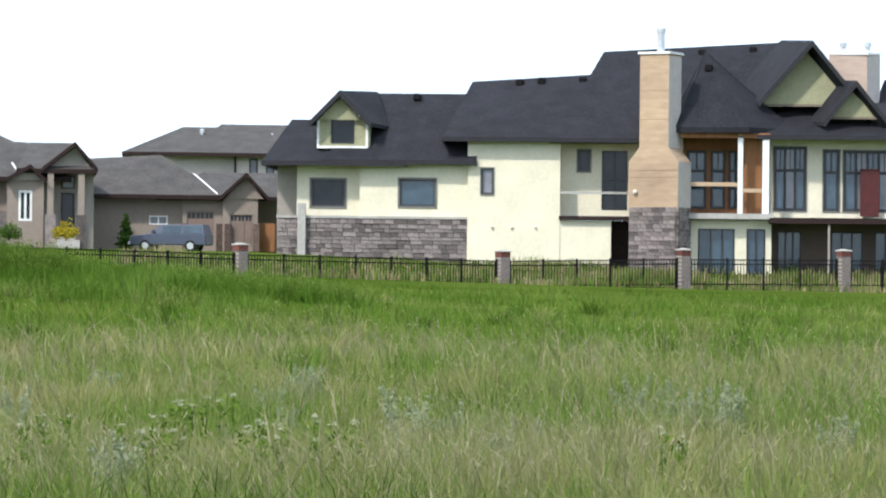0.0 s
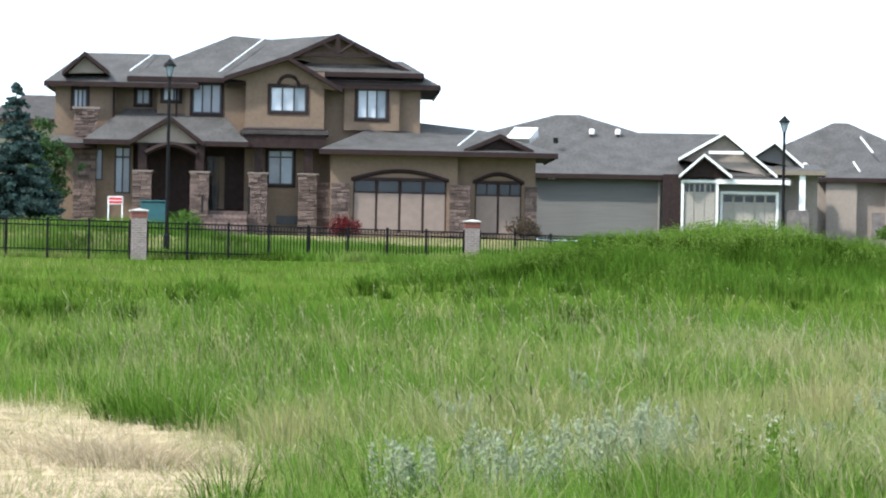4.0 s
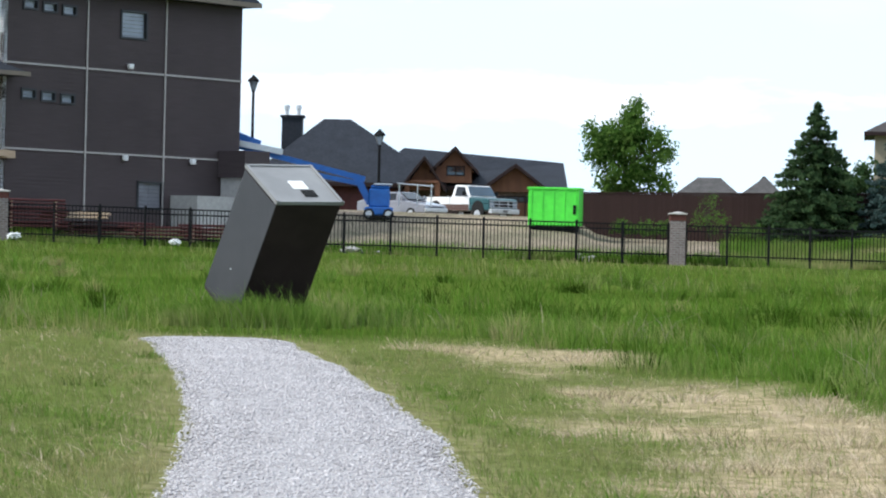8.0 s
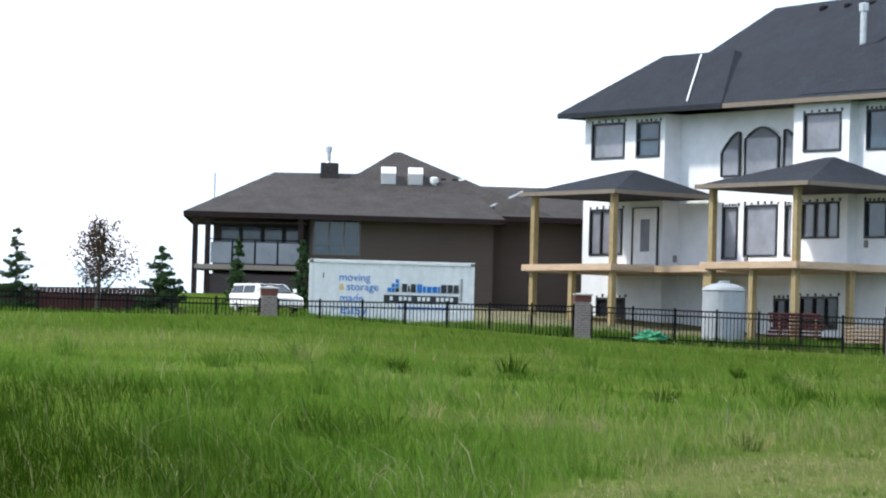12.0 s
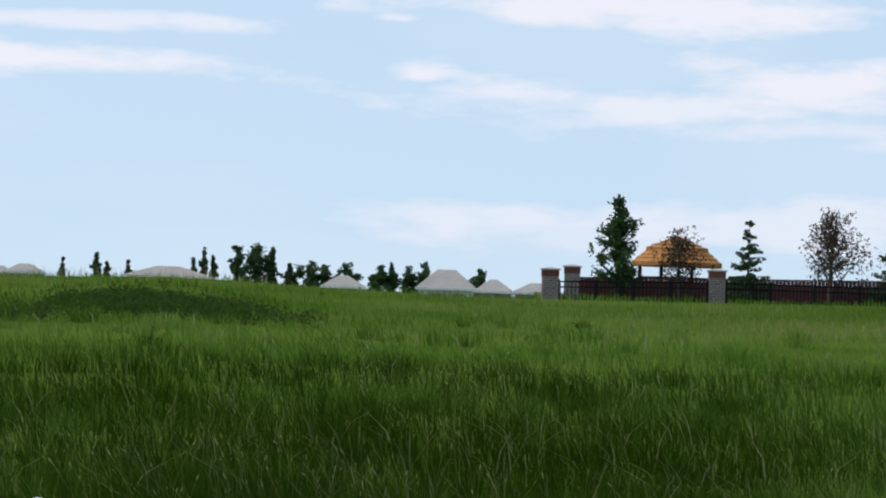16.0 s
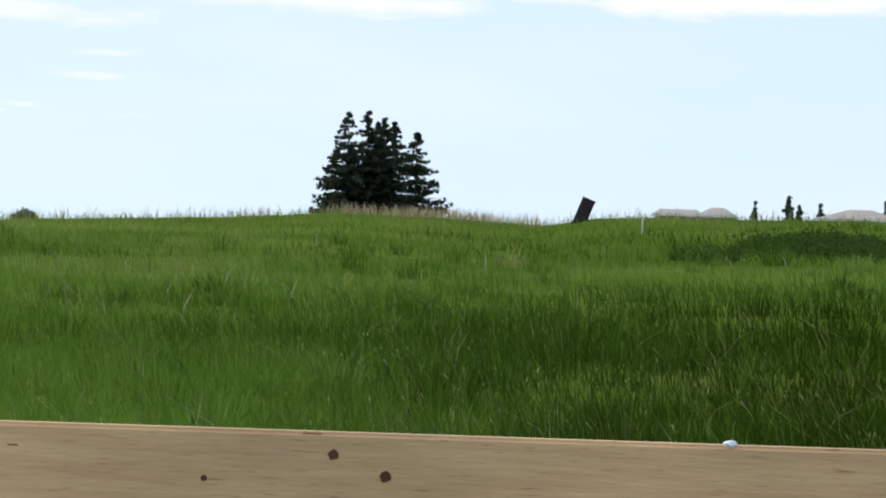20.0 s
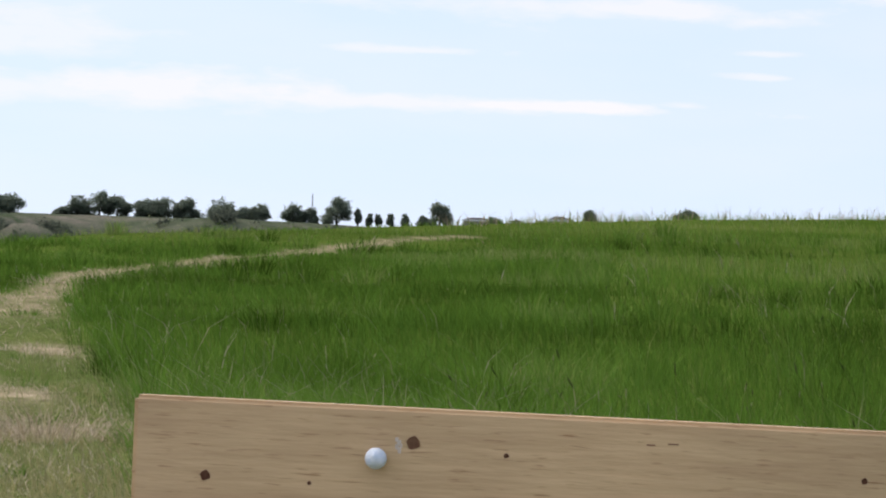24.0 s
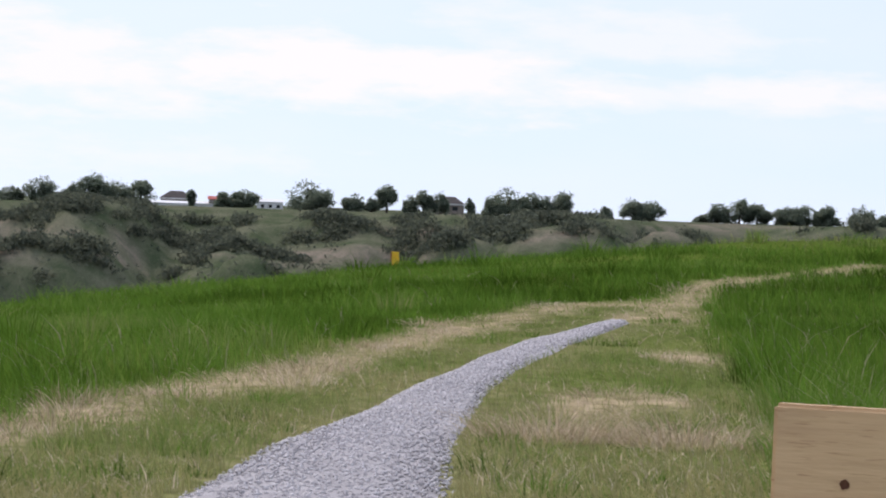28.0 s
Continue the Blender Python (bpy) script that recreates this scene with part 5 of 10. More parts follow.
def grey_house():
    h = House("house", 10.5, 170, 3.6, "grey-sided bungalow with white-trimmed gables and two garage doors")
    g1, g2 = (-0.65, 0.95, 3.9, 6.3), (1.3, 3.95, 3.9, 5.75)
    h.wall(-8.2, -1.7, 0.4, 3.4, 6.6, "siding_grey", [], 9, name="side_wall")
    h.wall(-1.7, 1.1, -0.6, 3.4, 6.7, "trim_dark", [g1], 7)
    h.wall(1.1, 4.3, 0.0, 3.4, 6.5, "siding_grey", [g2], 7)
    h.wall(4.3, 6.0, 1.2, 3.4, 7.0, "greige", [], 5)
    h.garage(*g1[:2], -0.6, *g1[2:], "grey_wall", 3, "glass", "grey_wall", 0.2)
    h.garage(*g2[:2], 0.0, *g2[2:], "grey_wall", 5, "glass", "grey_wall", 0.22)
    for a, b, y, z in ((-0.65, 0.95, -0.6, 6.3), (1.3, 3.95, 0.0, 5.75)):
        f = h.box("door_casing", a - 0.13, b + 0.13, y - 0.05, y + 0.02, z, z + 0.14, "white")
        h.box("casing_leg", a - 0.13, a, y - 0.05, y + 0.02, 3.5, z, "white", f)
        h.box("casing_leg", b, b + 0.13, y - 0.05, y + 0.02, 3.5, z, "white", f)
    h.hip(-8.6, 3.4, -0.2, 10, 6.65, -6.6, 1.2, 5, 8.75, "shingle_grey")
    h.hip(-18.3, 4.5, 3.0, 15, 6.6, -7.1, -5.9, 8, 9.6, "shingle_grey", fascia=None)
    h.gable(-0.95, 4.0, -0.3, 7, 6.9, 1.35, 8.85, "shingle_grey", "greige", rake="white", zl=7.5, zr=6.7, set_back=0.4)
    h.gable(-0.9, 1.75, -1.2, 5, 6.65, 0.35, 7.75, "shingle_grey", "trim_dark", rake="white", set_back=0.4)
    h.gable(2.6, 5.3, 0.8, 7, 7.3, 3.85, 8.45, "shingle_grey", "siding_grey", rake="white", zl=7.6, zr=7.2, set_back=0.4)
    h.hip(1.0, 4.6, -0.7, 3, 6.5, 1.4, 4.2, 1.2, 6.9, "shingle_grey", fascia="white")
    h.hip(3.6, 6.4, -0.3, 5, 7.0, 4.0, 6.0, 2, 7.3, "shingle_grey", fascia="fascia_tan")
    h.box("gable_beam", 0.55, 2.3, -0.3, -0.2, 7.75, 7.9, "white")
    h.box("porch_column", 5.1, 5.4, -0.2, 0.1, 4.9, 6.9, "white")
    h.box("porch_plinth", 4.5, 5.6, -0.4, 0.2, 3.4, 5.0, "stone")
    h.box("downpipe", -1.93, -1.85, 0.2, 0.38, 3.6, 6.5, "grey_wall")
    sk = h.p(-8.9, 3.2, 8.6)
    h.add("skylight", solid([(sk[0] - 0.7, sk[1] - 0.6, sk[2] - 0.25), (sk[0] + 0.5, sk[1] - 0.6, sk[2] - 0.25), (sk[0] + 0.9, sk[1] + 0.4, sk[2] + 0.35), (sk[0] - 0.3, sk[1] + 0.4, sk[2] + 0.35), (sk[0] - 0.7, sk[1], sk[2] - 0.5), (sk[0] + 0.5, sk[1], sk[2] - 0.5), (sk[0] + 0.9, sk[1] + 0.8, sk[2] - 0.1), (sk[0] - 0.3, sk[1] + 0.8, sk[2] - 0.1)],
                           [(0, 1, 2, 3), (4, 7, 6, 5), (0, 4, 5, 1), (1, 5, 6, 2), (2, 6, 7, 3), (3, 7, 4, 0)]), "white")
    for x in (-5.3, -4.0):
        h.vent(x, 4.5, 8.75, 0.28, "white")
    h.vent(-7.1, 2.5, 8.3, 0.25)
    for x in (-7.45, -7.25):
        h.box("flood_lamp", x, x + 0.14, -0.1, 0.1, 6.35, 6.47, "white")


suv_house()
entrance_house()
grey_house()


# ---- the two-storey brown house ----
def brown_house():
    h = House("house", 16.8, 160, 3.2, "two-storey brown stucco house with stone piers and a double garage")
    S = "stucco_brown"
    sh = "shingle_grey"
    # upper storey
    w1, w2, w3, w4 = (-11.85, -11.2, 9.0, 9.9), (-8.9, -8.25, 9.2, 9.95), (-7.65, -6.85, 9.4, 10.2), (-6.25, -4.9, 8.85, 10.25)
    h.wall(-12.7, -10.0, 1.0, 3.2, 10.3, S, [w1], 8)
    h.wall(-10.0, -7.9, 2.0, 3.2, 10.5, S, [w2], 7)
    h.wall(-7.9, -6.6, 1.2, 3.2, 10.5, S, [w3], 7)
    h.wall(-6.6, -3.7, 1.0, 3.2, 10.6, S, [w4], 7)
    w5, w6 = (-2.6, -0.9, 9.0, 10.2), (1.5, 2.9, 8.75, 10.15)
    h.wall(-3.75, -0.05, 0.0, 8.1, 10.9, S, [w5], 7)
    h.wall(-0.05, 4.5, 1.0, 7.0, 10.6, S, [], 8)
    h.wall(0.9, 3.5, 0.6, 8.2, 10.4, S, [w6], 1)
    pale = ("blind", "blind", "glass_sky")
    for q, y, c, g in ((w1, 1.0, 3, pale), (w2, 2.0, 2, "glass_grey"), (w3, 1.2, 3, pale), (w4, 1.0, 3, ("glass_sky", "glass_grey", "glass_grey")), (w5, 0.0, 3, pale), (w6, 0.6, 3, pale)):
        h.window(*q[:2], y, *q[2:], frame="frame_black", cols=c, glass=g, trim="trim_dark", tw=0.12)
    # half-round light over the bay window
    a = h.p(-1.75, -0.05, 10.2)
    bm = bmesh.new()
    ring = [bm.verts.new((a[0] + 0.42 * math.cos(math.pi * i / 10), a[1] + 0.02, a[2] + 0.42 * math.sin(math.pi * i / 10))) for i in range(11)]
    bm.faces.new(ring)
    bmesh.ops.solidify(bm, geom=bm.faces[:], thickness=0.03)
    arch = h.add("arch_window", bm, "glass_sky")
    h.add("arch_casing", tube([(a[0] + 0.5 * math.cos(math.pi * i / 12), a[1] - 0.02, a[2] + 0.5 * math.sin(math.pi * i / 12)) for i in range(13)], [0.09] * 13, 5), "trim_dark", arch)
    # roofs
    h.hip(-13.2, -6.0, 0.3, 10, 10.25, -11.4, -7.4, 4.5, 11.6, sh)
    h.gable(-12.4, -10.2, 0.1, 4.5, 10.6, -11.35, 11.65, sh, "greige", set_back=0.4, zl=10.7, zr=10.75)
    h.hip(-9.3, 3.6, 0.4, 12, 10.55, -4.4, -2.6, 5.5, 12.55, sh, zr2=12.4)
    h.hip(-4.6, 5.4, 0.3, 11, 10.4, -2.6, 0.6, 4.5, 12.4, sh, zr2=12.7)
    h.gable(-1.9, 4.6, 0.4, 5.5, 10.9, 0.55, 12.75, sh, "stucco_brown", set_back=0.6, zl=11.6, zr=10.75)
    h.hip(-1.4, 4.6, 0.1, 3, 10.95, -0.6, 3.6, 1.4, 11.5, sh)
    h.gable(-4.8, 0.8, -0.6, 5, 10.5, -1.8, 11.65, sh, S, set_back=0.55, zl=10.6, zr=10.15)
    # porch arch between the two tapered columns
    pts = [h.p(-8.4 + 2.4 * i / 12, -1.7, 6.95 + 0.42 * math.sin(math.pi * i / 12)) for i in range(13)]
    h.add("porch_arch", tube(pts, [0.13] * 13, 5), "trim_dark")
    br = h.box("gable_brace", -0.9, 2.2, 0.25, 0.4, 11.65, 11.82, "trim_dark")
    h.box("king_post", 0.45, 0.65, 0.25, 0.4, 11.8, 12.55, "trim_dark", br)
    for dx in (-0.75, 0.75):
        h.line("strut", (0.55, 0.3, 11.8), (0.55 + dx, 0.3, 12.3), 0.07, "trim_dark", br)
    for a, b in (((-8.1, 4.2, 11.5), (-9.2, 0.6, 10.65)), ((-2.8, 5.2, 12.4), (-5.0, 0.7, 10.7))):
        h.line("flashing", a, b, 0.035, "white", lift=0.14)
    # lower storey, awning and porch
    w7 = (-2.65, -1.45, 5.55, 7.2)
    h.wall(-3.75, 0.3, 0.5, 3.2, 8.1, S, [w7], 7)
    h.window(*w7[:2], 0.5, *w7[2:], cols=2, glass=("glass_grey", "glass_sky"), trim="trim_dark", bars=[(0, 1, 0.8, 0.84)])
    h.box("awning", -3.85, 0.05, -0.9, 0.5, 7.3, 8.2, "trim_dark")
    h.hip(-4.0, 0.2, -1.0, 0.6, 8.1, -3.6, -0.2, 0.2, 8.3, "shingle_brown", fascia=None)
    dr = (-9.85, -9.1, 5.0, 7.2)
    h.wall(-12.7, -9.0, 0.4, 3.2, 7.4, S, [dr, (-10.9, -10.4, 5.6, 7.1)], 2)
    h.window(-10.9, -10.4, 0.4, 5.6, 7.1, glass="glass_grey")
    h.window(*dr[:2], 0.4, *dr[2:], name="patio_door", cols=2, glass=("glass_sky", "glass_grey"), bars=[(0, 1, 0.78, 0.82)])
    h.wall(-9.0, -3.75, 0.9, 3.2, 7.6, "trim_dark", [(-5.6, -4.6, 4.3, 6.9)], 2)
    h.window(-5.6, -4.6, 0.9, 4.3, 6.9, name="front_door", frame="trim_dark", cols=1)
    h.hip(-11.3, -3.6, -1.4, 2.2, 7.55, -9.4, -5.0, 1.6, 9.0, sh)
    h.gable(-9.2, -5.7, -1.9, 1.5, 7.5, -7.3, 8.7, sh, "greige", set_back=0.4)
    h.hip(-13.0, -10.8, -0.8, 1.2, 7.35, -12.6, -11.2, 0.8, 7.7, sh)
    for x, y, ztop in ((-8.55, -1.6, 7.4), (-5.85, -1.6, 7.4), (-3.1, -0.7, 7.5), (-0.75, -0.7, 7.5)):
        c = h.box("column", x - 0.2, x + 0.2, y, y + 0.4, 6.1, ztop, "trim_dark", label="dark tapered column on a stone pier")
        pr = h.box("pier", x - 0.42, x + 0.42, y - 0.1, y + 0.5, 3.2, 6.05, "mortar", c)
        h.stones(x - 0.45, x + 0.45, y - 0.2, 3.2, 6.05, 0.3, 0.14, "stone_brown", pr, int(x * 10) + 200)
        h.box("pier_cap", x - 0.5, x + 0.5, y - 0.25, y + 0.6, 6.05, 6.13, "cap_brown", c)
    ch = h.box("stone_chimney", -11.75, -10.75, 0.1, 0.5, 3.2, 8.95, "mortar", label="brown ledge-stone chimney breast")
    h.stones(-11.8, -10.7, -0.02, 3.2, 8.95, 0.3, 0.15, "stone_brown", ch, 77)
    h.box("chimney_cap", -11.9, -10.6, -0.1, 0.55, 8.95, 9.07, "cap_brown", ch)
    for i in range(7):
        h.box("step", -5.6, -3.6, -3.2 + i * 0.3, -2.9 + i * 0.3, 3.0, 3.2 + i * 0.18, "stone_brown")
    for dx in (-5.7, -3.5):
        h.line("stair_rail", (dx, -3.2, 4.2), (dx, -1.1, 5.4), 0.05, "iron")
    # garage wing
    d1, d2 = (1.4, 5.8, 3.4, 5.9), (7.15, 9.35, 3.4, 5.85)
    h.wall(0.3, 6.3, -2.0, 3.2, 7.2, S, [d1], 9)
    h.wall(6.3, 10.0, -1.4, 3.2, 7.2, S, [d2], 8)
    h.garage(*d1[:2], -2.0, *d1[2:], "taupe", 4, "glass", "trim_dark", 0.24)
    h.garage(*d2[:2], -1.4, *d2[2:], "taupe", 2, "glass", "trim_dark", 0.24)
    for (xa, xb, y, z, rise) in ((1.4, 5.8, -2.05, 5.9, 0.42), (7.15, 9.35, -1.45, 5.85, 0.42)):
        pts = [h.p(xa - 0.1 + (xb - xa + 0.2) * i / 12, y, z + rise * math.sin(math.pi * i / 12)) for i in range(13)]
        h.add("door_arch", tube(pts, [0.1] * 13, 5), "trim_dark")
        h.box("door_head", xa - 0.12, xb + 0.12, y - 0.02, y + 0.1, z - 0.05, z + 0.1, "trim_dark")
    for i, (x0, x1, y) in enumerate(((0.35, 1.25, -2.16), (5.95, 6.95, -2.16), (9.5, 10.1, -1.56), (-0.3, 0.3, -0.6))):
        b = h.box("stone_pier", x0 + 0.02, x1 - 0.02, y + 0.1, y + 0.3, 3.2, 5.7, "mortar")
        h.stones(x0, x1, y, 3.2, 5.7, 0.3, 0.14, "stone_brown", b, 50 + i)
    h.hip(-0.2, 11.0, -2.8, 7, 7.3, 3.2, 7.6, 2.5, 8.75, sh, zr2=8.3)
    h.gable(6.6, 9.9, -2.6, 1.5, 7.4, 8.3, 8.15, sh, "trim_dark", set_back=0.3)
    h.line("flashing", (7.2, 0.8, 8.2), (6.3, -2.4, 7.45), 0.035, "white", lift=0.12)
    for z0, z1, x in ((8.2, 10.2, -7.0), (7.8, 10.2, -9.95), (3.4, 7.1, 0.32)):
        h.box("downpipe", x - 0.05, x + 0.05, 0.85, 0.98, z0, z1, "trim_dark")
    h.box("lower_window", -2.2, -1.2, 0.42, 0.5, 3.7, 4.1, "frame_black")


brown_house()

# ---- the three-storey house under construction ----
def dark_house():
    """Its near corner is the origin: x runs along the dark side wall, y along the white garden front."""
    az, dist, base = 38.5, 136, 3.0
    m = Matrix.Translation(at(az, dist, base)) @ Matrix.Rotation(radians(az), 4, "Z") @ Matrix.Translation((3.2, 0, 0)) @ Matrix.Rotation(radians(42.5), 4, "Z")
    top = empty("house", m, "three-storey house under construction with dark siding and white sheathing", "house")

    def add(name, bm, material, parent=None, label=""):
        bmesh.ops.translate(bm, verts=bm.verts[:], vec=(0, 0, -base))
        return part(name, bm, material, parent or top, label)

    def opening_cells(u0, u1, z0, z1, holes, make):
        us = sorted({u0, u1, *[q[0] for q in holes], *[q[1] for q in holes]})
        zs = sorted({z0, z1, *[q[2] for q in holes], *[q[3] for q in holes]})
        for ua, ub in zip(us, us[1:]):
            for za, zb in zip(zs, zs[1:]):
                if not any(q[0] <= (ua + ub) / 2 <= q[1] and q[2] <= (za + zb) / 2 <= q[3] for q in holes):
                    make(ua, ub, za, zb)

    # dark side wall, in the plane y = 0
    side = [(1.0, 1.85, 11.55, 12.0), (2.1, 2.95, 11.5, 11.95), (3.2, 4.05, 11.45, 11.9), (1.0, 1.85, 7.95, 8.4), (2.1, 2.95, 7.9, 8.35), (3.2, 4.05, 7.85, 8.3), (6.6, 8.2, 10.75, 11.95), (7.8, 9.4, 3.7, 4.9)]
    bm = bmesh.new()
    opening_cells(0, 14.1, 3.0, 12.75, side, lambda a, b, c, d: add_box(bm, a, b, 0, 0.22, c, d))
    weld(bm)
    wall = add("side_wall", bm, "siding_dark", None, "dark brown lap siding")
    for i in range(60):
        z = 3.1 + i * 0.162
        add("siding_board", box(-0.005, 14.1, -0.02, -0.004, z, z + 0.012), "siding_dark", wall)
    for k, (a, b, c, d) in enumerate(side):
        bm = bmesh.new()
        add_box(bm, a, a + 0.08, -0.06, 0.15, c, d)
        add_box(bm, b - 0.08, b, -0.06, 0.15, c, d)
        add_box(bm, a + 0.08, b - 0.08, -0.06, 0.15, c, c + 0.08)
        add_box(bm, a + 0.08, b - 0.08, -0.06, 0.15, d - 0.08, d)
        weld(bm)
        w = add("window", bm, "frame_black")
        n = 2 if k == 7 else 1
        for i in range(n):
            add("pane", box(a + 0.08 + (b - a - 0.16) * i / n, a + 0.05 + (b - a - 0.16) * (i + 1) / n, 0.08, 0.1, c + 0.08, d - 0.08), "glass_sky" if k < 7 else "glass_grey", w)
    for z in (9.35, 5.92):
        add("trim_band", box(-0.02, 14.12, -0.05, -0.022, z, z + 0.075), "batten", wall)
    for x in (4.65, 9.3):
        add("trim_batten", box(x, x + 0.075, -0.06, -0.022, 3.0, 12.6), "batten", wall)
    for x, z in ((7.0, 9.5), (6.8, 5.7), (10.9, 5.7)):
        add("wall_lamp", bevelled(box(x, x + 0.26, -0.25, -0.05, z, z + 0.22), 0.04), "white", wall)
    add("concrete_ledge", box(9.8, 14.6, -1.6, -0.05, 2.8, 4.35), "concrete")
    add("step_wall", box(12.9, 14.6, -1.9, -0.06, 2.8, 5.2), "concrete")
    add("entry_box", box(12.7, 14.3, -1.6, -0.06, 5.2, 6.35), "siding_dark")
    add("inner_body", box(1.0, 13.9, 0.25, 19.2, 3.0, 12.5), "siding_dark")

    # white garden front, in planes of constant x; the two bays stand proud of the middle
    def front(x, y0, y1, z0, z1, holes, name="front_wall"):
        bm = bmesh.new()
        opening_cells(y0, y1, z0, z1, holes, lambda a, b, c, d: add_box(bm, x, x + 0.2, a, b, c, d))
        weld(bm)
        return add(name, bm, "white_wrap", None, "white building wrap over sheathing")

    def window(x, q, cols=1, glass="glass_grey", rows=1, name="window", fw=0.09):
        a, b, c, d = q
        bm = bmesh.new()
        for (ya, yb, za, zb) in ((a, a + fw, c, d), (b - fw, b, c, d), (a + fw, b - fw, c, c + fw), (a + fw, b - fw, d - fw, d)):
            add_box(bm, x - 0.05, x + 0.14, ya, yb, za, zb)
        weld(bm)
        w = add(name, bm, "frame_black")
        for i in range(cols):
            ya, yb = a + fw + (b - a - 2 * fw) * i / cols, a + fw + (b - a - 2 * fw) * (i + 1) / cols
            if i:
                add("mullion", box(x - 0.04, x + 0.12, ya - fw / 2, ya + fw / 2, c + fw, d - fw), "frame_black", w)
            for j in range(rows):
                za, zb = c + fw + (d - c - 2 * fw) * j / rows, c + fw + (d - c - 2 * fw) * (j + 1) / rows
                add("pane", box(x + 0.06, x + 0.08, ya, yb, za, zb), glass[(i + j) % len(glass)] if isinstance(glass, tuple) else glass, w)
                if j:
                    add("transom", box(x - 0.03, x + 0.1, ya, yb, za - 0.04, za + 0.04), "frame_black", w)
        rng = random.Random(int(a * 100))
        for i in range(6):
            y = a + (b - a) * i / 5
            add("tape", box(x - 0.012, x - 0.004, y - 0.09, y + 0.05, d + 0.02, d + rng.uniform(0.08, 0.16)), "frame_black", w)
        return w

    r_up, r_mid = [(2.75, 5.0, 10.55, 12.15), (0.5, 1.8, 10.55, 12.2)], [(2.75, 5.0, 7.0, 8.5), (0.5, 1.8, 7.0, 8.5)]
    low = [(2.7, 5.0, 3.3, 4.65)]
    front(-0.5, 2.3, 5.6, 3.0, 12.7, [r_up[0], r_mid[0], low[0]])
    front(0.0, 0.0, 2.3, 3.0, 12.7, [r_up[1], r_mid[1]])
    window(-0.5, r_up[0], 1)
    window(0.0, r_up[1], 1, "glass_blue")
    window(-0.5, r_mid[0], 3)
    window(0.0, r_mid[1], 1, "glass_blue")
    window(-0.5, low[0], 3, "glass")
    add("bay_return", box(-0.5, 0.1, 2.28, 2.3, 3.0, 12.7), "white_wrap")
    add("bay_return", box(-0.5, 0.9, 5.6, 5.62, 3.0, 12.7), "white_wrap")
    m_mid = [(10.3, 11.3, 6.25, 8.5), (7.8, 9.9, 6.35, 8.55), (6.35, 7.35, 6.35, 8.5)]
    m_up = [(10.2, 11.35, 9.8, 10.9), (7.75, 9.85, 9.8, 11.35), (6.4, 7.4, 9.8, 10.9)]
    m_low = [(6.5, 7.9, 3.3, 4.6)]
    front(0.7, 5.6, 14.2, 3.0, 12.7, m_mid + m_up + m_low)
    for q in m_mid:
        window(0.7, q, 1)
    window(0.7, m_low[0], 2, "glass")
    # three arched windows
    for (a, b, c, d), kind in zip(m_up, ("left", "mid", "right")):
        w = add("arched_window", box(0.62, 0.64, a, b, c, d), "glass_grey")
        n = 12
        pts = []
        for i in range(n + 1):
            u = i / n
            rise = {"mid": 0.45 * math.sin(math.pi * u), "left": 0.85 * math.sin(math.pi * (1 - u) / 2) - 0.1, "right": 0.85 * math.sin(math.pi * u / 2) - 0.1}[kind]
            pts.append((0.62, a + (b - a) * u, d + rise))
        outline = [(0.63, a, c), (0.63, b, c)] + [(0.63, p[1], p[2]) for p in reversed(pts)]
        bm = bmesh.new()
        bm.faces.new([bm.verts.new(p) for p in outline])
        bmesh.ops.solidify(bm, geom=bm.faces[:], thickness=0.02)
        add("arch_pane", bm, "glass_grey", w)
        add("arch_frame", tube([(0.6, a, c), (0.6, a, pts[0][2]), *[(0.6, p[1], p[2]) for p in pts[1:-1]], (0.6, b, pts[-1][2]), (0.6, b, c), (0.6, a, c)], [0.06] * (n + 4), 4), "frame_black", w)
    l_up, l_mid = [(16.9, 19.2, 10.7, 12.3), (14.5, 16.1, 10.7, 12.25)], [(16.9, 19.2, 6.45, 8.5), (14.5, 16.1, 6.05, 8.45)]
    front(-0.2, 14.2, 19.7, 3.0, 12.7, l_up + l_mid + [(16.6, 18.6, 3.3, 4.6)])
    window(-0.2, l_up[0])
    window(-0.2, l_up[1], 1, "glass_blue", 2)
    window(-0.2, l_mid[0], 3)
    window(-0.2, (16.6, 18.6, 3.3, 4.6), 2, "glass")
    door = add("garden_door", box(-0.25, -0.1, 14.5, 16.1, 6.05, 8.45), "white", None, "white garden door with a narrow light")
    add("door_light", box(-0.27, -0.255, 15.0, 15.6, 6.6, 8.0), "glass_grey", door)
    add("door_frame", tube([(-0.26, 14.45, 6.0), (-0.26, 14.45, 8.5), (-0.26, 16.15, 8.5), (-0.26, 16.15, 6.0)], [0.05] * 4, 4), "frame_black", door)
    add("bay_return", box(-0.2, 0.9, 14.18, 14.2, 3.0, 12.7), "white_wrap")

    # roofs
    def roof(verts, faces, material="shingle_navy", name="roof", parent=None):
        return add(name, solid(verts, faces), material, parent)

    e0, e1, f0, f1, ze = -1.0, 14.4, -0.8, 16.2, 12.75
    main = roof([(e0, f0, ze), (e1, f0, ze), (e1, f1, ze), (e0, f1, ze), (6.0, 3.6, 17.9), (6.0, 14.2, 17.65), (e0, f0, ze - 0.2), (e1, f0, ze - 0.2), (e1, f1, ze - 0.2), (e0, f1, ze - 0.2)],
                [(0, 1, 4), (1, 2, 5, 4), (2, 3, 5), (3, 0, 4, 5), (0, 6, 7, 1), (1, 7, 8, 2), (2, 8, 9, 3), (3, 9, 6, 0), (6, 9, 8, 7)])
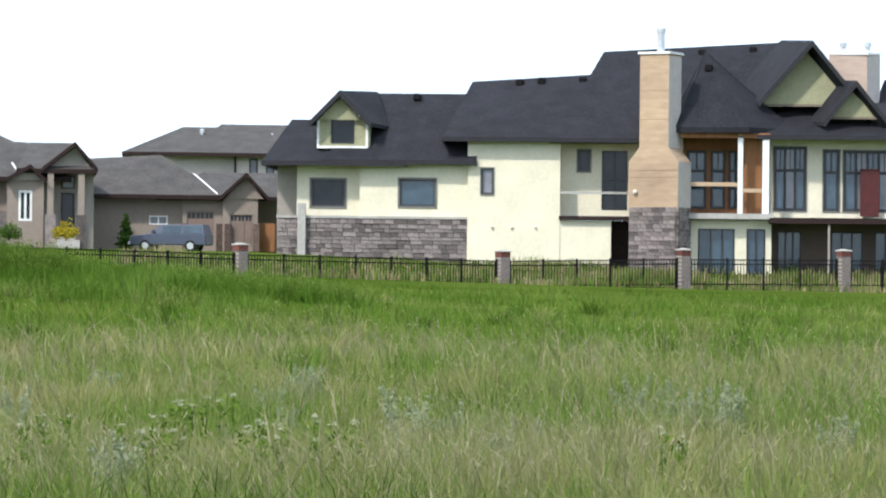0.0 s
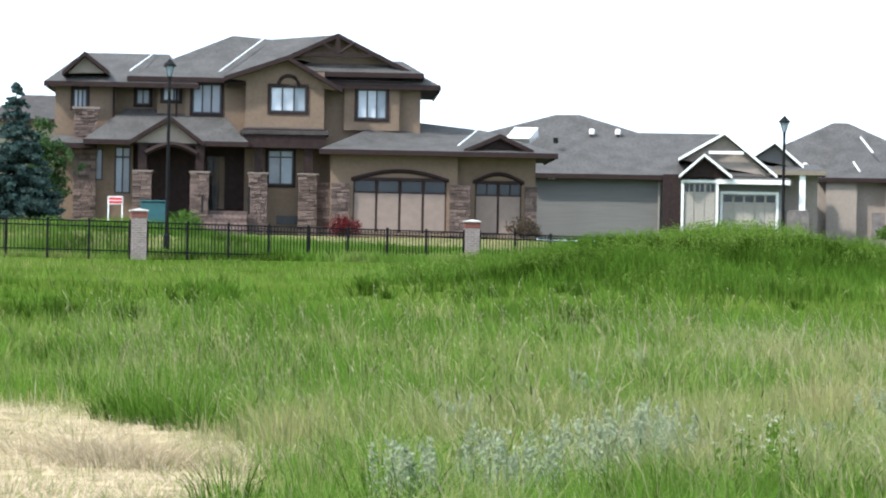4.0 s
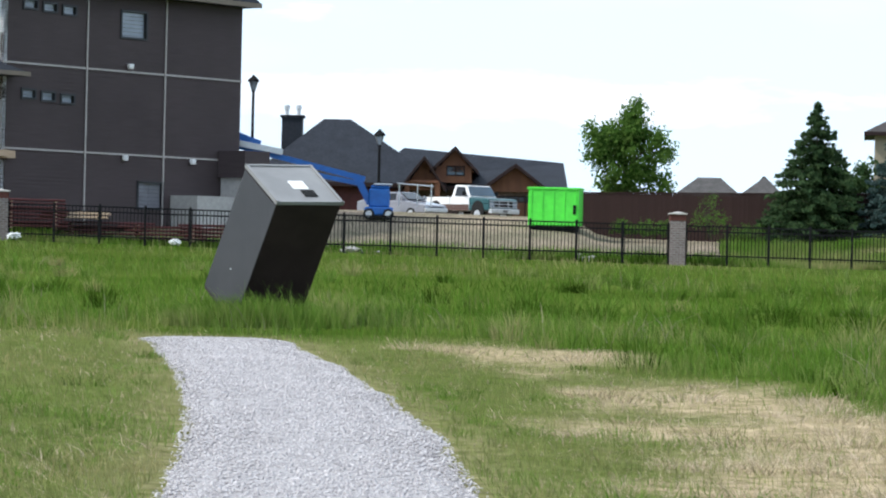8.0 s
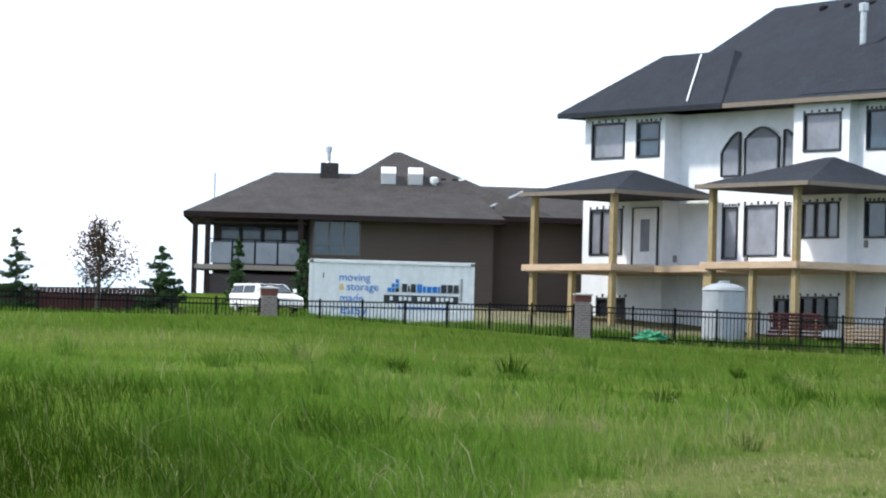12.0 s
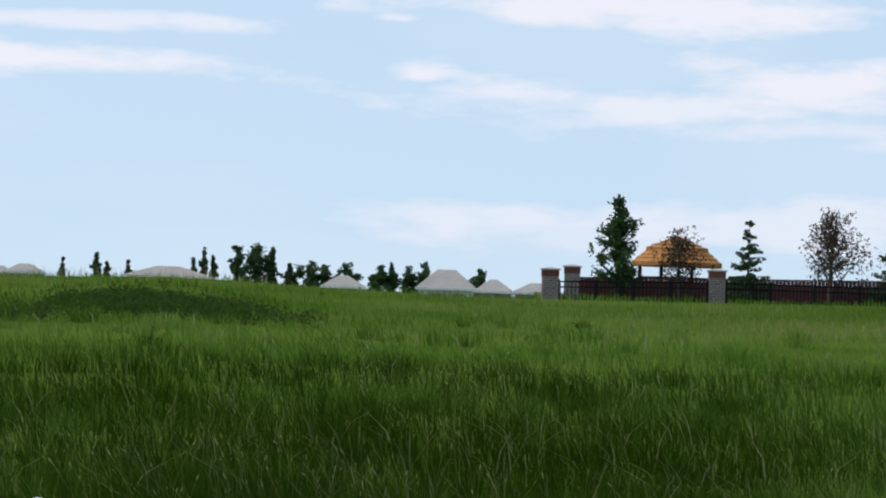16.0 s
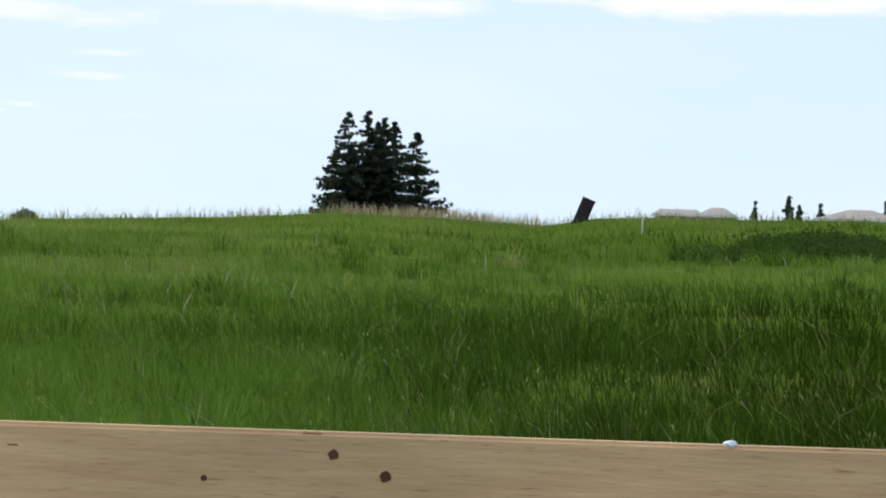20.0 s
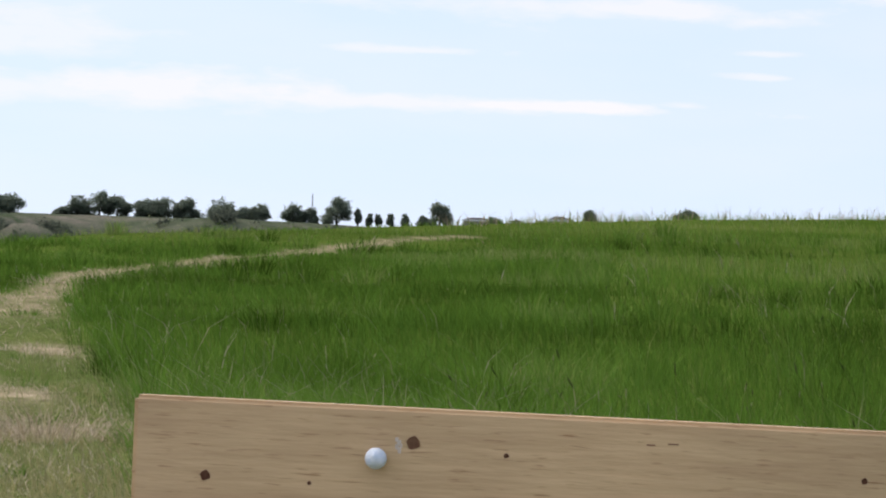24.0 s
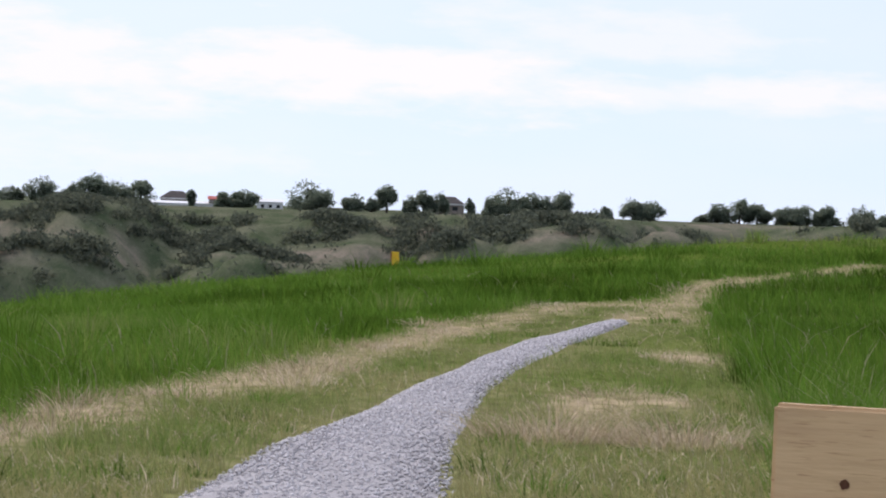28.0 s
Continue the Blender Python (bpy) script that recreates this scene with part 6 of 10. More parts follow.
    roof([(-1.1, 9.5, ze), (12, 9.5, ze), (12, 20.6, ze), (-1.1, 20.6, ze), (2.2, 12.5, 15.4), (2.2, 17.3, 15.4), (-1.1, 9.5, ze - 0.2), (12, 9.5, ze - 0.2), (12, 20.6, ze - 0.2), (-1.1, 20.6, ze - 0.2)],
         [(0, 1, 4), (1, 2, 5, 4), (2, 3, 5), (3, 0, 4, 5), (0, 6, 7, 1), (1, 7, 8, 2), (2, 8, 9, 3), (3, 9, 6, 0), (6, 9, 8, 7)])
    for bmx in (box(e0 - 0.06, e0 - 0.004, f0, 20.6, ze - 0.22, ze - 0.02), box(e0 - 0.06, e1, f0 - 0.06, f0 - 0.004, ze - 0.22, ze - 0.02)):
        add("gutter", bmx, "fascia_tan", main)
    # clipped gable over the dark wall
    gb = roof([(-0.4, -0.55, 13.0), (11.25, -0.55, 13.0), (8.75, -0.55, 14.95), (1.95, -0.55, 14.95), (-0.4, 3.0, 13.0), (11.25, 3.0, 13.0), (8.75, 3.5, 14.95), (1.95, 3.5, 14.95)],
              [(0, 1, 2, 3), (4, 7, 6, 5), (0, 3, 7, 4), (1, 5, 6, 2), (2, 6, 7, 3), (0, 4, 5, 1)], "tan", "gable_wall")
    for a, b in (((-0.6, -0.62, 12.95), (1.9, -0.62, 15.05)), ((1.9, -0.62, 15.05), (8.8, -0.62, 15.05)), ((8.8, -0.62, 15.05), (11.45, -0.62, 12.95))):
        add("rake_board", tube([a, b], [0.13, 0.13], 4), "fascia_tan", gb)
    roof([(-0.85, -0.7, 12.9), (1.85, -0.7, 15.15), (1.85, 5, 15.15), (-0.85, 5, 12.9), (8.85, -0.7, 15.15), (8.85, 5, 15.15), (11.65, -0.7, 12.9), (11.65, 5, 12.9)], [(0, 1, 2, 3), (1, 4, 5, 2), (4, 6, 7, 5)], name="gable_roof")
    roof([(9.8, -0.77, 12.77), (14.38, -0.77, 12.77), (14.38, 6, 12.77), (9.8, 6, 12.77), (10.2, 1.0, 14.62), (13.3, 1.0, 14.6)], [(0, 1, 5, 4), (1, 2, 5), (2, 3, 4, 5), (3, 0, 4), (0, 3, 2, 1)], name="rear_roof")
    for i in range(5):
        add("roof_vent", bevelled(box(5.2, 5.6, 4.0 + i * 1.55, 4.35 + i * 1.55, 17.15, 17.45), 0.08), "iron", main)
    add("roof_vent", bevelled(box(9.4, 9.8, 2.0, 2.4, 15.8, 16.2), 0.08), "iron", main)
    add("flue_pipe", tube([(2.0, 4.3, 14.9), (1.85, 4.1, 15.15), (1.85, 4.1, 16.6)], [0.14, 0.14, 0.14], 10), "metal", main)
    add("flue_cap", lathe([(0.2, 0), (0.2, 0.3), (0.1, 0.34)], 10, (1.85, 4.1, 16.5)), "metal", main)
    add("flashing", tube([(-0.95, 11.9, 12.95), (2.0, 14.48, 15.3)], [0.04, 0.04], 4), "white", main)
    add("flashing", tube([(0.6, 0.5, 13.7), (1.6, 1.3, 15.1)], [0.07, 0.07], 4), "white", main)

    # decks on posts under two porch roofs, joined along the middle
    deck = add("deck", box(-4.9, 0.6, 11.8, 17.6, 5.55, 5.85), "lumber", None, "raised deck frame of new lumber on posts")
    add("deck_floor", box(-2.6, 0.6, 5.3, 11.8, 5.55, 5.85), "lumber", deck)
    add("deck_floor", box(-5.4, 0.6, -0.2, 5.3, 5.55, 5.85), "lumber", deck)
    for b in (box(-5.05, -4.9, 11.7, 17.8, 5.6, 5.87), box(-4.9, -2.6, 11.66, 11.79, 5.6, 5.87), box(-2.75, -2.6, 5.3, 11.8, 5.6, 5.87), box(-5.55, -5.4, -0.3, 5.4, 5.6, 5.87), box(-5.4, 0.1, -0.34, -0.21, 5.6, 5.87)):
        add("deck_beam", b, "lumber", deck)
    for x, y in ((-4.8, 17.3), (-4.8, 14.6), (-4.8, 11.9), (-2.6, 8.4), (-5.3, 5.0), (-5.3, 2.5), (-5.3, 0.0), (-2.4, 0.0)):
        add("deck_post", box(x, x + 0.25, y, y + 0.25, 2.6, 5.55), "post_wood", deck)
    for (a, b, out, ya, zc) in ((11.5, 17.9, -5.06, 14.7, 10.05), (-1.0, 5.6, -5.65, 2.2, 10.2)):
        pr = roof([(out, a, 8.95), (0.5, a, 8.95), (0.5, b, 8.95), (out, b, 8.95), (-1.6, ya - 0.3, zc), (-1.6, ya + 0.3, zc), (out, a, 8.8), (0.5, a, 8.8), (0.5, b, 8.8), (out, b, 8.8)],
                  [(0, 1, 4), (1, 2, 5, 4), (2, 3, 5), (3, 0, 4, 5), (0, 6, 7, 1), (1, 7, 8, 2), (2, 8, 9, 3), (3, 9, 6, 0), (6, 9, 8, 7)], name="porch_roof")
        add("porch_fascia", box(out - 0.08, out - 0.004, a - 0.05, b + 0.05, 8.8, 8.97), "fascia_tan", pr)
        add("porch_fascia", box(out, 0.5, a - 0.08, a - 0.004, 8.8, 8.97), "fascia_tan", pr)
    for x, y in ((-4.8, 17.3), (-4.8, 11.9), (-5.3, 5.0), (-5.3, 0.0)):
        add("porch_post", box(x, x + 0.25, y, y + 0.25, 5.85, 8.85), "post_wood", deck)
    for y, z in ((12.8, 6.1), (8.2, 6.0), (1.0, 6.6)):
        add("meter_box", bevelled(box(-0.62, -0.5, y, y + 0.2, z, z + 0.3), 0.03), "frame_grey")


dark_house()


def brown_bungalow():
    h = House("house", 46.5, 150, 3.0, "brown-sided bungalow with a covered glass-railed deck")
    w = (-1.2, 0.9, 6.15, 7.75)
    h.wall(-1.35, 6.8, 0.0, 3.0, 8.0, "siding_brown", [w], 9)
    h.window(*w[:2], 0.0, *w[2:], frame="frame_grey", cols=3, rows=1, glass="glass_blue", bars=[(0, 1, 0.24, 0.27)])
    h.wall(6.8, 13.0, 1.5, 3.0, 8.1, "siding_brown", [], 8)
    gl = [(-5.3 + i * 0.95, -4.4 + i * 0.95, 5.75, 7.35) for i in range(4)]
    h.wall(-5.6, -1.35, 2.6, 3.0, 7.9, "siding_dark", gl, 6)
    for q in gl:
        h.window(*q[:2], 2.6, *q[2:], glass="glass_blue")
    h.wall(-5.8, -1.4, -0.8, 3.0, 5.2, "siding_dark", [], 3.2)
    h.hip(-6.9, 7.3, -1.0, 11, 7.95, -3.0, 5.0, 5, 9.75, "shingle_brown", zr2=9.85)
    h.hip(-2.0, 9.5, 0.5, 13, 8.1, 2.3, 2.6, 6, 10.8, "shingle_brown")
    h.hip(3.0, 14.0, 0.4, 12, 8.1, 6.0, 13.0, 6, 9.4, "shingle_brown")
    h.line("flashing", (8.0, 4.2, 9.05), (6.3, 0.6, 8.2), 0.06, "white", lift=0.14)
    for x in (1.75, 2.95):
        sk = h.add("skylight", solid([(x * 1.02, 2.9, 7.02), (x * 1.02 + 0.66, 2.9, 7.02), (x * 1.02 + 0.66, 3.7, 7.35), (x * 1.02, 3.7, 7.35), (x * 1.02, 3.1, 6.4), (x * 1.02 + 0.66, 3.1, 6.4), (x * 1.02 + 0.66, 3.9, 7.0), (x * 1.02, 3.9, 7.0)],
                                     [(0, 1, 2, 3), (4, 7, 6, 5), (0, 4, 5, 1), (1, 5, 6, 2), (2, 6, 7, 3), (3, 7, 4, 0)]), "white")
    ch = h.box("chimney", -0.95, -0.15, 4.2, 5.2, 9.3, 10.25, "shingle_brown")
    h.pipe(-0.6, 4.6, 10.2, 11.0, 0.1)
    h.pipe(4.1, 3.2, 9.2, 9.75, 0.13, "white")
    for x in (4.5, 5.0, 5.3):
        h.vent(x, 3.8, 9.55, 0.26, "iron" if x < 5.2 else "white")
    h.pipe(-5.6, 3.0, 8.2, 9.65, 0.04, cap=False)
    dk = h.box("deck_slab", -6.4, -1.4, -1.0, 2.6, 5.4, 5.62, "greige")
    for x in (-5.85, -6.4, -1.75):
        h.box("deck_column", x - 0.12, x + 0.12, -0.9, -0.65, 3.0, 7.8, "trim_dark", dk)
    for i in range(4):
        h.box("glass_panel", -5.7 + i, -4.78 + i, -0.95, -0.92, 5.68, 6.6, "glass_grey", dk)
        h.box("rail_post", -4.78 + i, -4.7 + i, -0.97, -0.9, 5.62, 6.75, "iron", dk)
    h.box("hand_rail", -5.75, -1.7, -0.97, -0.9, 6.7, 6.76, "iron", dk)
    h.line("deck_beam", (-6.4, -0.8, 7.45), (-1.5, -0.8, 7.5), 0.07, "trim_dark", dk)
    for i in range(6):
        h.box("side_baluster", -6.5, -6.44, -0.8 + i * 0.5, -0.75 + i * 0.5, 5.6, 6.7, "iron", dk)


brown_bungalow()


def log_house():
    h = House("house", 27.8, 200, 4.2, "timber-and-stone house with slate-grey roofs and cedar gables")
    h.wall(-16.5, -9.0, 0.3, 4.2, 6.6, "maroon", [(-11.0, -10.0, 4.9, 5.8)], 8)
    h.window(-11.0, -10.0, 0.3, 4.9, 5.8, frame="white", cols=2, glass="glass_grey")
    h.wall(-9.0, -4.0, 0.8, 4.2, 6.4, "stone_brown", [], 8)
    h.wall(-4.0, 0.4, -0.2, 4.2, 6.4, "stone_brown", [(-3.4, -1.0, 4.3, 5.9)], 8)
    h.garage(-3.4, -1.0, -0.2, 4.3, 5.9, "timber", 3, "glass", "trim_dark")
    h.hip(-18.5, -6.5, -0.8, 12, 6.5, -13.8, -12.2, 5, 10.2, "shingle_navy")
    h.hip(-12.0, 0.7, -0.4, 12, 6.4, -9.0, 0.4, 5, 8.6, "shingle_navy", zr2=7.9)
    h.gable(-9.3, -6.5, -1.8, 5, 6.2, -7.8, 8.15, "shingle_navy", "timber", rake="trim_dark", set_back=0.9)
    h.gable(-7.5, -4.6, -1.0, 5, 7.3, -6.0, 8.75, "shingle_navy", "timber", rake="trim_dark", set_back=0.5)
    h.wall(-7.1, -5.0, -0.6, 6.6, 7.6, "timber", [(-6.5, -5.4, 7.0, 7.6)], 2, name="dormer_wall")
    h.window(-6.5, -5.4, -0.6, 7.0, 7.6, frame="trim_dark", cols=2, glass="glass_blue")
    h.gable(-4.6, -0.3, -1.2, 5, 6.2, -2.4, 7.8, "shingle_navy", "timber", rake="trim_dark", set_back=0.6)
    for x in (-8.8, -7.0):
        h.box("timber_post", x - 0.15, x + 0.15, -1.6, -1.3, 4.2, 6.6, "timber")
    h.line("timber_brace", (-8.7, -1.5, 6.6), (-6.9, -1.5, 6.6), 0.12, "timber")
    ch = h.box("chimney", -16.3, -15.1, 4.0, 5.2, 8.3, 10.25, "shingle_navy")
    h.box("chimney_cap", -16.4, -15.0, 3.9, 5.3, 10.25, 10.4, "shingle_navy", ch)
    h.pipe(-16.0, 4.6, 10.3, 11.0, 0.12)
    h.pipe(-15.3, 4.6, 10.3, 11.0, 0.12)
    k = House("house", 22.5, 210, 4.0, "olive two-storey house with a grey-brown roof")
    k.wall(0.1, 7.0, 0.0, 4.0, 10.6, "tan", [(5.0, 6.0, 8.6, 9.6)], 8)
    k.window(5.0, 6.0, 0.0, 8.6, 9.6, glass="glass_grey")
    k.hip(-0.5, 7.6, -0.7, 9, 10.55, 2.4, 6.0, 4, 12.0, "shingle_brown")
    for az, d, x0, x1, za, ze in ((22.5, 330, -19.2, -12.6, 10.9, 9.1), (22.5, 340, -13.0, -8.8, 11.4, 9.6)):
        f = House("house", az, d, 4.5, "far pale house with a low grey roof")
        f.wall(x0 + 0.5, x1 - 0.5, 0.5, 4.5, ze, "grey_wall", [], 8)
        f.hip(x0, x1, 0, 9, ze, x0 + 2.4, x1 - 2.0, 4, za, "shingle_grey")


log_house()

# ---- iron fence between brick pillars ----
PILLARS = ((-9.6, 66), (-6.74, 67), (-4.06, 66), (-1.01, 60), (3.42, 67), (8.8, 80), (14.28, 93), (19.9, 101), (25.74, 107), (32.3, 113), (37.15, 119), (42.37, 128), (47.67, 124), (52.44, 127), (55.25, 121))


def fence_r(az):
    return float(np.interp(az, *CREST_R)) + 1.0


def brick_bond(m, w, h):
    """Give a material brick courses of real size, as colour and relief."""
    n, k = m.node_tree.nodes, m.node_tree.links
    p = n["Principled BSDF"]
    b = n.new("ShaderNodeTexBrick")
    co = n.new("ShaderNodeTexCoord")
    mp = n.new("ShaderNodeMapping")
    mp.inputs["Rotation"].default_value = (radians(90), 0, 0)
    k.new(co.outputs["Object"], mp.inputs["Vector"])
    k.new(mp.outputs["Vector"], b.inputs["Vector"])
    b.inputs["Scale"].default_value = 1.0
    b.inputs["Brick Width"].default_value, b.inputs["Row Height"].default_value, b.inputs["Mortar Size"].default_value = w, h, 0.012
    src = p.inputs["Base Color"].links[0].from_socket
    k.new(src, b.inputs["Color1"])
    hs = n.new("ShaderNodeHueSaturation")
    hs.inputs["Value"].default_value = 0.7
    k.new(src, hs.inputs["Color"])
    k.new(hs.outputs["Color"], b.inputs["Color2"])
    b.inputs["Mortar"].default_value = (0.3, 0.28, 0.26, 1)
    k.new(b.outputs["Color"], p.inputs["Base Color"])


brick_bond(M["brick"], 0.24, 0.09)


def make_pillar(height, k):
    e = empty("fence_pillar", Matrix.Identity(4), "grey-rose brick fence pillar with a red brick band and a stone cap", "pillar", "pillars along the fence")
    w, b, c = 0.36 * k, 0.38 * k, 0.44 * k
    part("shaft", box(-w, w, -w, w, -0.3, height - 0.34), "brick", e)
    part("brick_band", bevelled(box(-b, b, -b, b, height - 0.34, height - 0.1), 0.012), "brick_red", e)
    part("cap", solid([(-c, -c, height - 0.1), (c, -c, height - 0.1), (c, c, height - 0.1), (-c, c, height - 0.1), (-c, -c, height - 0.05), (c, -c, height - 0.05), (c, c, height - 0.05), (-c, c, height - 0.05), (0, 0, height + 0.02)],
                      [(0, 3, 2, 1), (0, 1, 5, 4), (1, 2, 6, 5), (2, 3, 7, 6), (3, 0, 4, 7), (4, 5, 8), (5, 6, 8), (6, 7, 8), (7, 4, 8)]), "cap", e)
    return e


def mesh_of(name, bm, material):
    me = bpy.data.meshes.new(name)
    bm.to_mesh(me)
    bm.free()
    me.materials.append(M[material])
    return me


PICKET = mesh_of("picket", box(-0.014, 0.014, -0.014, 0.014, 0.0, 1.0), "iron")
POST = mesh_of("post", bevelled(box(-0.045, 0.045, -0.045, 0.045, 0.0, 1.0), 0.012), "iron")


def build_fence():
    tops = {}
    for az, el in PILLARS:
        r = fence_r(az)
        z = gz(az, r)
        top = 1.6 + el / 6000 * r
        tops[az] = (at(az, r, top), z)
        ob = make_pillar(top - z, 0.68 if az < 5 else 0.82)
        ob.matrix_world = Matrix.Translation(at(az, r, z)) @ Matrix.Rotation(radians(az + (32 if az < 5 else 4)), 4, "Z")
    for az in (54.88,):
        ob = make_pillar(1.35, 0.82)
        r = fence_r(az) + 3.0
        ob.matrix_world = Matrix.Translation(at(az, r, gz(az, r))) @ Matrix.Rotation(radians(az), 4, "Z")
    for (a0, _), (a1, _) in zip(PILLARS, PILLARS[1:]):
        p, q = tops[a0][0] - Vector((0, 0, 0.52)), tops[a1][0] - Vector((0, 0, 0.52))
        d = q - p
        flat = Vector((d.x, d.y, 0))
        length = flat.length
        ang = math.atan2(d.y, d.x)
        m = Matrix.Translation((p.x, p.y, p.z)) @ Matrix.Rotation(ang, 4, "Z")
        fence = empty("iron_fence", m, "black wrought-iron fence panels between brick pillars", "fence", "fence panels round the park")
        rise = d.z / length
        inner = (0.32, length - 0.32)

        def rail(z):
            verts = []
            for x in inner:
                verts += [(x, -0.018, z + rise * x - 0.026), (x, 0.018, z + rise * x - 0.026), (x, 0.018, z + rise * x + 0.026), (x, -0.018, z + rise * x + 0.026)]
            part("rail", solid(verts, [(0, 1, 2, 3), (4, 7, 6, 5), (0, 4, 5, 1), (1, 5, 6, 2), (2, 6, 7, 3), (3, 7, 4, 0)]), "iron", fence)

        drop = 1.24
        for z in (0.0, -0.2, -drop + 0.12):
            rail(z)
        n_post = max(4, round(length / 1.75))
        for i in range(n_post + 1):
            x = inner[0] + (inner[1] - inner[0]) * i / n_post
            o = new("post", POST)
            o.parent = fence
            o.location, o.scale = (x, 0, -drop - 0.45 + rise * x), (1, 1, drop + 0.55)
        n = int((inner[1] - inner[0]) / 0.135)
        for i in range(n):
            x = inner[0] + (inner[1] - inner[0]) * (i + 0.5) / n
            o = new("picket", PICKET)
            o.parent = fence
            o.location, o.scale = (x, 0, -drop + rise * x), (1, 1, drop)


build_fence()


# ---- street lamps ----
def street_lamp(az, r, top, label="black street lamp with a lantern head"):
    z0 = gz(az, r)
    e = empty("street_lamp", spot(az, r), label, "street lamp", "street lamps")
    hgt = top - z0
    part("pole", lathe([(0.13, -0.1), (0.13, 0.6), (0.075, 0.75), (0.06, hgt - 0.75), (0.1, hgt - 0.7)], 10), "iron", e)
    part("glass_globe", lathe([(0.09, hgt - 0.7), (0.2, hgt - 0.32), (0.19, hgt - 0.28)], 8), "glass_sky", e, "pale lantern glass")
    part("hood", lathe([(0.27, hgt - 0.3), (0.24, hgt - 0.22), (0.1, hgt - 0.08), (0.03, hgt)], 10), "iron", e)
    for i in range(4):
        a = math.pi / 4 + i * math.pi / 2
        part("lantern_bar", tube([(0.1 * math.cos(a), 0.1 * math.sin(a), hgt - 0.7), (0.22 * math.cos(a), 0.22 * math.sin(a), hgt - 0.3)], [0.014, 0.014], 4), "iron", e)


street_lamp(9.05, 150, 8.75)
street_lamp(19.43, 135, 9.85)
street_lamp(30.8, 150, 7.65)
street_lamp(32.95, 150, 9.9)


# ---- leaning steel cabinet ----
def cabinet(name, m):
    a, b, c = Vector((1.15, 0.595, 0.03)), Vector((-0.566, 1.06, 0.66)), Vector((-0.52, 0.76, -1.56)) * 1.4
    e = empty(name, m, "dark steel cabinet that leans over in the grass", "cabinet")
    an, bn, cn = a.normalized(), b.normalized(), c.normalized()

    def slab(name, o, u, v, n, th, material, label="", bev=0.0):
        q = [o, o + u, o + u + v, o + v]
        bm = solid([*q, *[p + n * th for p in q]], [(0, 1, 2, 3), (4, 7, 6, 5), (0, 4, 5, 1), (1, 5, 6, 2), (2, 6, 7, 3), (3, 7, 4, 0)])
        if bev:
            bevelled(bm, bev)
        return part(name, bm, material, e, label)

    body = slab("body", Vector((0, 0, 0)), a, b, cn, c.length, "cab_dark", bev=0.015)
    slab("side_panel", Vector((0, 0, 0)) - an * 0.012 + cn * 0.03, b, c * 0.96, an, 0.008, "cab_side_lit", "steel side panel with sky light put into its grey")
    slab("lid", -cn * 0.05 - an * 0.03 - bn * 0.03, a * 1.045, b * 1.045, cn, 0.05, "cab_top", "pale grey lid with a raised rim", 0.012)
    for o, u, v in ((-an * 0.03 - bn * 0.03, a * 1.045, bn * 0.05), (-an * 0.03 - bn * 0.03 + b * 1.0, a * 1.045, bn * 0.05), (-an * 0.03 - bn * 0.03, an * 0.05, b * 1.045), (-an * 0.03 - bn * 0.03 + a * 1.0, an * 0.05, b * 1.045)):
        slab("lid_rim", o - cn * 0.075, u, v, cn, 0.03, "cab_top")
    slab("sticker", a * 0.42 + b * 0.36 - cn * 0.056, a * 0.24, b * 0.22, cn, 0.005, "white", "white paper label")
    slab("latch_slot", a * 0.5 + b * 0.14 - cn * 0.07, a * 0.2, b * 0.18, cn, 0.02, "black", "black latch recess", 0.006)
    slab("bolt", b * 0.5 + c * 0.68 - an * 0.02, bn * 0.03, cn * 0.03, an, 0.01, "metal")
    return e


M["cab_dark"] = mat("cabinet_dark", (0.02, 0.012, 0.014), (0.03, 0.019, 0.021), 0.5, 2, spec=0.25, stain=0.1)
# the side's paler grey stands in for sky light on that face
M["cab_side_lit"] = mat("cabinet_side_lit", (0.022, 0.02, 0.022), (0.032, 0.029, 0.032), 0.45, 1.5, spec=0.5, stain=0.15)
M["cab_top"] = mat("cabinet_lid", (0.25, 0.25, 0.25), (0.2, 0.2, 0.2), 0.5, 2, spec=0.4, stain=0.1)
cabinet("steel_cabinet", Matrix.Translation(at(32.51, 60, 2.64)) @ Matrix.Rotation(radians(32.5), 4, "Z"))
box_m = spot(66.42, 127) @ Matrix.Rotation(radians(22), 4, "Y")
small = empty("steel_cabinet", box_m, "small dark steel cabinet leaning over on the rise", "cabinet")
part("body", bevelled(box(-0.25, 0.25, -0.24, 0.24, -0.3, 0.92), 0.015), "cab_dark", small)
part("lid", bevelled(box(-0.27, 0.27, -0.26, 0.26, 0.922, 0.97), 0.01), "cab_dark", small)
part("door_panel", bevelled(box(-0.2, 0.23, -0.256, -0.242, -0.1, 0.86), 0.005), "cab_dark", small)


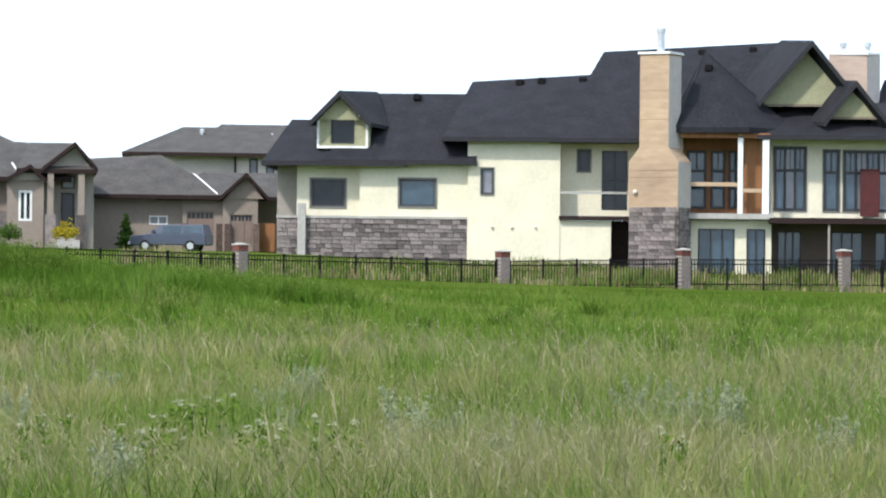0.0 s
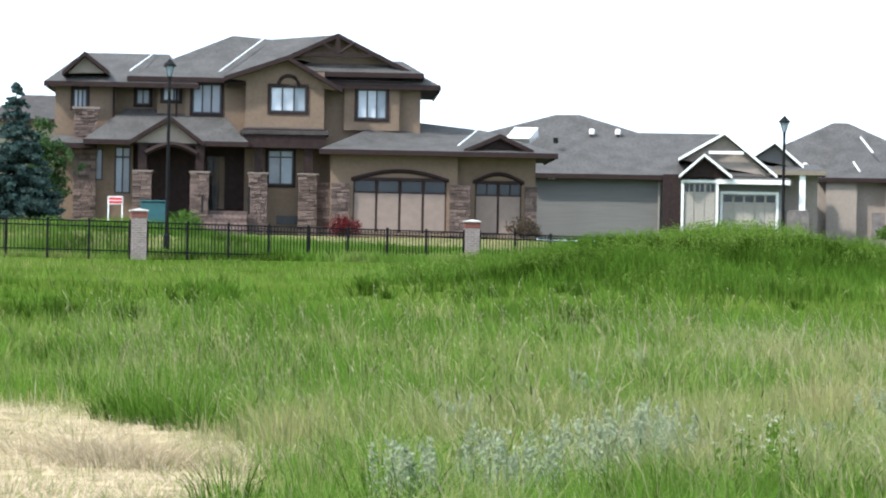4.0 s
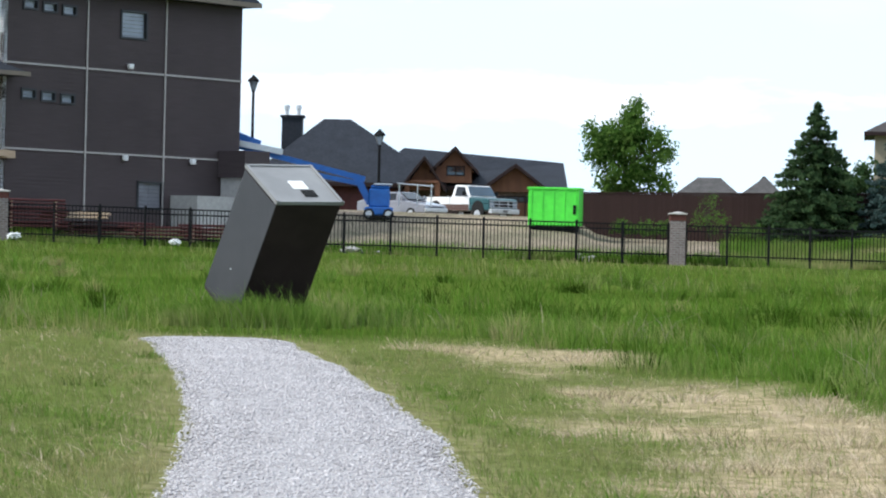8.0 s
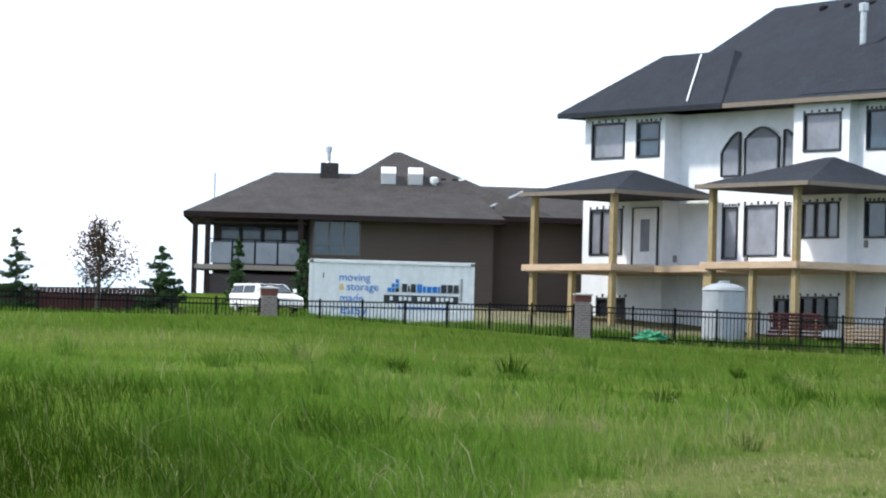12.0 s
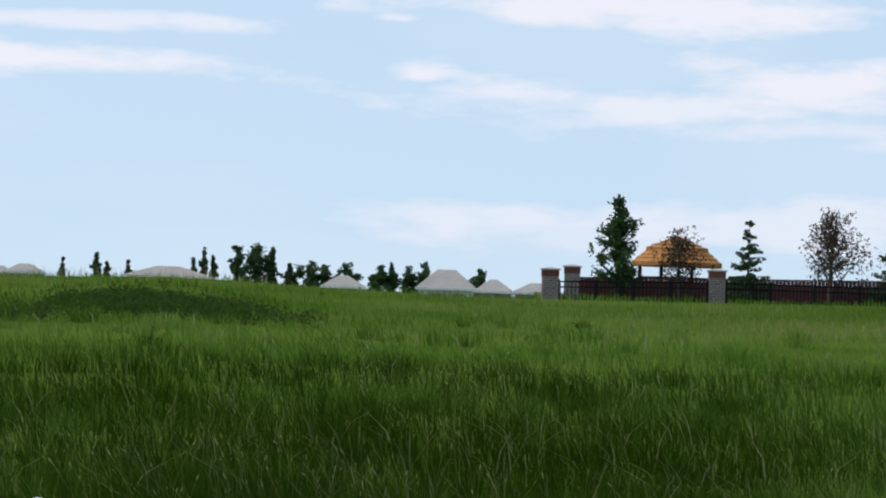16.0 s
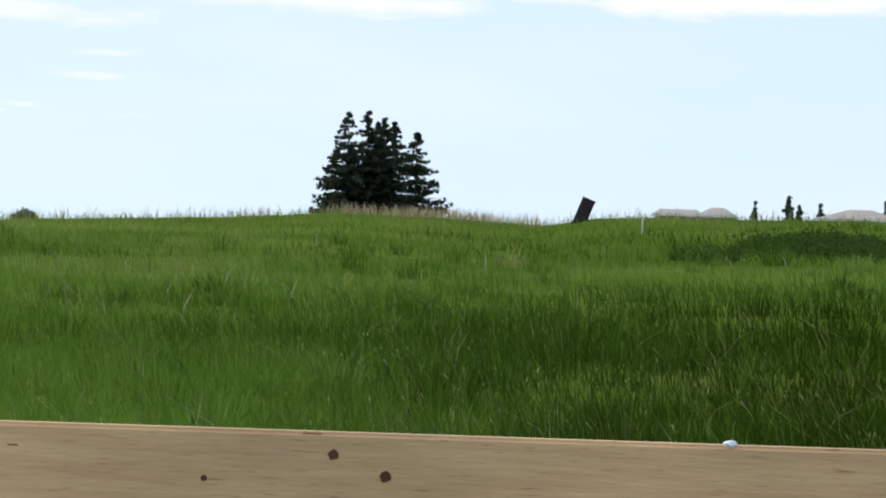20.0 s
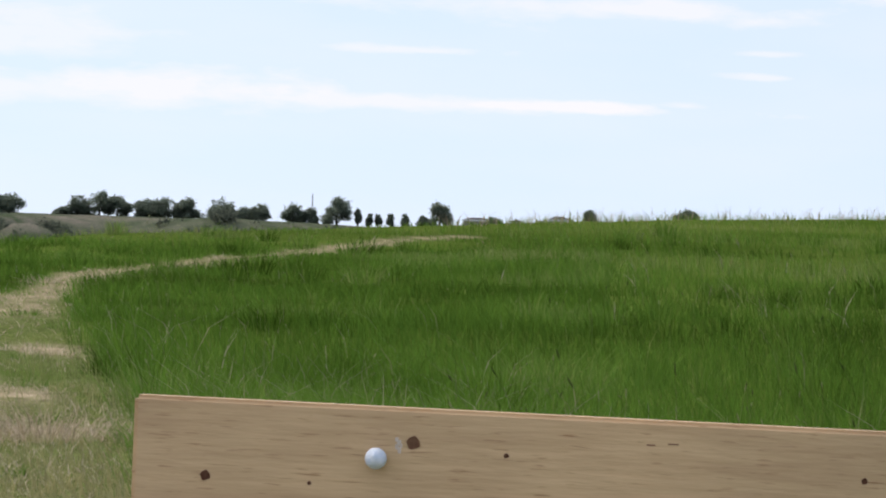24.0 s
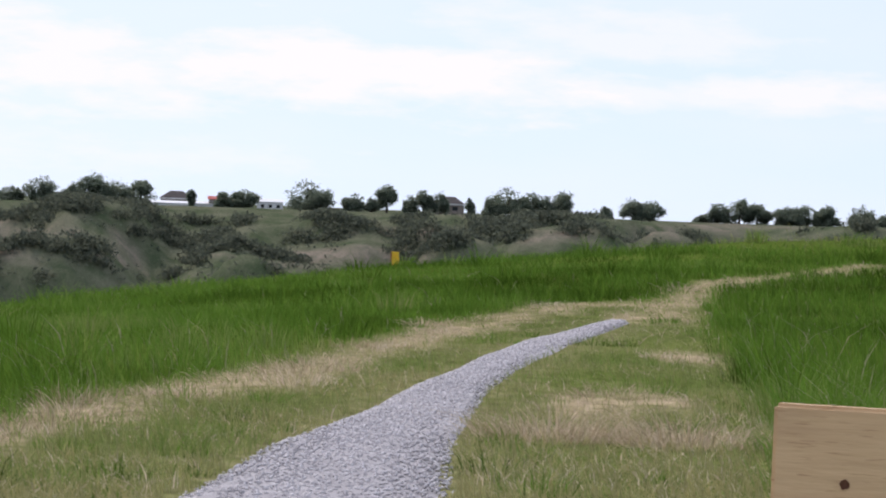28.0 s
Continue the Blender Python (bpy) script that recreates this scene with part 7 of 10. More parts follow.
# ---- wooden bench board near the camera ----
def plank_mat():
    m = mat("plank_pine", (0.64, 0.43, 0.235), (0.535, 0.345, 0.185), 0.6, 9, stretch=(0.35, 3, 3.2), detail=8, stain=0.18, bump=0.12, spec=0.3)
    n, k = m.node_tree.nodes, m.node_tree.links
    p = n["Principled BSDF"]
    base = p.inputs["Base Color"].links[0].from_socket
    co = n.new("ShaderNodeTexCoord")
    mp = n.new("ShaderNodeMapping")
    mp.inputs["Scale"].default_value = (4.5, 20, 62)
    no = n.new("ShaderNodeTexNoise")
    no.inputs["Scale"].default_value, no.inputs["Detail"].default_value = 3.0, 6.0
    k.new(co.outputs["Object"], mp.inputs["Vector"])
    k.new(mp.outputs["Vector"], no.inputs["Vector"])
    r = n.new("ShaderNodeValToRGB")
    e = r.color_ramp.elements
    e[0].position, e[1].position, e[0].color, e[1].color = 0.6, 0.72, (1, 1, 1, 1), (0.55, 0.43, 0.35, 1)
    k.new(no.outputs["Fac"], r.inputs["Fac"])
    mx = n.new("ShaderNodeMix")
    mx.data_type, mx.blend_type = "RGBA", "MULTIPLY"
    mx.inputs["Factor"].default_value = 1.0
    k.new(base, mx.inputs["A"])
    k.new(r.outputs["Color"], mx.inputs["B"])
    k.new(mx.outputs["Result"], p.inputs["Base Color"])
    return m


M["plank"] = plank_mat()
M["knot_pale"] = mat("wood_knot_pale", (0.36, 0.18, 0.1), (0.24, 0.11, 0.06), 0.6, 90)
M["knot"] = mat("wood_knot", (0.24, 0.1, 0.055), (0.15, 0.06, 0.035), 0.6, 90)
M["scuff"] = mat("pale_scuff", (0.68, 0.58, 0.5), (0.55, 0.44, 0.34), 0.7, 120)


def bench():
    az, d, top = 70.0, 6.5, 1.25
    m = Matrix.Translation(at(az, d, 0.0)) @ Matrix.Rotation(radians(az), 4, "Z")
    e = empty("bench", m, "weathered pine bench with a wide back board", "bench")
    bm = box(-1.735, 2.15, 0.0, 0.045, top - 0.31, top)
    bmesh.ops.bevel(bm, geom=bm.edges[:], offset=0.008, segments=3, affect="EDGES")
    board = part("back_board", bm, "plank", e, "knotty pine board with rounded edges")
    for x in (-1.3, 1.75):
        part("leg", bevelled(box(x, x + 0.09, 0.05, 0.14, -0.05, top - 0.06), 0.006), "plank", e)
        part("arm_block", bevelled(box(x, x + 0.09, 0.05, 0.55, 0.34, 0.42), 0.006), "plank", e)
        part("leg", bevelled(box(x, x + 0.09, 0.46, 0.55, -0.05, 0.36), 0.006), "plank", e)
    part("seat_board", bevelled(box(-1.7, 2.1, 0.16, 0.56, 0.42, 0.465), 0.008), "plank", e)

    def spot_on(a, el):
        t = math.tan(radians(az - a))
        return t * d, 1.6 + el / 6000 * d / math.cos(radians(az - a))

    for a, el, r in ((80.21, -379, 0.013), (83.7, -450, 0.010), (81.94, -457, 0.004), (70.43, -363, 0.010), (69.54, -399, 0.011), (72.6, -411, 0.006), (78.63, -395, 0.005)):
        x, z = spot_on(a, el)
        bm = bmesh.new()
        n = 14
        bm.faces.new([bm.verts.new((x + r * (1 + 0.15 * math.sin(3 * i)) * math.cos(6.2832 * i / n), -0.0015, z + r * (1 + 0.15 * math.cos(2 * i)) * math.sin(6.2832 * i / n))) for i in range(n)])
        bmesh.ops.solidify(bm, geom=bm.faces[:], thickness=0.002)
        part("knot", bm, "knot_pale" if a == 80.21 else "knot", board, "faint round knot" if a == 80.21 else "dark round knot")
    for a, el, w in ((75.82, -363, 0.01), (70.8, -328, 0.018), (76.2, -366, 0.008)):
        x, z = spot_on(a, el)
        part("split", box(x - w, x + w, -0.0012, 0.001, z, z + 0.0025), "knot", board)
    for a, el, w, hh in ((80.49, -374, 0.003, 0.004), (80.45, -380, 0.004, 0.006), (80.48, -387, 0.0035, 0.005), (80.44, -393, 0.003, 0.006), (80.41, -385, 0.002, 0.004)):
        x, z = spot_on(a, el)
        part("scuff", box(x - w, x + w, -0.0012, 0.001, z - hh, z + hh), "scuff", board, "pale scuff on the wood")
    return m, spot_on, d


bench_m, on_board, bench_d = bench()
M["golf"] = mat("golf_white", (0.82, 0.84, 0.87), (0.62, 0.7, 0.82), 0.35, 60, spec=0.5, bump=0.5, bump_scale=300)


def golf_ball():
    x, z = on_board(80.8, -408)
    bm = bmesh.new()
    bmesh.ops.create_icosphere(bm, subdivisions=4, radius=0.0214)
    for v in bm.verts:
        n = v.co.normalized()
        d = noise.voronoi(n * 7.0)[0][0]
        v.co -= n * 0.0008 * max(0, 1 - d * 2.4)
    for f in bm.faces:
        f.smooth = True
    ob = part("golf_ball", bm, "golf")
    ob.matrix_world = bench_m @ Matrix.Translation((x, -0.021, z))
    tagged(ob, "scuffed white golf ball wedged against the board", "golf ball")
    # a smear and a lump of dried clay on the board
    x2, z2 = on_board(63.73, -322)
    bm = bmesh.new()
    bmesh.ops.create_icosphere(bm, subdivisions=3, radius=0.011)
    for v in bm.verts:
        v.co = Vector((v.co.x * 1.3, v.co.y, v.co.z * 0.7)) * (1 + 0.2 * noise.noise(v.co * 150))
    ob = part("dried_lump", bm, "golf")
    ob.matrix_world = bench_m @ Matrix.Translation((x2, 0.012, z2 + 0.002))
    tagged(ob, "white dried lump on the top edge of the board", "lump")


golf_ball()


# ---- yellow marker and white stake in the field ----
def markers():
    r = 79
    e = empty("marker_post", spot(91.43, r), "yellow marker post at the edge of the field", "marker")
    z = 1.6 - 101 / 6000 * r - gz(91.43, r)
    part("post", box(-0.05, 0.05, -0.03, 0.03, -0.2, z + 0.05), "yellow", e)
    part("sign_plate", bevelled(box(-0.1, 0.1, -0.05, 0.0, z, z + 0.35), 0.01), "yellow", e)
    part("dark_band", box(-0.102, -0.066, -0.055, -0.052, z, z + 0.35), "wood", e)
    s = empty("stake", spot(65.35, 112), "white survey stake in the grass", "stake")
    part("stick", box(-0.02, 0.02, -0.02, 0.02, -0.1, 0.62), "white", s)


def utility_pole():
    e = empty("utility_pole", Matrix.Translation(at(82.08, 800, 1.6)) @ Matrix.Rotation(radians(82), 4, "Z"), "thin wooden utility pole on the far rim", "pole")
    part("mast", tube([(0, 0, -1), (0, 0, 7.0)], [0.13, 0.1], 6), "bark", e)
    part("insulator", lathe([(0.06, 0), (0.1, 0.15), (0.05, 0.3)], 6, (0, 0, 7.0)), "metal", e)


utility_pole()
M["yellow"] = mat("paint_yellow", (0.75, 0.45, 0.03), (0.65, 0.38, 0.02), 0.5, 6)
markers()

# ---- vehicles ----
def wheel(parent, x, y, r, w):
    bm = lathe([(r * 0.62, -w / 2), (r * 0.95, -w / 2), (r, -w * 0.3), (r, w * 0.3), (r * 0.95, w / 2), (r * 0.62, w / 2)], 18)
    bmesh.ops.rotate(bm, verts=bm.verts[:], matrix=Matrix.Rotation(radians(90), 3, "X"))
    bmesh.ops.translate(bm, verts=bm.verts[:], vec=(x, y, r))
    t = part("wheel", bm, "tyre", parent)
    bm = lathe([(r * 0.6, -w / 2 - 0.01), (r * 0.5, -w / 2 + 0.02), (r * 0.5, w / 2 - 0.02), (r * 0.6, w / 2 + 0.01)], 14)
    bmesh.ops.rotate(bm, verts=bm.verts[:], matrix=Matrix.Rotation(radians(90), 3, "X"))
    bmesh.ops.translate(bm, verts=bm.verts[:], vec=(x, y, r))
    part("rim", bm, "metal", t)


def prism(profile, y0, y1, taper=0.0, zt=None):
    """A side profile (x, z) drawn out across the width; above zt it leans in by taper."""
    def lean(z):
        return taper * max(0, z - zt) if zt is not None else 0
    a = [(x, y0 + lean(z), z) for x, z in profile]
    b = [(x, y1 - lean(z), z) for x, z in profile]
    n = len(profile)
    return solid(a + b, [tuple(range(n)), tuple(range(2 * n - 1, n - 1, -1))] + [(i, i + n, (i + 1) % n + n, (i + 1) % n) for i in range(n)])


def vehicle(name, m, label, category, length, width, body, cabin, paint, lower=None, wheels=(0.9, 3.9), r=0.36, glass="glass", roof_paint=None):
    e = empty(name, m, label, category)
    h = width / 2
    bm = prism(body, -h, h)
    bevelled(bm, 0.05)
    part("body", bm, paint, e)
    if lower:
        zl = min(z for _, z in body)
        part("lower_body", box(0.06, length - 0.06, -h - 0.012, h + 0.012, zl + 0.02, zl + 0.3), lower, e)
    zc = min(z for _, z in cabin)
    bm = prism(cabin, -h + 0.06, h - 0.06, 0.22, zc)
    bevelled(bm, 0.04)
    cab = part("cabin", bm, roof_paint or paint, e)
    cx0, cx1, zt = min(x for x, _ in cabin), max(x for x, _ in cabin), max(z for _, z in cabin)
    top = [x for x, z in cabin if z > zt - 0.1]
    for s in (-1, 1):
        y0 = s * (h - 0.06 - 0.22 * (zt - zc) * 0.5) + s * 0.02
        n = 2
        for i in range(n):
            xa = min(top) + (max(top) - min(top)) * i / n + 0.06
            xb = min(top) + (max(top) - min(top)) * (i + 1) / n - 0.06
            q = [(xa, s * (h - 0.045), zc + 0.05), (xb, s * (h - 0.045), zc + 0.05), (xb, s * (h - 0.045 - 0.22 * (zt - zc - 0.12)), zt - 0.1), (xa, s * (h - 0.045 - 0.22 * (zt - zc - 0.12)), zt - 0.1)]
            part("side_window", solid(q + [(x, y - s * 0.03, z) for x, y, z in q], [(0, 1, 2, 3), (4, 7, 6, 5), (0, 4, 5, 1), (1, 5, 6, 2), (2, 6, 7, 3), (3, 7, 4, 0)]), glass, cab)
    f0, f1 = (cx1, zc), (max(top), zt)
    q = [(f0[0] - 0.05, -h + 0.2, zc + 0.08), (f0[0] - 0.05, h - 0.2, zc + 0.08), (f1[0] + 0.06, h - 0.3, zt - 0.07), (f1[0] + 0.06, -h + 0.3, zt - 0.07)]
    part("windscreen", solid(q + [(x + 0.04, y, z + 0.03) for x, y, z in q], [(0, 1, 2, 3), (4, 7, 6, 5), (0, 4, 5, 1), (1, 5, 6, 2), (2, 6, 7, 3), (3, 7, 4, 0)]), glass, cab)
    zb = max(z for x, z in body if x > length * 0.9)
    part("front_bumper", bevelled(box(length - 0.03, length + 0.1, -h, h, 0.4, 0.6), 0.03), "metal", e)
    part("grille", box(length - 0.02, length + 0.02, -h * 0.62, h * 0.62, 0.66, zb - 0.12), "iron", e)
    for s in (-1, 1):
        part("headlight", bevelled(box(length - 0.02, length + 0.04, s * h * 0.8 - 0.14, s * h * 0.8 + 0.14, 0.68, zb - 0.14), 0.02), "glass_sky", e)
        part("mirror", bevelled(box(cx1 - 0.35, cx1 - 0.2, s * (h + 0.05) - 0.08, s * (h + 0.05) + 0.08, zc + 0.08, zc + 0.28), 0.03), roof_paint or paint, e)
        for x in wheels:
            wheel(e, x, s * (h - 0.1), r, 0.22)
    return e


def pickup(m):
    e = empty("pickup_truck", m, "white, brown and teal pickup truck parked on the gravel lot", "truck")
    h = 0.97
    for y in (-h, h - 0.08):
        part("bed_side", bevelled(box(0.0, 2.15, y, y + 0.08, 0.62, 1.3), 0.02), "white", e)
    part("bed_floor", box(0.0, 2.15, -h + 0.08, h - 0.08, 0.62, 0.7), "iron", e)
    part("tailgate", bevelled(box(-0.04, 0.04, -h + 0.08, h - 0.08, 0.66, 1.28), 0.02), "white", e)
    part("cab_body", bevelled(prism([(2.2, 0.6), (3.72, 0.6), (3.72, 1.28), (2.2, 1.3)], -h, h), 0.03), "white", e)
    cab = part("cab_top", bevelled(prism([(2.22, 1.3), (3.75, 1.28), (3.3, 1.9), (2.4, 1.93)], -h + 0.05, h - 0.05, 0.2, 1.3), 0.04), "white", e)
    part("hood", bevelled(prism([(3.72, 0.95), (5.3, 0.95), (5.3, 1.16), (5.15, 1.22), (3.72, 1.28)], -h, h), 0.04), "teal", e, "teal hood")
    part("fender", bevelled(prism([(3.72, 0.6), (5.3, 0.6), (5.3, 0.95), (3.72, 0.95)], -h, h), 0.03), "teal", e)
    for y0, y1 in ((-h - 0.015, -h - 0.003), (h + 0.003, h + 0.015)):
        part("side_stripe", box(0.02, 3.7, y0, y1, 0.6, 0.92), "truck_brown", e, "brown lower side")
    for s in (-1, 1):
        q = [(2.55, s * (h - 0.055), 1.36), (3.5, s * (h - 0.055), 1.34), (3.22, s * (h - 0.155), 1.82), (2.6, s * (h - 0.155), 1.84)]
        part("side_window", solid(q + [(x, y + s * 0.03, z) for x, y, z in q], [(0, 1, 2, 3), (4, 7, 6, 5), (0, 4, 5, 1), (1, 5, 6, 2), (2, 6, 7, 3), (3, 7, 4, 0)]), "glass", cab)
        part("headlight", bevelled(box(5.28, 5.36, s * 0.76 - 0.13, s * 0.76 + 0.13, 0.78, 1.05), 0.02), "glass_sky", e)
        part("mirror", bevelled(box(3.4, 3.52, s * (h + 0.12) - 0.1, s * (h + 0.12) + 0.1, 1.38, 1.6), 0.03), "iron", e)
        for x in (1.05, 4.45):
            part("wheel_arch", lathe([(0.5, -0.012), (0.5, 0.012)], 18, (0, 0, 0)), "tyre", e).matrix_local = Matrix.Translation((x, s * (h + 0.008), 0.62)) @ Matrix.Rotation(radians(90), 4, "X")
            wheel(e, x, s * (h - 0.08), 0.4, 0.24)
    q = [(3.68, -h + 0.14, 1.36), (3.68, h - 0.14, 1.36), (3.36, h - 0.22, 1.84), (3.36, -h + 0.22, 1.84)]
    part("windscreen", solid(q + [(x + 0.05, y, z + 0.02) for x, y, z in q], [(0, 1, 2, 3), (4, 7, 6, 5), (0, 4, 5, 1), (1, 5, 6, 2), (2, 6, 7, 3), (3, 7, 4, 0)]), "glass_blue", cab)
    part("grille", box(5.29, 5.34, -0.62, 0.62, 0.78, 1.08), "iron", e)
    for z in (0.76, 0.92, 1.08):
        part("grille_bar", box(5.33, 5.37, -0.92, 0.92, z, z + 0.035), "metal", e)
    for y in (-0.3, 0.3):
        part("grille_bar", box(5.33, 5.37, y - 0.02, y + 0.02, 0.78, 1.08), "metal", e)
    part("front_bumper", bevelled(box(5.3, 5.5, -h, h, 0.45, 0.7), 0.03), "bumper_white", e)
    part("number_plate", box(5.5, 5.51, -0.16, 0.16, 0.5, 0.64), "frame_grey", e)


M["truck_brown"] = mat("paint_brown", (0.1, 0.05, 0.035), (0.08, 0.04, 0.03), 0.4, 3, spec=0.5)
M["bumper_white"] = mat("bumper_chrome", (0.7, 0.71, 0.72), (0.6, 0.61, 0.62), 0.3, 3, metal=0.5)


def parked():
    # pickup, nose to the camera's right
    m = spot(29.24, 176, -50, 3.95 - gz(29.24, 176)) @ Matrix.Translation((-2.7, 0, 0))
    pickup(m)
    # silver car behind the lift
    vehicle("car", spot(30.42, 172, -40, 3.95 - gz(30.42, 172)) @ Matrix.Translation((-2.2, 0, 0)), "silver saloon car parked beside the lift", "car", 4.5, 1.75,
            [(0, 0.35), (4.5, 0.35), (4.5, 0.75), (3.4, 0.95), (0.4, 1.0), (0, 0.9)], [(0.6, 0.95), (3.3, 0.95), (2.6, 1.4), (1.2, 1.42)], "glass_grey", None, (0.85, 3.6), 0.31)
    # dark blue sport utility car, nose to the left
    vehicle("suv", spot(4.58, 180, 165, 3.1 - gz(4.58, 180)) @ Matrix.Scale(0.88, 4) @ Matrix.Translation((-2.35, 0, 0)), "dark blue estate car parked before a garage", "car", 4.7, 1.85,
            [(0, 0.4), (4.7, 0.4), (4.7, 0.9), (3.5, 1.08), (0, 1.08)], [(0.05, 1.05), (3.5, 1.05), (2.75, 1.62), (0.2, 1.64)], "navy", None, (0.95, 3.75), 0.35, "glass_blue")
    # white van
    vehicle("van", spot(47.72, 134, -66, 3.25 - gz(47.72, 134)) @ Matrix.Scale(0.8, 4) @ Matrix.Translation((-2.4, 0, 0)), "white van parked behind the fence", "van", 4.8, 1.9,
            [(0, 0.35), (4.8, 0.35), (4.8, 0.85), (3.9, 1.02), (0, 1.02)], [(0.05, 1.0), (3.9, 1.0), (3.0, 1.5), (0.15, 1.52)], "white", None, (0.95, 3.85), 0.3)


parked()


# ---- boom lift, skip bin, container, tank, building stuff ----
def boom_lift():
    m = spot(30.8, 148, 0, 3.6 - gz(30.8, 148))
    e = empty("boom_lift", m, "blue articulated boom lift with its boom lowered", "lift")
    part("chassis", bevelled(box(-0.6, 0.65, -0.8, 0.8, 0.2, 0.55), 0.05), "blue", e)
    part("turret", bevelled(box(-0.42, 0.5, -0.6, 0.6, 0.55, 1.35), 0.06), "blue", e)
    part("counterweight", bevelled(box(-0.35, 0.5, -0.55, 0.55, 1.35, 1.5), 0.06), "blue", e)
    part("engine_cover", bevelled(box(-0.2, 0.6, -0.6, 0.6, 1.5, 1.58), 0.03), "metal", e)
    for x in (-0.4, 0.45):
        for y in (-0.85, 0.85):
            wheel(e, x, y, 0.24, 0.22)

    def beam(name, a, b, w, h, material, parent=e):
        a, b = Vector(a), Vector(b)
        d = (b - a).normalized()
        up = Vector((0, 0, 1))
        s = d.cross(up).normalized() * w / 2
        u = s.cross(d).normalized() * h / 2
        q = [a - s - u, a + s - u, a + s + u, a - s + u, b - s - u, b + s - u, b + s + u, b - s + u]
        return part(name, solid(q, [(0, 1, 2, 3), (4, 7, 6, 5), (0, 4, 5, 1), (1, 5, 6, 2), (2, 6, 7, 3), (3, 7, 4, 0)]), material, parent)

    beam("riser", (-0.35, -0.2, 0.7), (-1.0, -0.2, 1.9), 0.35, 0.3, "blue")
    boom = beam("boom", (-0.6, -0.25, 1.75), (-6.3, -0.25, 3.1), 0.3, 0.24, "blue")
    beam("boom_section", (-4.2, -0.5, 2.85), (-6.2, -0.5, 3.2), 0.2, 0.26, "metal")
    beam("lower_arm", (-0.8, -0.4, 1.55), (-3.6, -0.4, 2.05), 0.2, 0.2, "blue")
    beam("jib", (-6.2, -0.25, 3.75), (-6.2, -0.25, 2.6), 0.26, 0.26, "blue")
    beam("jib_arm", (-6.4, -0.25, 3.6), (-5.2, -0.25, 3.15), 0.3, 0.34, "blue")
    beam("hose_tray", (-5.8, -0.5, 3.05), (-4.2, -0.5, 2.9), 0.12, 0.12, "white")
    for x in (0.9, 1.7, 2.3):
        part("basket_rail", tube([(x, -0.6, 0.6), (x, -0.6, 1.6)], [0.03, 0.03], 5), "metal", e)
    part("basket_rail", tube([(0.8, -0.6, 1.6), (2.4, -0.6, 1.5)], [0.03, 0.03], 5), "metal", e)


boom_lift()


def skip_bin():
    e = empty("skip_bin", spot(27.8, 147, -6, 3.55 - gz(27.8, 147)), "bright green steel skip bin", "bin")
    part("shell", bevelled(box(-1.1, 1.1, -0.9, 0.9, -0.05, 1.55), 0.03), "green", e)
    part("top_rim", bevelled(box(-1.15, 1.15, -0.95, 0.95, 1.5, 1.6), 0.02), "green", e)
    for i in range(5):
        part("rib", box(-1.0 + i * 0.48, -0.94 + i * 0.48, -0.93, -0.88, 0.2, 1.5), "green", e)
    part("skid", box(-1.0, 1.0, -0.6, 0.6, -0.25, 0.0), "iron", e)
    part("door_latch", bevelled(box(0.85, 0.98, -0.97, -0.9, 0.45, 0.85), 0.02), "iron", e)


skip_bin()


def words(body, size, material, parent, m, name="lettering"):
    cu = bpy.data.curves.new(name, "FONT")
    cu.body, cu.size, cu.extrude = body, size, 0.002
    tmp = bpy.data.objects.new(name, cu)
    scene.collection.objects.link(tmp)
    me = bpy.data.meshes.new_from_object(tmp.evaluated_get(bpy.context.evaluated_depsgraph_get()))
    bpy.data.objects.remove(tmp)
    me.materials.clear()
    me.materials.append(M[material])
    ob = new(name, me)
    ob.parent = parent
    ob.matrix_local = m
    return ob


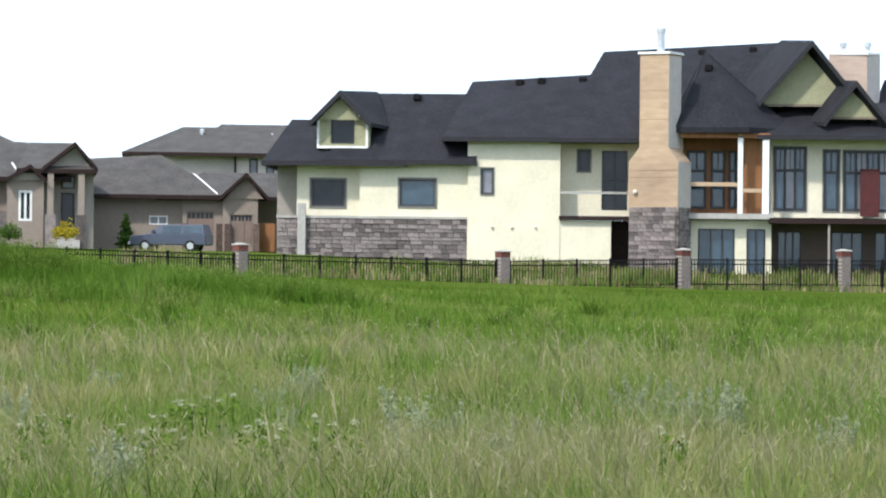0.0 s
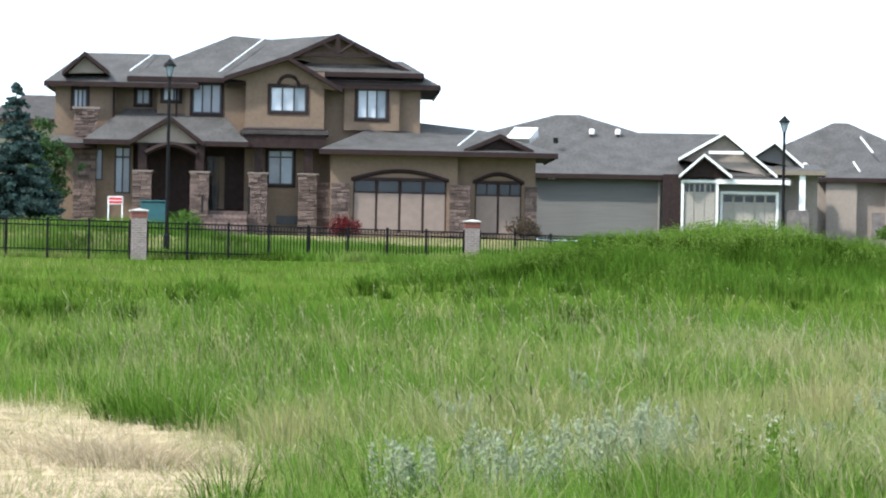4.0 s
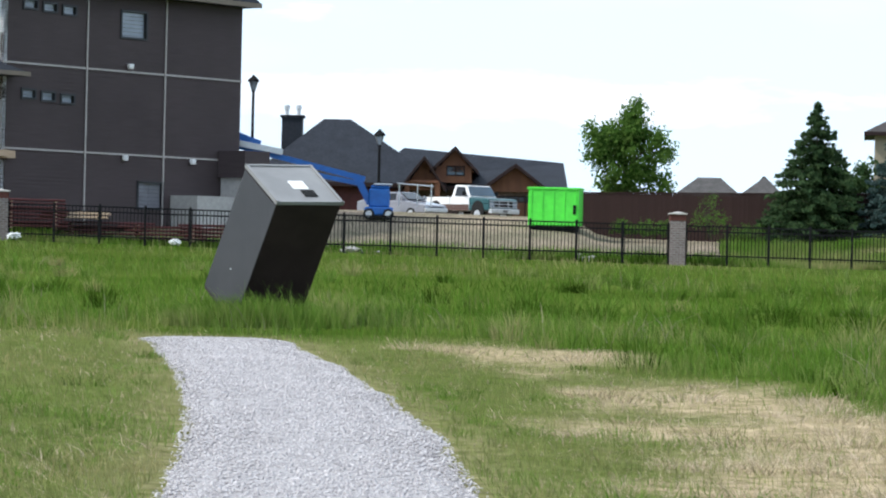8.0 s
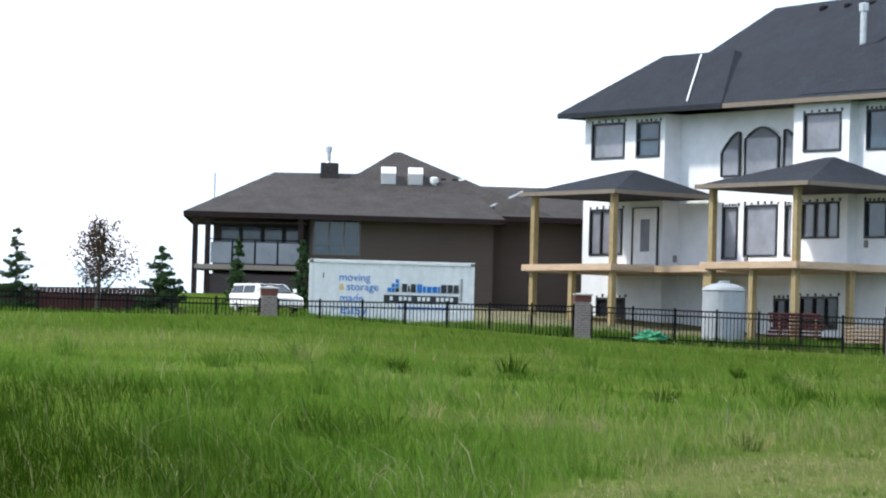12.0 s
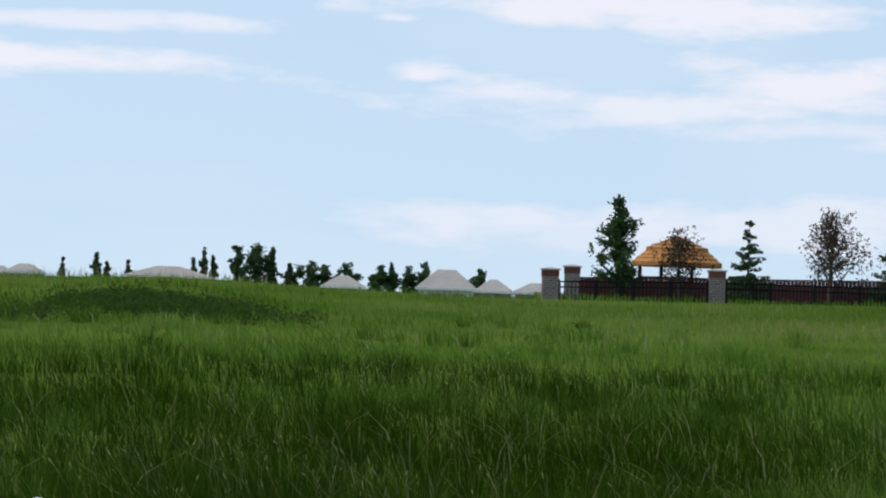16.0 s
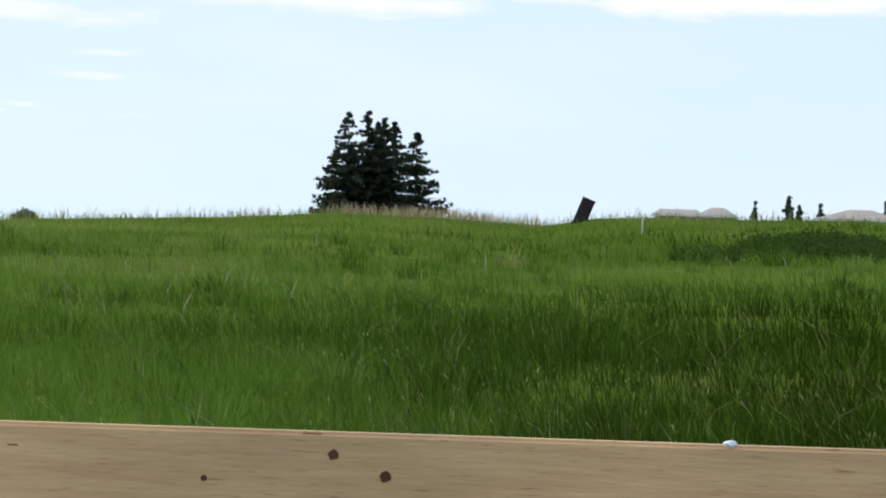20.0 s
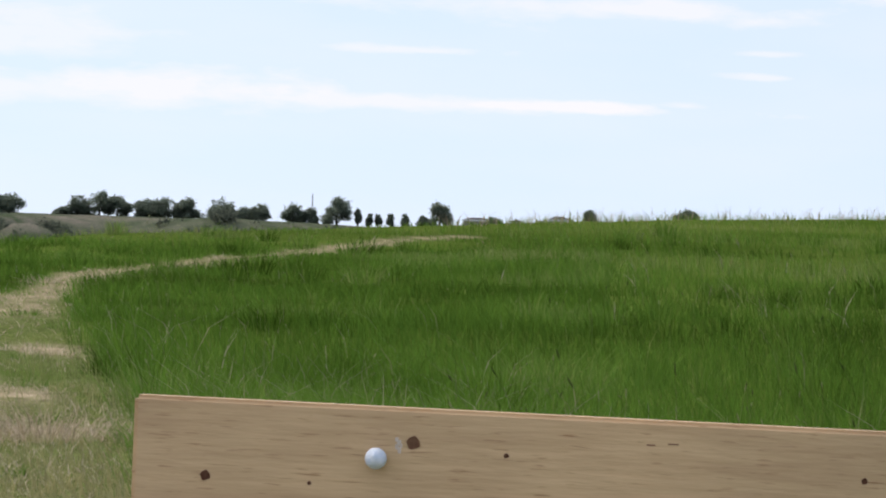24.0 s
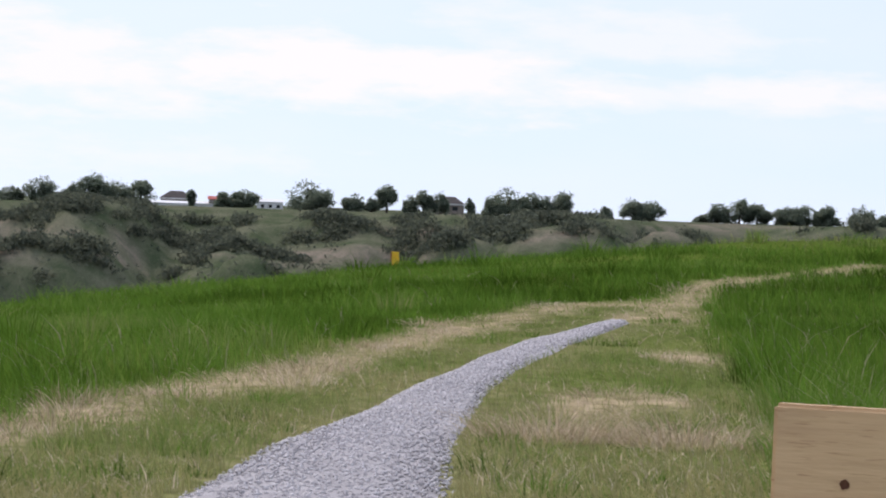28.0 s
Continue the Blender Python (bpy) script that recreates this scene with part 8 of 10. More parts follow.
def container():
    e = empty("shipping_container", spot(46.5, 131, 2, 0.0), "white steel storage container with blue and black lettering", "container")
    e.matrix_world = Matrix.Translation((0, 0, 2.95 - e.matrix_world.translation.z)) @ e.matrix_world
    x0, x1, hgt = -1.15, 5.25, 2.45
    pts = []
    n = 64
    for i in range(n + 1):
        x = x0 + 0.1 + (x1 - x0 - 0.2) * i / n
        pts.append((x, -0.035 if i % 4 in (1, 2) else 0.0))
    bm = bmesh.new()
    low = [bm.verts.new((x, y, 0.14)) for x, y in pts]
    top = [bm.verts.new((x, y, hgt - 0.12)) for x, y in pts]
    for i in range(n):
        bm.faces.new((low[i], low[i + 1], top[i + 1], top[i]))
    bl, br = bm.verts.new((x0 + 0.1, 2.3, 0.14)), bm.verts.new((x1 - 0.1, 2.3, 0.14))
    tl, tr = bm.verts.new((x0 + 0.1, 2.3, hgt - 0.12)), bm.verts.new((x1 - 0.1, 2.3, hgt - 0.12))
    bm.faces.new((low[0], top[0], tl, bl))
    bm.faces.new((low[-1], br, tr, top[-1]))
    bm.faces.new((bl, tl, tr, br))
    body = part("corrugated_wall", bm, "white", e)
    for z in (0.0, hgt - 0.12):
        part("side_rail", bevelled(box(x0, x1, -0.07, 0.05, z, z + 0.14), 0.01), "white", e)
    for x in (x0, x1 - 0.12):
        part("corner_post", bevelled(box(x, x + 0.12, -0.07, 0.06, 0.14, hgt - 0.12), 0.01), "white", e)
    part("top_panel", box(x0, x1, 0.05, 2.35, hgt - 0.05, hgt - 0.01), "white", e)
    for x in (x0, x1 - 0.16):
        for z in (0, hgt - 0.12):
            part("corner_casting", bevelled(box(x, x + 0.16, -0.09, 0.06, z, z + 0.12), 0.01), "frame_grey", e)
    up = Matrix.Rotation(radians(90), 4, "X")

    def put(text, x, z, size, colour):
        words(text, size, colour, e, Matrix.Translation((x, -0.045, z)) @ up)
    put("moving", 0.0, 1.66, 0.42, "sky_blue")
    put("storage", 0.3, 1.3, 0.42, "sky_blue")
    put("&", 0.02, 1.3, 0.34, "yellow")
    put("made", 0.05, 0.86, 0.42, "sky_blue")
    put("easy", 0.08, 0.38, 0.62, "sky_blue")
    # the maker's mark and the number below it, as plain shapes
    for i, (x, z, c) in enumerate(((1.9, 1.28, "sky_blue"), (2.05, 1.28, "sky_blue"), (2.05, 1.45, "sky_blue"), (2.2, 1.28, "frame_black"), (2.2, 1.45, "sky_blue"), (2.2, 1.62, "sky_blue"))):
        part("mark", box(x, x + 0.13, -0.05, -0.044, z, z + 0.15), c, e)
    x = 2.45
    for w, c in ((0.2, "frame_black"), (0.07, "frame_black"), (0.2, "frame_black"), (0.2, "sky_blue"), (0.12, "sky_blue"), (0.18, "sky_blue"), (0.18, "sky_blue"), (0.08, "sky_blue"), (0.22, "frame_black"), (0.2, "frame_black"), (0.2, "frame_black")):
        part("mark_bar", box(x, x + w, -0.05, -0.044, 1.28, 1.52 if w < 0.19 else 1.6), c, e)
        x += w + 0.035
    part("number_band", box(1.75, 4.65, -0.05, -0.044, 0.88, 1.16), "frame_black", e)
    for i in range(14):
        if i not in (1, 5, 9):
            part("number_bar", box(1.98 + i * 0.18, 2.1 + i * 0.18, -0.055, -0.051, 0.95, 1.1), "white", e)
    for i in range(12):
        part("number_bar", box(2.3 + i * 0.16, 2.42 + i * 0.16, -0.05, -0.044, 0.62, 0.72), "sky_blue", e)
    for i in range(8):
        part("number_bar", box(4.72, 4.8, -0.05, -0.044, 1.0 + i * 0.11, 1.07 + i * 0.11), "frame_grey", e)
    part("number_bar", box(-0.62, -0.57, -0.05, -0.044, 1.75, 1.95), "frame_grey", e)


M["sky_blue"] = mat("lettering_blue", (0.03, 0.21, 0.6), (0.025, 0.18, 0.52), 0.5, 5)
container()


def building_stuff():
    rng = random.Random(4)
    # water tank under the deck
    e = empty("water_tank", spot(40.0, 131, 0, 0.2), "round pale grey plastic water tank", "tank")
    part("tank", lathe([(0.8, 0), (0.82, 0.1), (0.82, 1.95), (0.86, 2.0), (0.8, 2.1), (0.5, 2.24), (0.1, 2.3)], 24), "tank_grey", e)
    part("lid", lathe([(0.22, 2.28), (0.22, 2.36), (0.05, 2.38)], 14), "tank_grey", e)
    # stacks of lumber
    for az, r, w, lay, mt, lift in ((38.75, 131, 2.0, 7, "maroon", 0.5), (36.6, 130, 2.4, 8, "maroon", 0.5), (35.4, 131, 3.6, 4, "maroon", 0.3), (34.4, 130, 3.2, 4, "maroon", 0.2), (37.6, 131, 1.6, 5, "lumber", 0.4), (33.6, 131, 2.4, 5, "maroon", 0.2), (35.9, 130.4, 2.6, 2, "lumber", 0.9)):
        e = empty("lumber_stack", spot(az, r, rng.uniform(-6, 6), lift), "stack of stained boards beside the building site", "lumber", "lumber stacks at the site")
        for k in range(lay):
            z = k * 0.14
            dx = rng.uniform(-0.15, 0.15)
            part("board_layer", bevelled(box(-w / 2 + dx, w / 2 + dx, -0.5, 0.5 + rng.uniform(-0.1, 0.1), z + 0.05, z + 0.135), 0.012), mt, e)
            for x in (-w * 0.35, w * 0.35):
                part("spacer", box(x - 0.04, x + 0.04, -0.48, 0.48, z, z + 0.05), "lumber", e)
    for az, r, w, c in ((36.9, 125.0, 0.35, "white"), (34.2, 124.8, 0.28, "white"), (31.2, 130, 0.9, "concrete"), (28.2, 131, 0.6, "concrete"), (27.3, 131, 0.8, "concrete"), (41.2, 127.5, 0.9, "green"), (41.3, 128.5, 0.8, "maroon")):
        label = {"concrete": "heap of broken pale concrete by the fence", "white": "crumpled white plastic wrap in the grass", "green": "crumpled green tarpaulin behind the fence", "maroon": "heap of reddish boards behind the fence"}[c]
        if c in ("white", "green"):
            bm = bmesh.new()
            vs = bmesh.ops.create_icosphere(bm, subdivisions=4, radius=0.2)["verts"]
            for v in vs:
                d = v.co.normalized()
                k = 1 + 0.7 * noise.noise(d * 2.6 + Vector((az, 0, 0))) + 0.3 * noise.noise(d * 7 + Vector((0, az, 0)))
                v.co = Vector((d.x * w * 0.62, d.y * 0.26, max(-0.1, d.z * min(0.2, w * 0.35)))) * k
            o = part("plastic_wrap" if c == "white" else "tarpaulin", bm, c if c == "white" else "tarp")
            o.matrix_world = spot(az, r, 0, 0.22)
            tagged(o, label, "debris")
            continue
        heap = empty("rubble_heap" if c == "concrete" else "board_heap", spot(az, r, 0, 0.04), label, "debris")
        for i in range(16):
            q = rng.uniform(0.05, 0.15) * (1 if c == "concrete" else 1.5)
            c0 = Vector((rng.gauss(0, w * 0.3), rng.gauss(0, 0.15), 0.02 + abs(rng.gauss(0, 0.09))))
            bm = bmesh.new()
            vs = bmesh.ops.create_icosphere(bm, subdivisions=1, radius=q)["verts"]
            for v in vs:
                v.co = Vector((v.co.x * 1.4, v.co.y, v.co.z * 0.7)) * (1 + 0.5 * noise.noise(v.co * 9 + Vector((az, i, 0)))) + c0
            part("chunk" if c == "concrete" else "board_end", bm, c, heap)
    e = empty("estate_sign", spot(20.3, 139, 0, 0.0), "white and red sale sign on two stakes", "sign")
    z = 4.44 - gz(20.3, 139)
    part("sign_board", box(-0.32, 0.32, -0.02, 0.02, z - 0.34, z), "white", e)
    for i in range(2):
        part("text_bar", box(-0.26, 0.26, -0.028, -0.022, z - 0.16 - i * 0.14, z - 0.06 - i * 0.14), "sign_red", e)
    for x in (-0.28, 0.28):
        part("stake", box(x - 0.03, x + 0.03, -0.02, 0.02, -0.2, z), "white", e)
    e = empty("utility_box", spot(19.65, 140, 0, 0.0), "green steel utility box in the lawn", "utility box")
    z = 4.25 - gz(19.65, 140)
    part("housing", bevelled(box(-0.55, 0.55, -0.4, 0.4, -0.2, z), 0.03), "teal", e)
    part("hood", bevelled(box(-0.6, 0.6, -0.45, 0.45, z, z + 0.06), 0.02), "teal", e)


M["sign_red"] = mat("sign_red", (0.62, 0.04, 0.05), (0.52, 0.03, 0.04), 0.6, 5)
M["tank_grey"] = mat("tank_plastic", (0.36, 0.38, 0.4), (0.31, 0.33, 0.35), 0.5, 2, stain=0.06)
building_stuff()


# ---- board fence and gazebo ----
def board_fence(name, az0, az1, r0, r1, top0, top1, label, material="board_fence", n=None):
    p, q = at(az0, r0), at(az1, r1)
    length = (q - p).length
    ang = math.atan2((q - p).y, (q - p).x)
    z = min(gz(az0, r0), gz(az1, r1))
    e = empty(name, Matrix.Translation((p.x, p.y, z)) @ Matrix.Rotation(ang, 4, "Z"), label, "fence")
    n = n or int(length / 0.18)
    w = length / n
    board = mesh_of("board", bevelled(box(0.006, w - 0.006, -0.012, 0.012, 0, 1), 0.004), material)
    for i in range(n):
        o = new("board", board)
        o.parent = e
        o.location = (i * w, 0, -0.1)
        o.scale = (1, 1, top0 + (top1 - top0) * i / n - z + 0.1)
    part("rail", box(0, length, 0.014, 0.06, 0.3, 0.4), material, e)
    part("backing", box(0, length, 0.064, 0.08, -0.1, min(top0, top1) - z - 0.02), material, e)
    part("cap_rail", solid([(0, -0.05, top0 - z), (length, -0.05, top1 - z), (length, 0.05, top1 - z), (0, 0.05, top0 - z), (0, -0.05, top0 - z + 0.05), (length, -0.05, top1 - z + 0.05), (length, 0.05, top1 - z + 0.05), (0, 0.05, top0 - z + 0.05)],
                           [(0, 3, 2, 1), (4, 5, 6, 7), (0, 1, 5, 4), (1, 2, 6, 5), (2, 3, 7, 6), (3, 0, 4, 7)]), material, e)


board_fence("board_fence", 27.6, 21.8, 152, 150, 5.05, 5.25, "long dark brown board fence behind the lots", n=150)
board_fence("board_fence", 55.0, 49.2, 131, 130, 3.85, 4.05, "low red-brown board fence round a garden", "maroon", n=90)


def gazebo():
    az, r = 52.5 + math.degrees(math.atan(1.45 / 133)), 133
    z0 = gz(az, r)
    e = empty("gazebo", spot(az, r), "cedar-shingled two-tier gazebo in a garden", "gazebo")
    b = 3.4 - z0

    def tier(name, z0_, z1_, r0, r1):
        n = 8
        q = [(r0 * math.cos(6.2832 * (i + 0.5) / n), r0 * math.sin(6.2832 * (i + 0.5) / n), z0_) for i in range(n)]
        u = [(r1 * math.cos(6.2832 * (i + 0.5) / n), r1 * math.sin(6.2832 * (i + 0.5) / n), z1_) for i in range(n)]
        lo = [(x, y, z - 0.1) for x, y, z in q]
        t = part(name, solid(q + u + lo, [(i, (i + 1) % n, (i + 1) % n + n, i + n) for i in range(n)] + [tuple(range(n, 2 * n))] + [(i + 2 * n, (i + 1) % n + 2 * n, (i + 1) % n, i) for i in range(n)] + [tuple(range(3 * n - 1, 2 * n - 1, -1))]), "cedar", e)
        rng = random.Random(3)
        for i in range(n):
            for k in range(4):
                f0, f1 = k / 4, (k + 1.15) / 4
                a, c = Vector(q[i]), Vector(q[(i + 1) % n])
                a1, c1 = Vector(u[i]), Vector(u[(i + 1) % n])
                m = 6
                for j in range(m):
                    p0, p1 = a.lerp(a1, f0).lerp(c.lerp(c1, f0), j / m), a.lerp(a1, f0).lerp(c.lerp(c1, f0), (j + 0.92) / m)
                    p2, p3 = a.lerp(a1, min(f1, 1)).lerp(c.lerp(c1, min(f1, 1)), (j + 0.92) / m), a.lerp(a1, min(f1, 1)).lerp(c.lerp(c1, min(f1, 1)), j / m)
                    up = Vector((0, 0, 0.05 + rng.uniform(0, 0.03)))
                    low = Vector((0, 0, 0.012))
                    if i in (3, 4, 5, 6, 7):
                        part("shingle", solid([p0 + low, p1 + low, p2 + low, p3 + low, p0 + up, p1 + up, p2 + low * 1.5, p3 + low * 1.5], [(0, 3, 2, 1), (4, 5, 6, 7), (0, 1, 5, 4), (1, 2, 6, 5), (2, 3, 7, 6), (3, 0, 4, 7)]), "cedar", t)

    tier("lower_roof", b + 1.15, b + 1.75, 1.9, 1.15)
    tier("upper_roof", b + 1.72, b + 2.2, 1.3, 0.12)
    for i in range(8):
        a = 6.2832 * (i + 0.5) / 8
        part("post", tube([(1.55 * math.cos(a), 1.55 * math.sin(a), -0.1), (1.55 * math.cos(a), 1.55 * math.sin(a), b + 1.2)], [0.07, 0.07], 6), "trim_dark", e)
        a2 = 6.2832 * (i + 1.5) / 8
        for z in (b + 0.15, b + 0.6):
            part("rail", tube([(1.55 * math.cos(a), 1.55 * math.sin(a), z), (1.55 * math.cos(a2), 1.55 * math.sin(a2), z)], [0.035, 0.035], 5), "trim_dark", e)
    part("floor", lathe([(1.7, -0.15), (1.7, b + 0.05)], 8), "trim_dark", e)


M["cedar"] = mat("cedar_shake", (0.42, 0.2, 0.06), (0.34, 0.15, 0.045), 0.85, 6, vary=0.2, bump=0.3)
gazebo()


# ---- roofs and houses of the far town ----
def far_house(az, dist, w, apex, eave, label, roof="shingle_grey", wall="grey_wall", ridge=0.3, detail=True):
    b = gz(az, dist) - 0.6
    h = House("house", az, dist, b, label)
    k = dist / 6000
    za, ze = 1.6 + apex * k, 1.6 + eave * k
    hw = w / 2 * k
    win = [(-hw * 0.5, -hw * 0.2, ze - 1.6, ze - 0.6), (hw * 0.2, hw * 0.55, ze - 1.6, ze - 0.6)] if detail else []
    h.wall(-hw * 0.92, hw * 0.92, 0.5, b, ze, wall, win, 8)
    for q in win:
        h.window(*q[:2], 0.5, *q[2:], glass="glass", fw=0.15)
    h.hip(-hw, hw, 0, 9, ze, -hw * ridge, hw * ridge, 4, za, roof, fascia="white")
    return h


M["roof_red"] = mat("roof_red", (0.42, 0.1, 0.08), (0.34, 0.08, 0.065), 0.7, 3, stain=0.1)
M["roof_pale"] = mat("roof_pale", (0.34, 0.31, 0.29), (0.28, 0.26, 0.24), 0.9, 3, stain=0.1)
for az, w, apex, eave, rg in ((64.75, 90, 92, 84, 0.7), (64.1, 70, 97, 84, 0.3), (61.7, 160, 101, 84, 0.25), (58.74, 80, 95, 76, 0.2), (57.0, 108, 111, 79, 0.3), (56.2, 70, 96, 76, 0.2), (55.45, 90, 92, 76, 0.3)):
    far_house(az, 330, w, apex, eave, "far pale house with a hipped roof behind the rise", "roof_pale", "white" if az == 57.0 else "grey_wall", rg)
for az, w, apex, eave in ((90.55, 58, 27, 14), (95.15, 60, 17, 4), (77.9, 42, 32, 26), (79.3, 50, 24, 20)):
    far_house(az, 815 if az > 80 else 640, w, apex, eave, "distant house on the valley rim", "shingle_brown", "greige" if az == 90.55 else "grey_wall", 0.35)

for az, w, top, foot, tone in ((95.36, 110, -2, -10, "white"), (93.57, 46, 8, -4, "white"), (94.3, 64, 9, -5, "red"), (94.69, 50, -1, -9, "white")):
    d, k = 806, 806 / 6000
    b = 1.6 + foot * k
    shed = empty("shed", Matrix.Translation(at(az, d, b - 1.5)) @ Matrix.Rotation(radians(az), 4, "Z"), "long low white trailer on the valley rim" if tone == "white" else "low shed with a red roof on the valley rim", "shed")
    hw, hh = w * k / 2, (top - foot) * k + 1.5
    part("wall", box(-hw, hw, 0, 4, 0, hh * 0.75 + 0.3), "white" if tone == "white" else "grey_wall", shed)
    part("roof", solid([(-hw - 0.3, -0.3, hh * 0.75 + 0.3), (hw + 0.3, -0.3, hh * 0.75 + 0.3), (hw + 0.3, 4.3, hh * 0.75 + 0.3), (-hw - 0.3, 4.3, hh * 0.75 + 0.3), (-hw - 0.3, 2, hh + 0.2), (hw + 0.3, 2, hh + 0.2)], [(0, 1, 5, 4), (2, 3, 4, 5), (0, 4, 3), (1, 2, 5), (0, 3, 2, 1)]), "white" if tone == "white" else "roof_red", shed)
    for i in range(3):
        part("window", box(-hw * 0.7 + hw * 0.6 * i, -hw * 0.45 + hw * 0.6 * i, -0.05, -0.005, hh * 0.4, hh * 0.62), "glass", shed)

# ---- trees ----

def leaf_mesh(name, centres, spread, per, size, material, parent, seed, flat=1.0, droop=0.0):
    """Small leaves or needle sprays scattered round many centres."""
    rng = np.random.default_rng(seed)
    c = np.repeat(np.asarray(centres, float), per, axis=0)
    n = len(c)
    sp = np.repeat(np.broadcast_to(np.asarray(spread, float), (len(centres),)), per)[:, None]
    p = c + rng.normal(0, 1, (n, 3)) * sp * np.array([1, 1, flat])
    u = rng.normal(0, 1, (n, 3))
    u[:, 2] -= droop
    u /= np.linalg.norm(u, axis=1)[:, None]
    v = np.cross(u, rng.normal(0, 1, (n, 3)))
    v /= np.linalg.norm(v, axis=1)[:, None] + 1e-9
    s = size * rng.uniform(0.6, 1.4, (n, 1))
    q = np.stack([p - u * s, p - v * s * 0.45, p + u * s, p + v * s * 0.45], 1).astype(np.float32)
    me = bpy.data.meshes.new(name)
    me.vertices.add(n * 4)
    me.vertices.foreach_set("co", q.ravel())
    me.loops.add(n * 4)
    me.loops.foreach_set("vertex_index", np.arange(n * 4))
    me.polygons.add(n)
    me.polygons.foreach_set("loop_start", np.arange(n) * 4)
    me.update(calc_edges=True)
    tint = me.attributes.new("tone", "FLOAT", "POINT")
    tint.data.foreach_set("value", np.full(n * 4, 0.5, np.float32))
    me.materials.append(M[material])
    ob = new(name, me)
    ob.parent = parent
    return ob


def broadleaf(az, r, top, width, seed, label, material="leaf", base=None, low=0.3, leaf=0.11, per=26, clumps=150, name="tree", slim=False, group=""):
    """Trunk, limbs, and a crown of leaf clumps with gaps."""
    z0 = gz(az, r) if base is None else base
    rng = random.Random(seed)
    e = empty(name, Matrix.Translation(at(az, r, z0)) @ Matrix.Rotation(radians(az), 4, "Z"), label, "tree", group)
    hgt = top - z0
    bm = bmesh.new()
    lean = rng.uniform(-0.04, 0.04)
    trunk = [(lean * hgt * t * t, 0, hgt * t * 0.86 - 0.2) for t in (0, 0.2, 0.4, 0.6, 0.8, 1.0)]
    r0 = 0.035 * hgt
    add_tube(bm, trunk, [r0, r0 * 0.85, r0 * 0.65, r0 * 0.45, r0 * 0.28, r0 * 0.08], 8)
    part("trunk", bm, "bark", e)
    centres = []
    n_limb = 11
    for i in range(n_limb):
        t = low + (0.92 - low) * (i + rng.random() * 0.6) / n_limb
        a = i * 2.4 + rng.uniform(-0.5, 0.5)
        reach = width / 2 * (math.sin(math.pi * min(1, (t - low * 0.6) / (1.05 - low * 0.6)) ** 0.8) * 0.9 + 0.15) * rng.uniform(0.7, 1.15)
        if slim:
            reach = width / 2 * (0.95 - 0.75 * t) * rng.uniform(0.6, 1.3)
        s = Vector((lean * hgt * t * t, 0, hgt * t * 0.86))
        d = Vector((math.cos(a), math.sin(a), 0.9 if slim else 0.55))
        end = s + Vector((d.x * reach, d.y * reach, d.z * reach * (1.3 if slim else 1)))
        mid = s.lerp(end, 0.5) + Vector((0, 0, 0.08 * reach))
        bm = bmesh.new()
        add_tube(bm, [s, mid, end], [r0 * 0.3, r0 * 0.2, r0 * 0.05], 5)
        part("limb", bm, "bark", e)
        for k in range(clumps // n_limb):
            u = rng.uniform(0.25, 1.08)
            j = width * (0.12 if slim else 0.085)
            c = s.lerp(end, u) + Vector((rng.gauss(0, j), rng.gauss(0, j), rng.gauss(0, j * 1.1)))
            centres.append(c)
    for k in range(clumps // 8):
        centres.append((rng.gauss(0, width * (0.045 if slim else 0.07)), rng.gauss(0, width * 0.06), hgt * rng.uniform(0.7, 0.99)))
    if slim:
        centres = [c for c in centres if c[2] < hgt]
    leaf_mesh("crown", centres, width * 0.05, per, leaf, material, e, seed)
    return e


def round_tree(az, r, top, width, seed, label, material, base, name, group):
    """A far tree: a short trunk under overlapping leafy lobes that reach nearly to the ground."""
    rng = random.Random(seed)
    e = empty(name, Matrix.Translation(at(az, r, base)) @ Matrix.Rotation(radians(az), 4, "Z"), label, "tree", group)
    hgt = top - base
    part("trunk", tube([(0, 0, -0.3), (0, 0, hgt * 0.4), (rng.uniform(-0.1, 0.1) * width, 0, hgt * 0.8)], [0.05 * hgt, 0.035 * hgt, 0.01 * hgt], 6), "bark", e)
    lobes = [(rng.uniform(-0.06, 0.06) * width, 0, hgt * 0.54, width * 0.4, hgt * 0.44)]
    for i in range(5 + int(width / hgt * 3)):
        u = rng.uniform(-1, 1)
        lobes.append((u * width * 0.36, rng.uniform(-0.25, 0.25) * width, hgt * rng.uniform(0.16, 0.8 - 0.24 * abs(u)), width * rng.uniform(0.15, 0.26), hgt * rng.uniform(0.15, 0.24)))
    cs = []
    for x, y, z, a, b in lobes:
        for k in range(int(30 + 110 * a / width)):
            v = Vector((rng.gauss(0, 1), rng.gauss(0, 1), rng.gauss(0, 1))).normalized() * rng.uniform(0.5, 1.0)
            cs.append((x + v.x * a, y + v.y * a, min(hgt * 0.98, max(0.2, z + v.z * b))))
    leaf_mesh("crown", cs, 0.035 * min(width, hgt) + 0.1, 12, max(0.24, 0.034 * hgt), material, e, seed, 0.8)
    return e


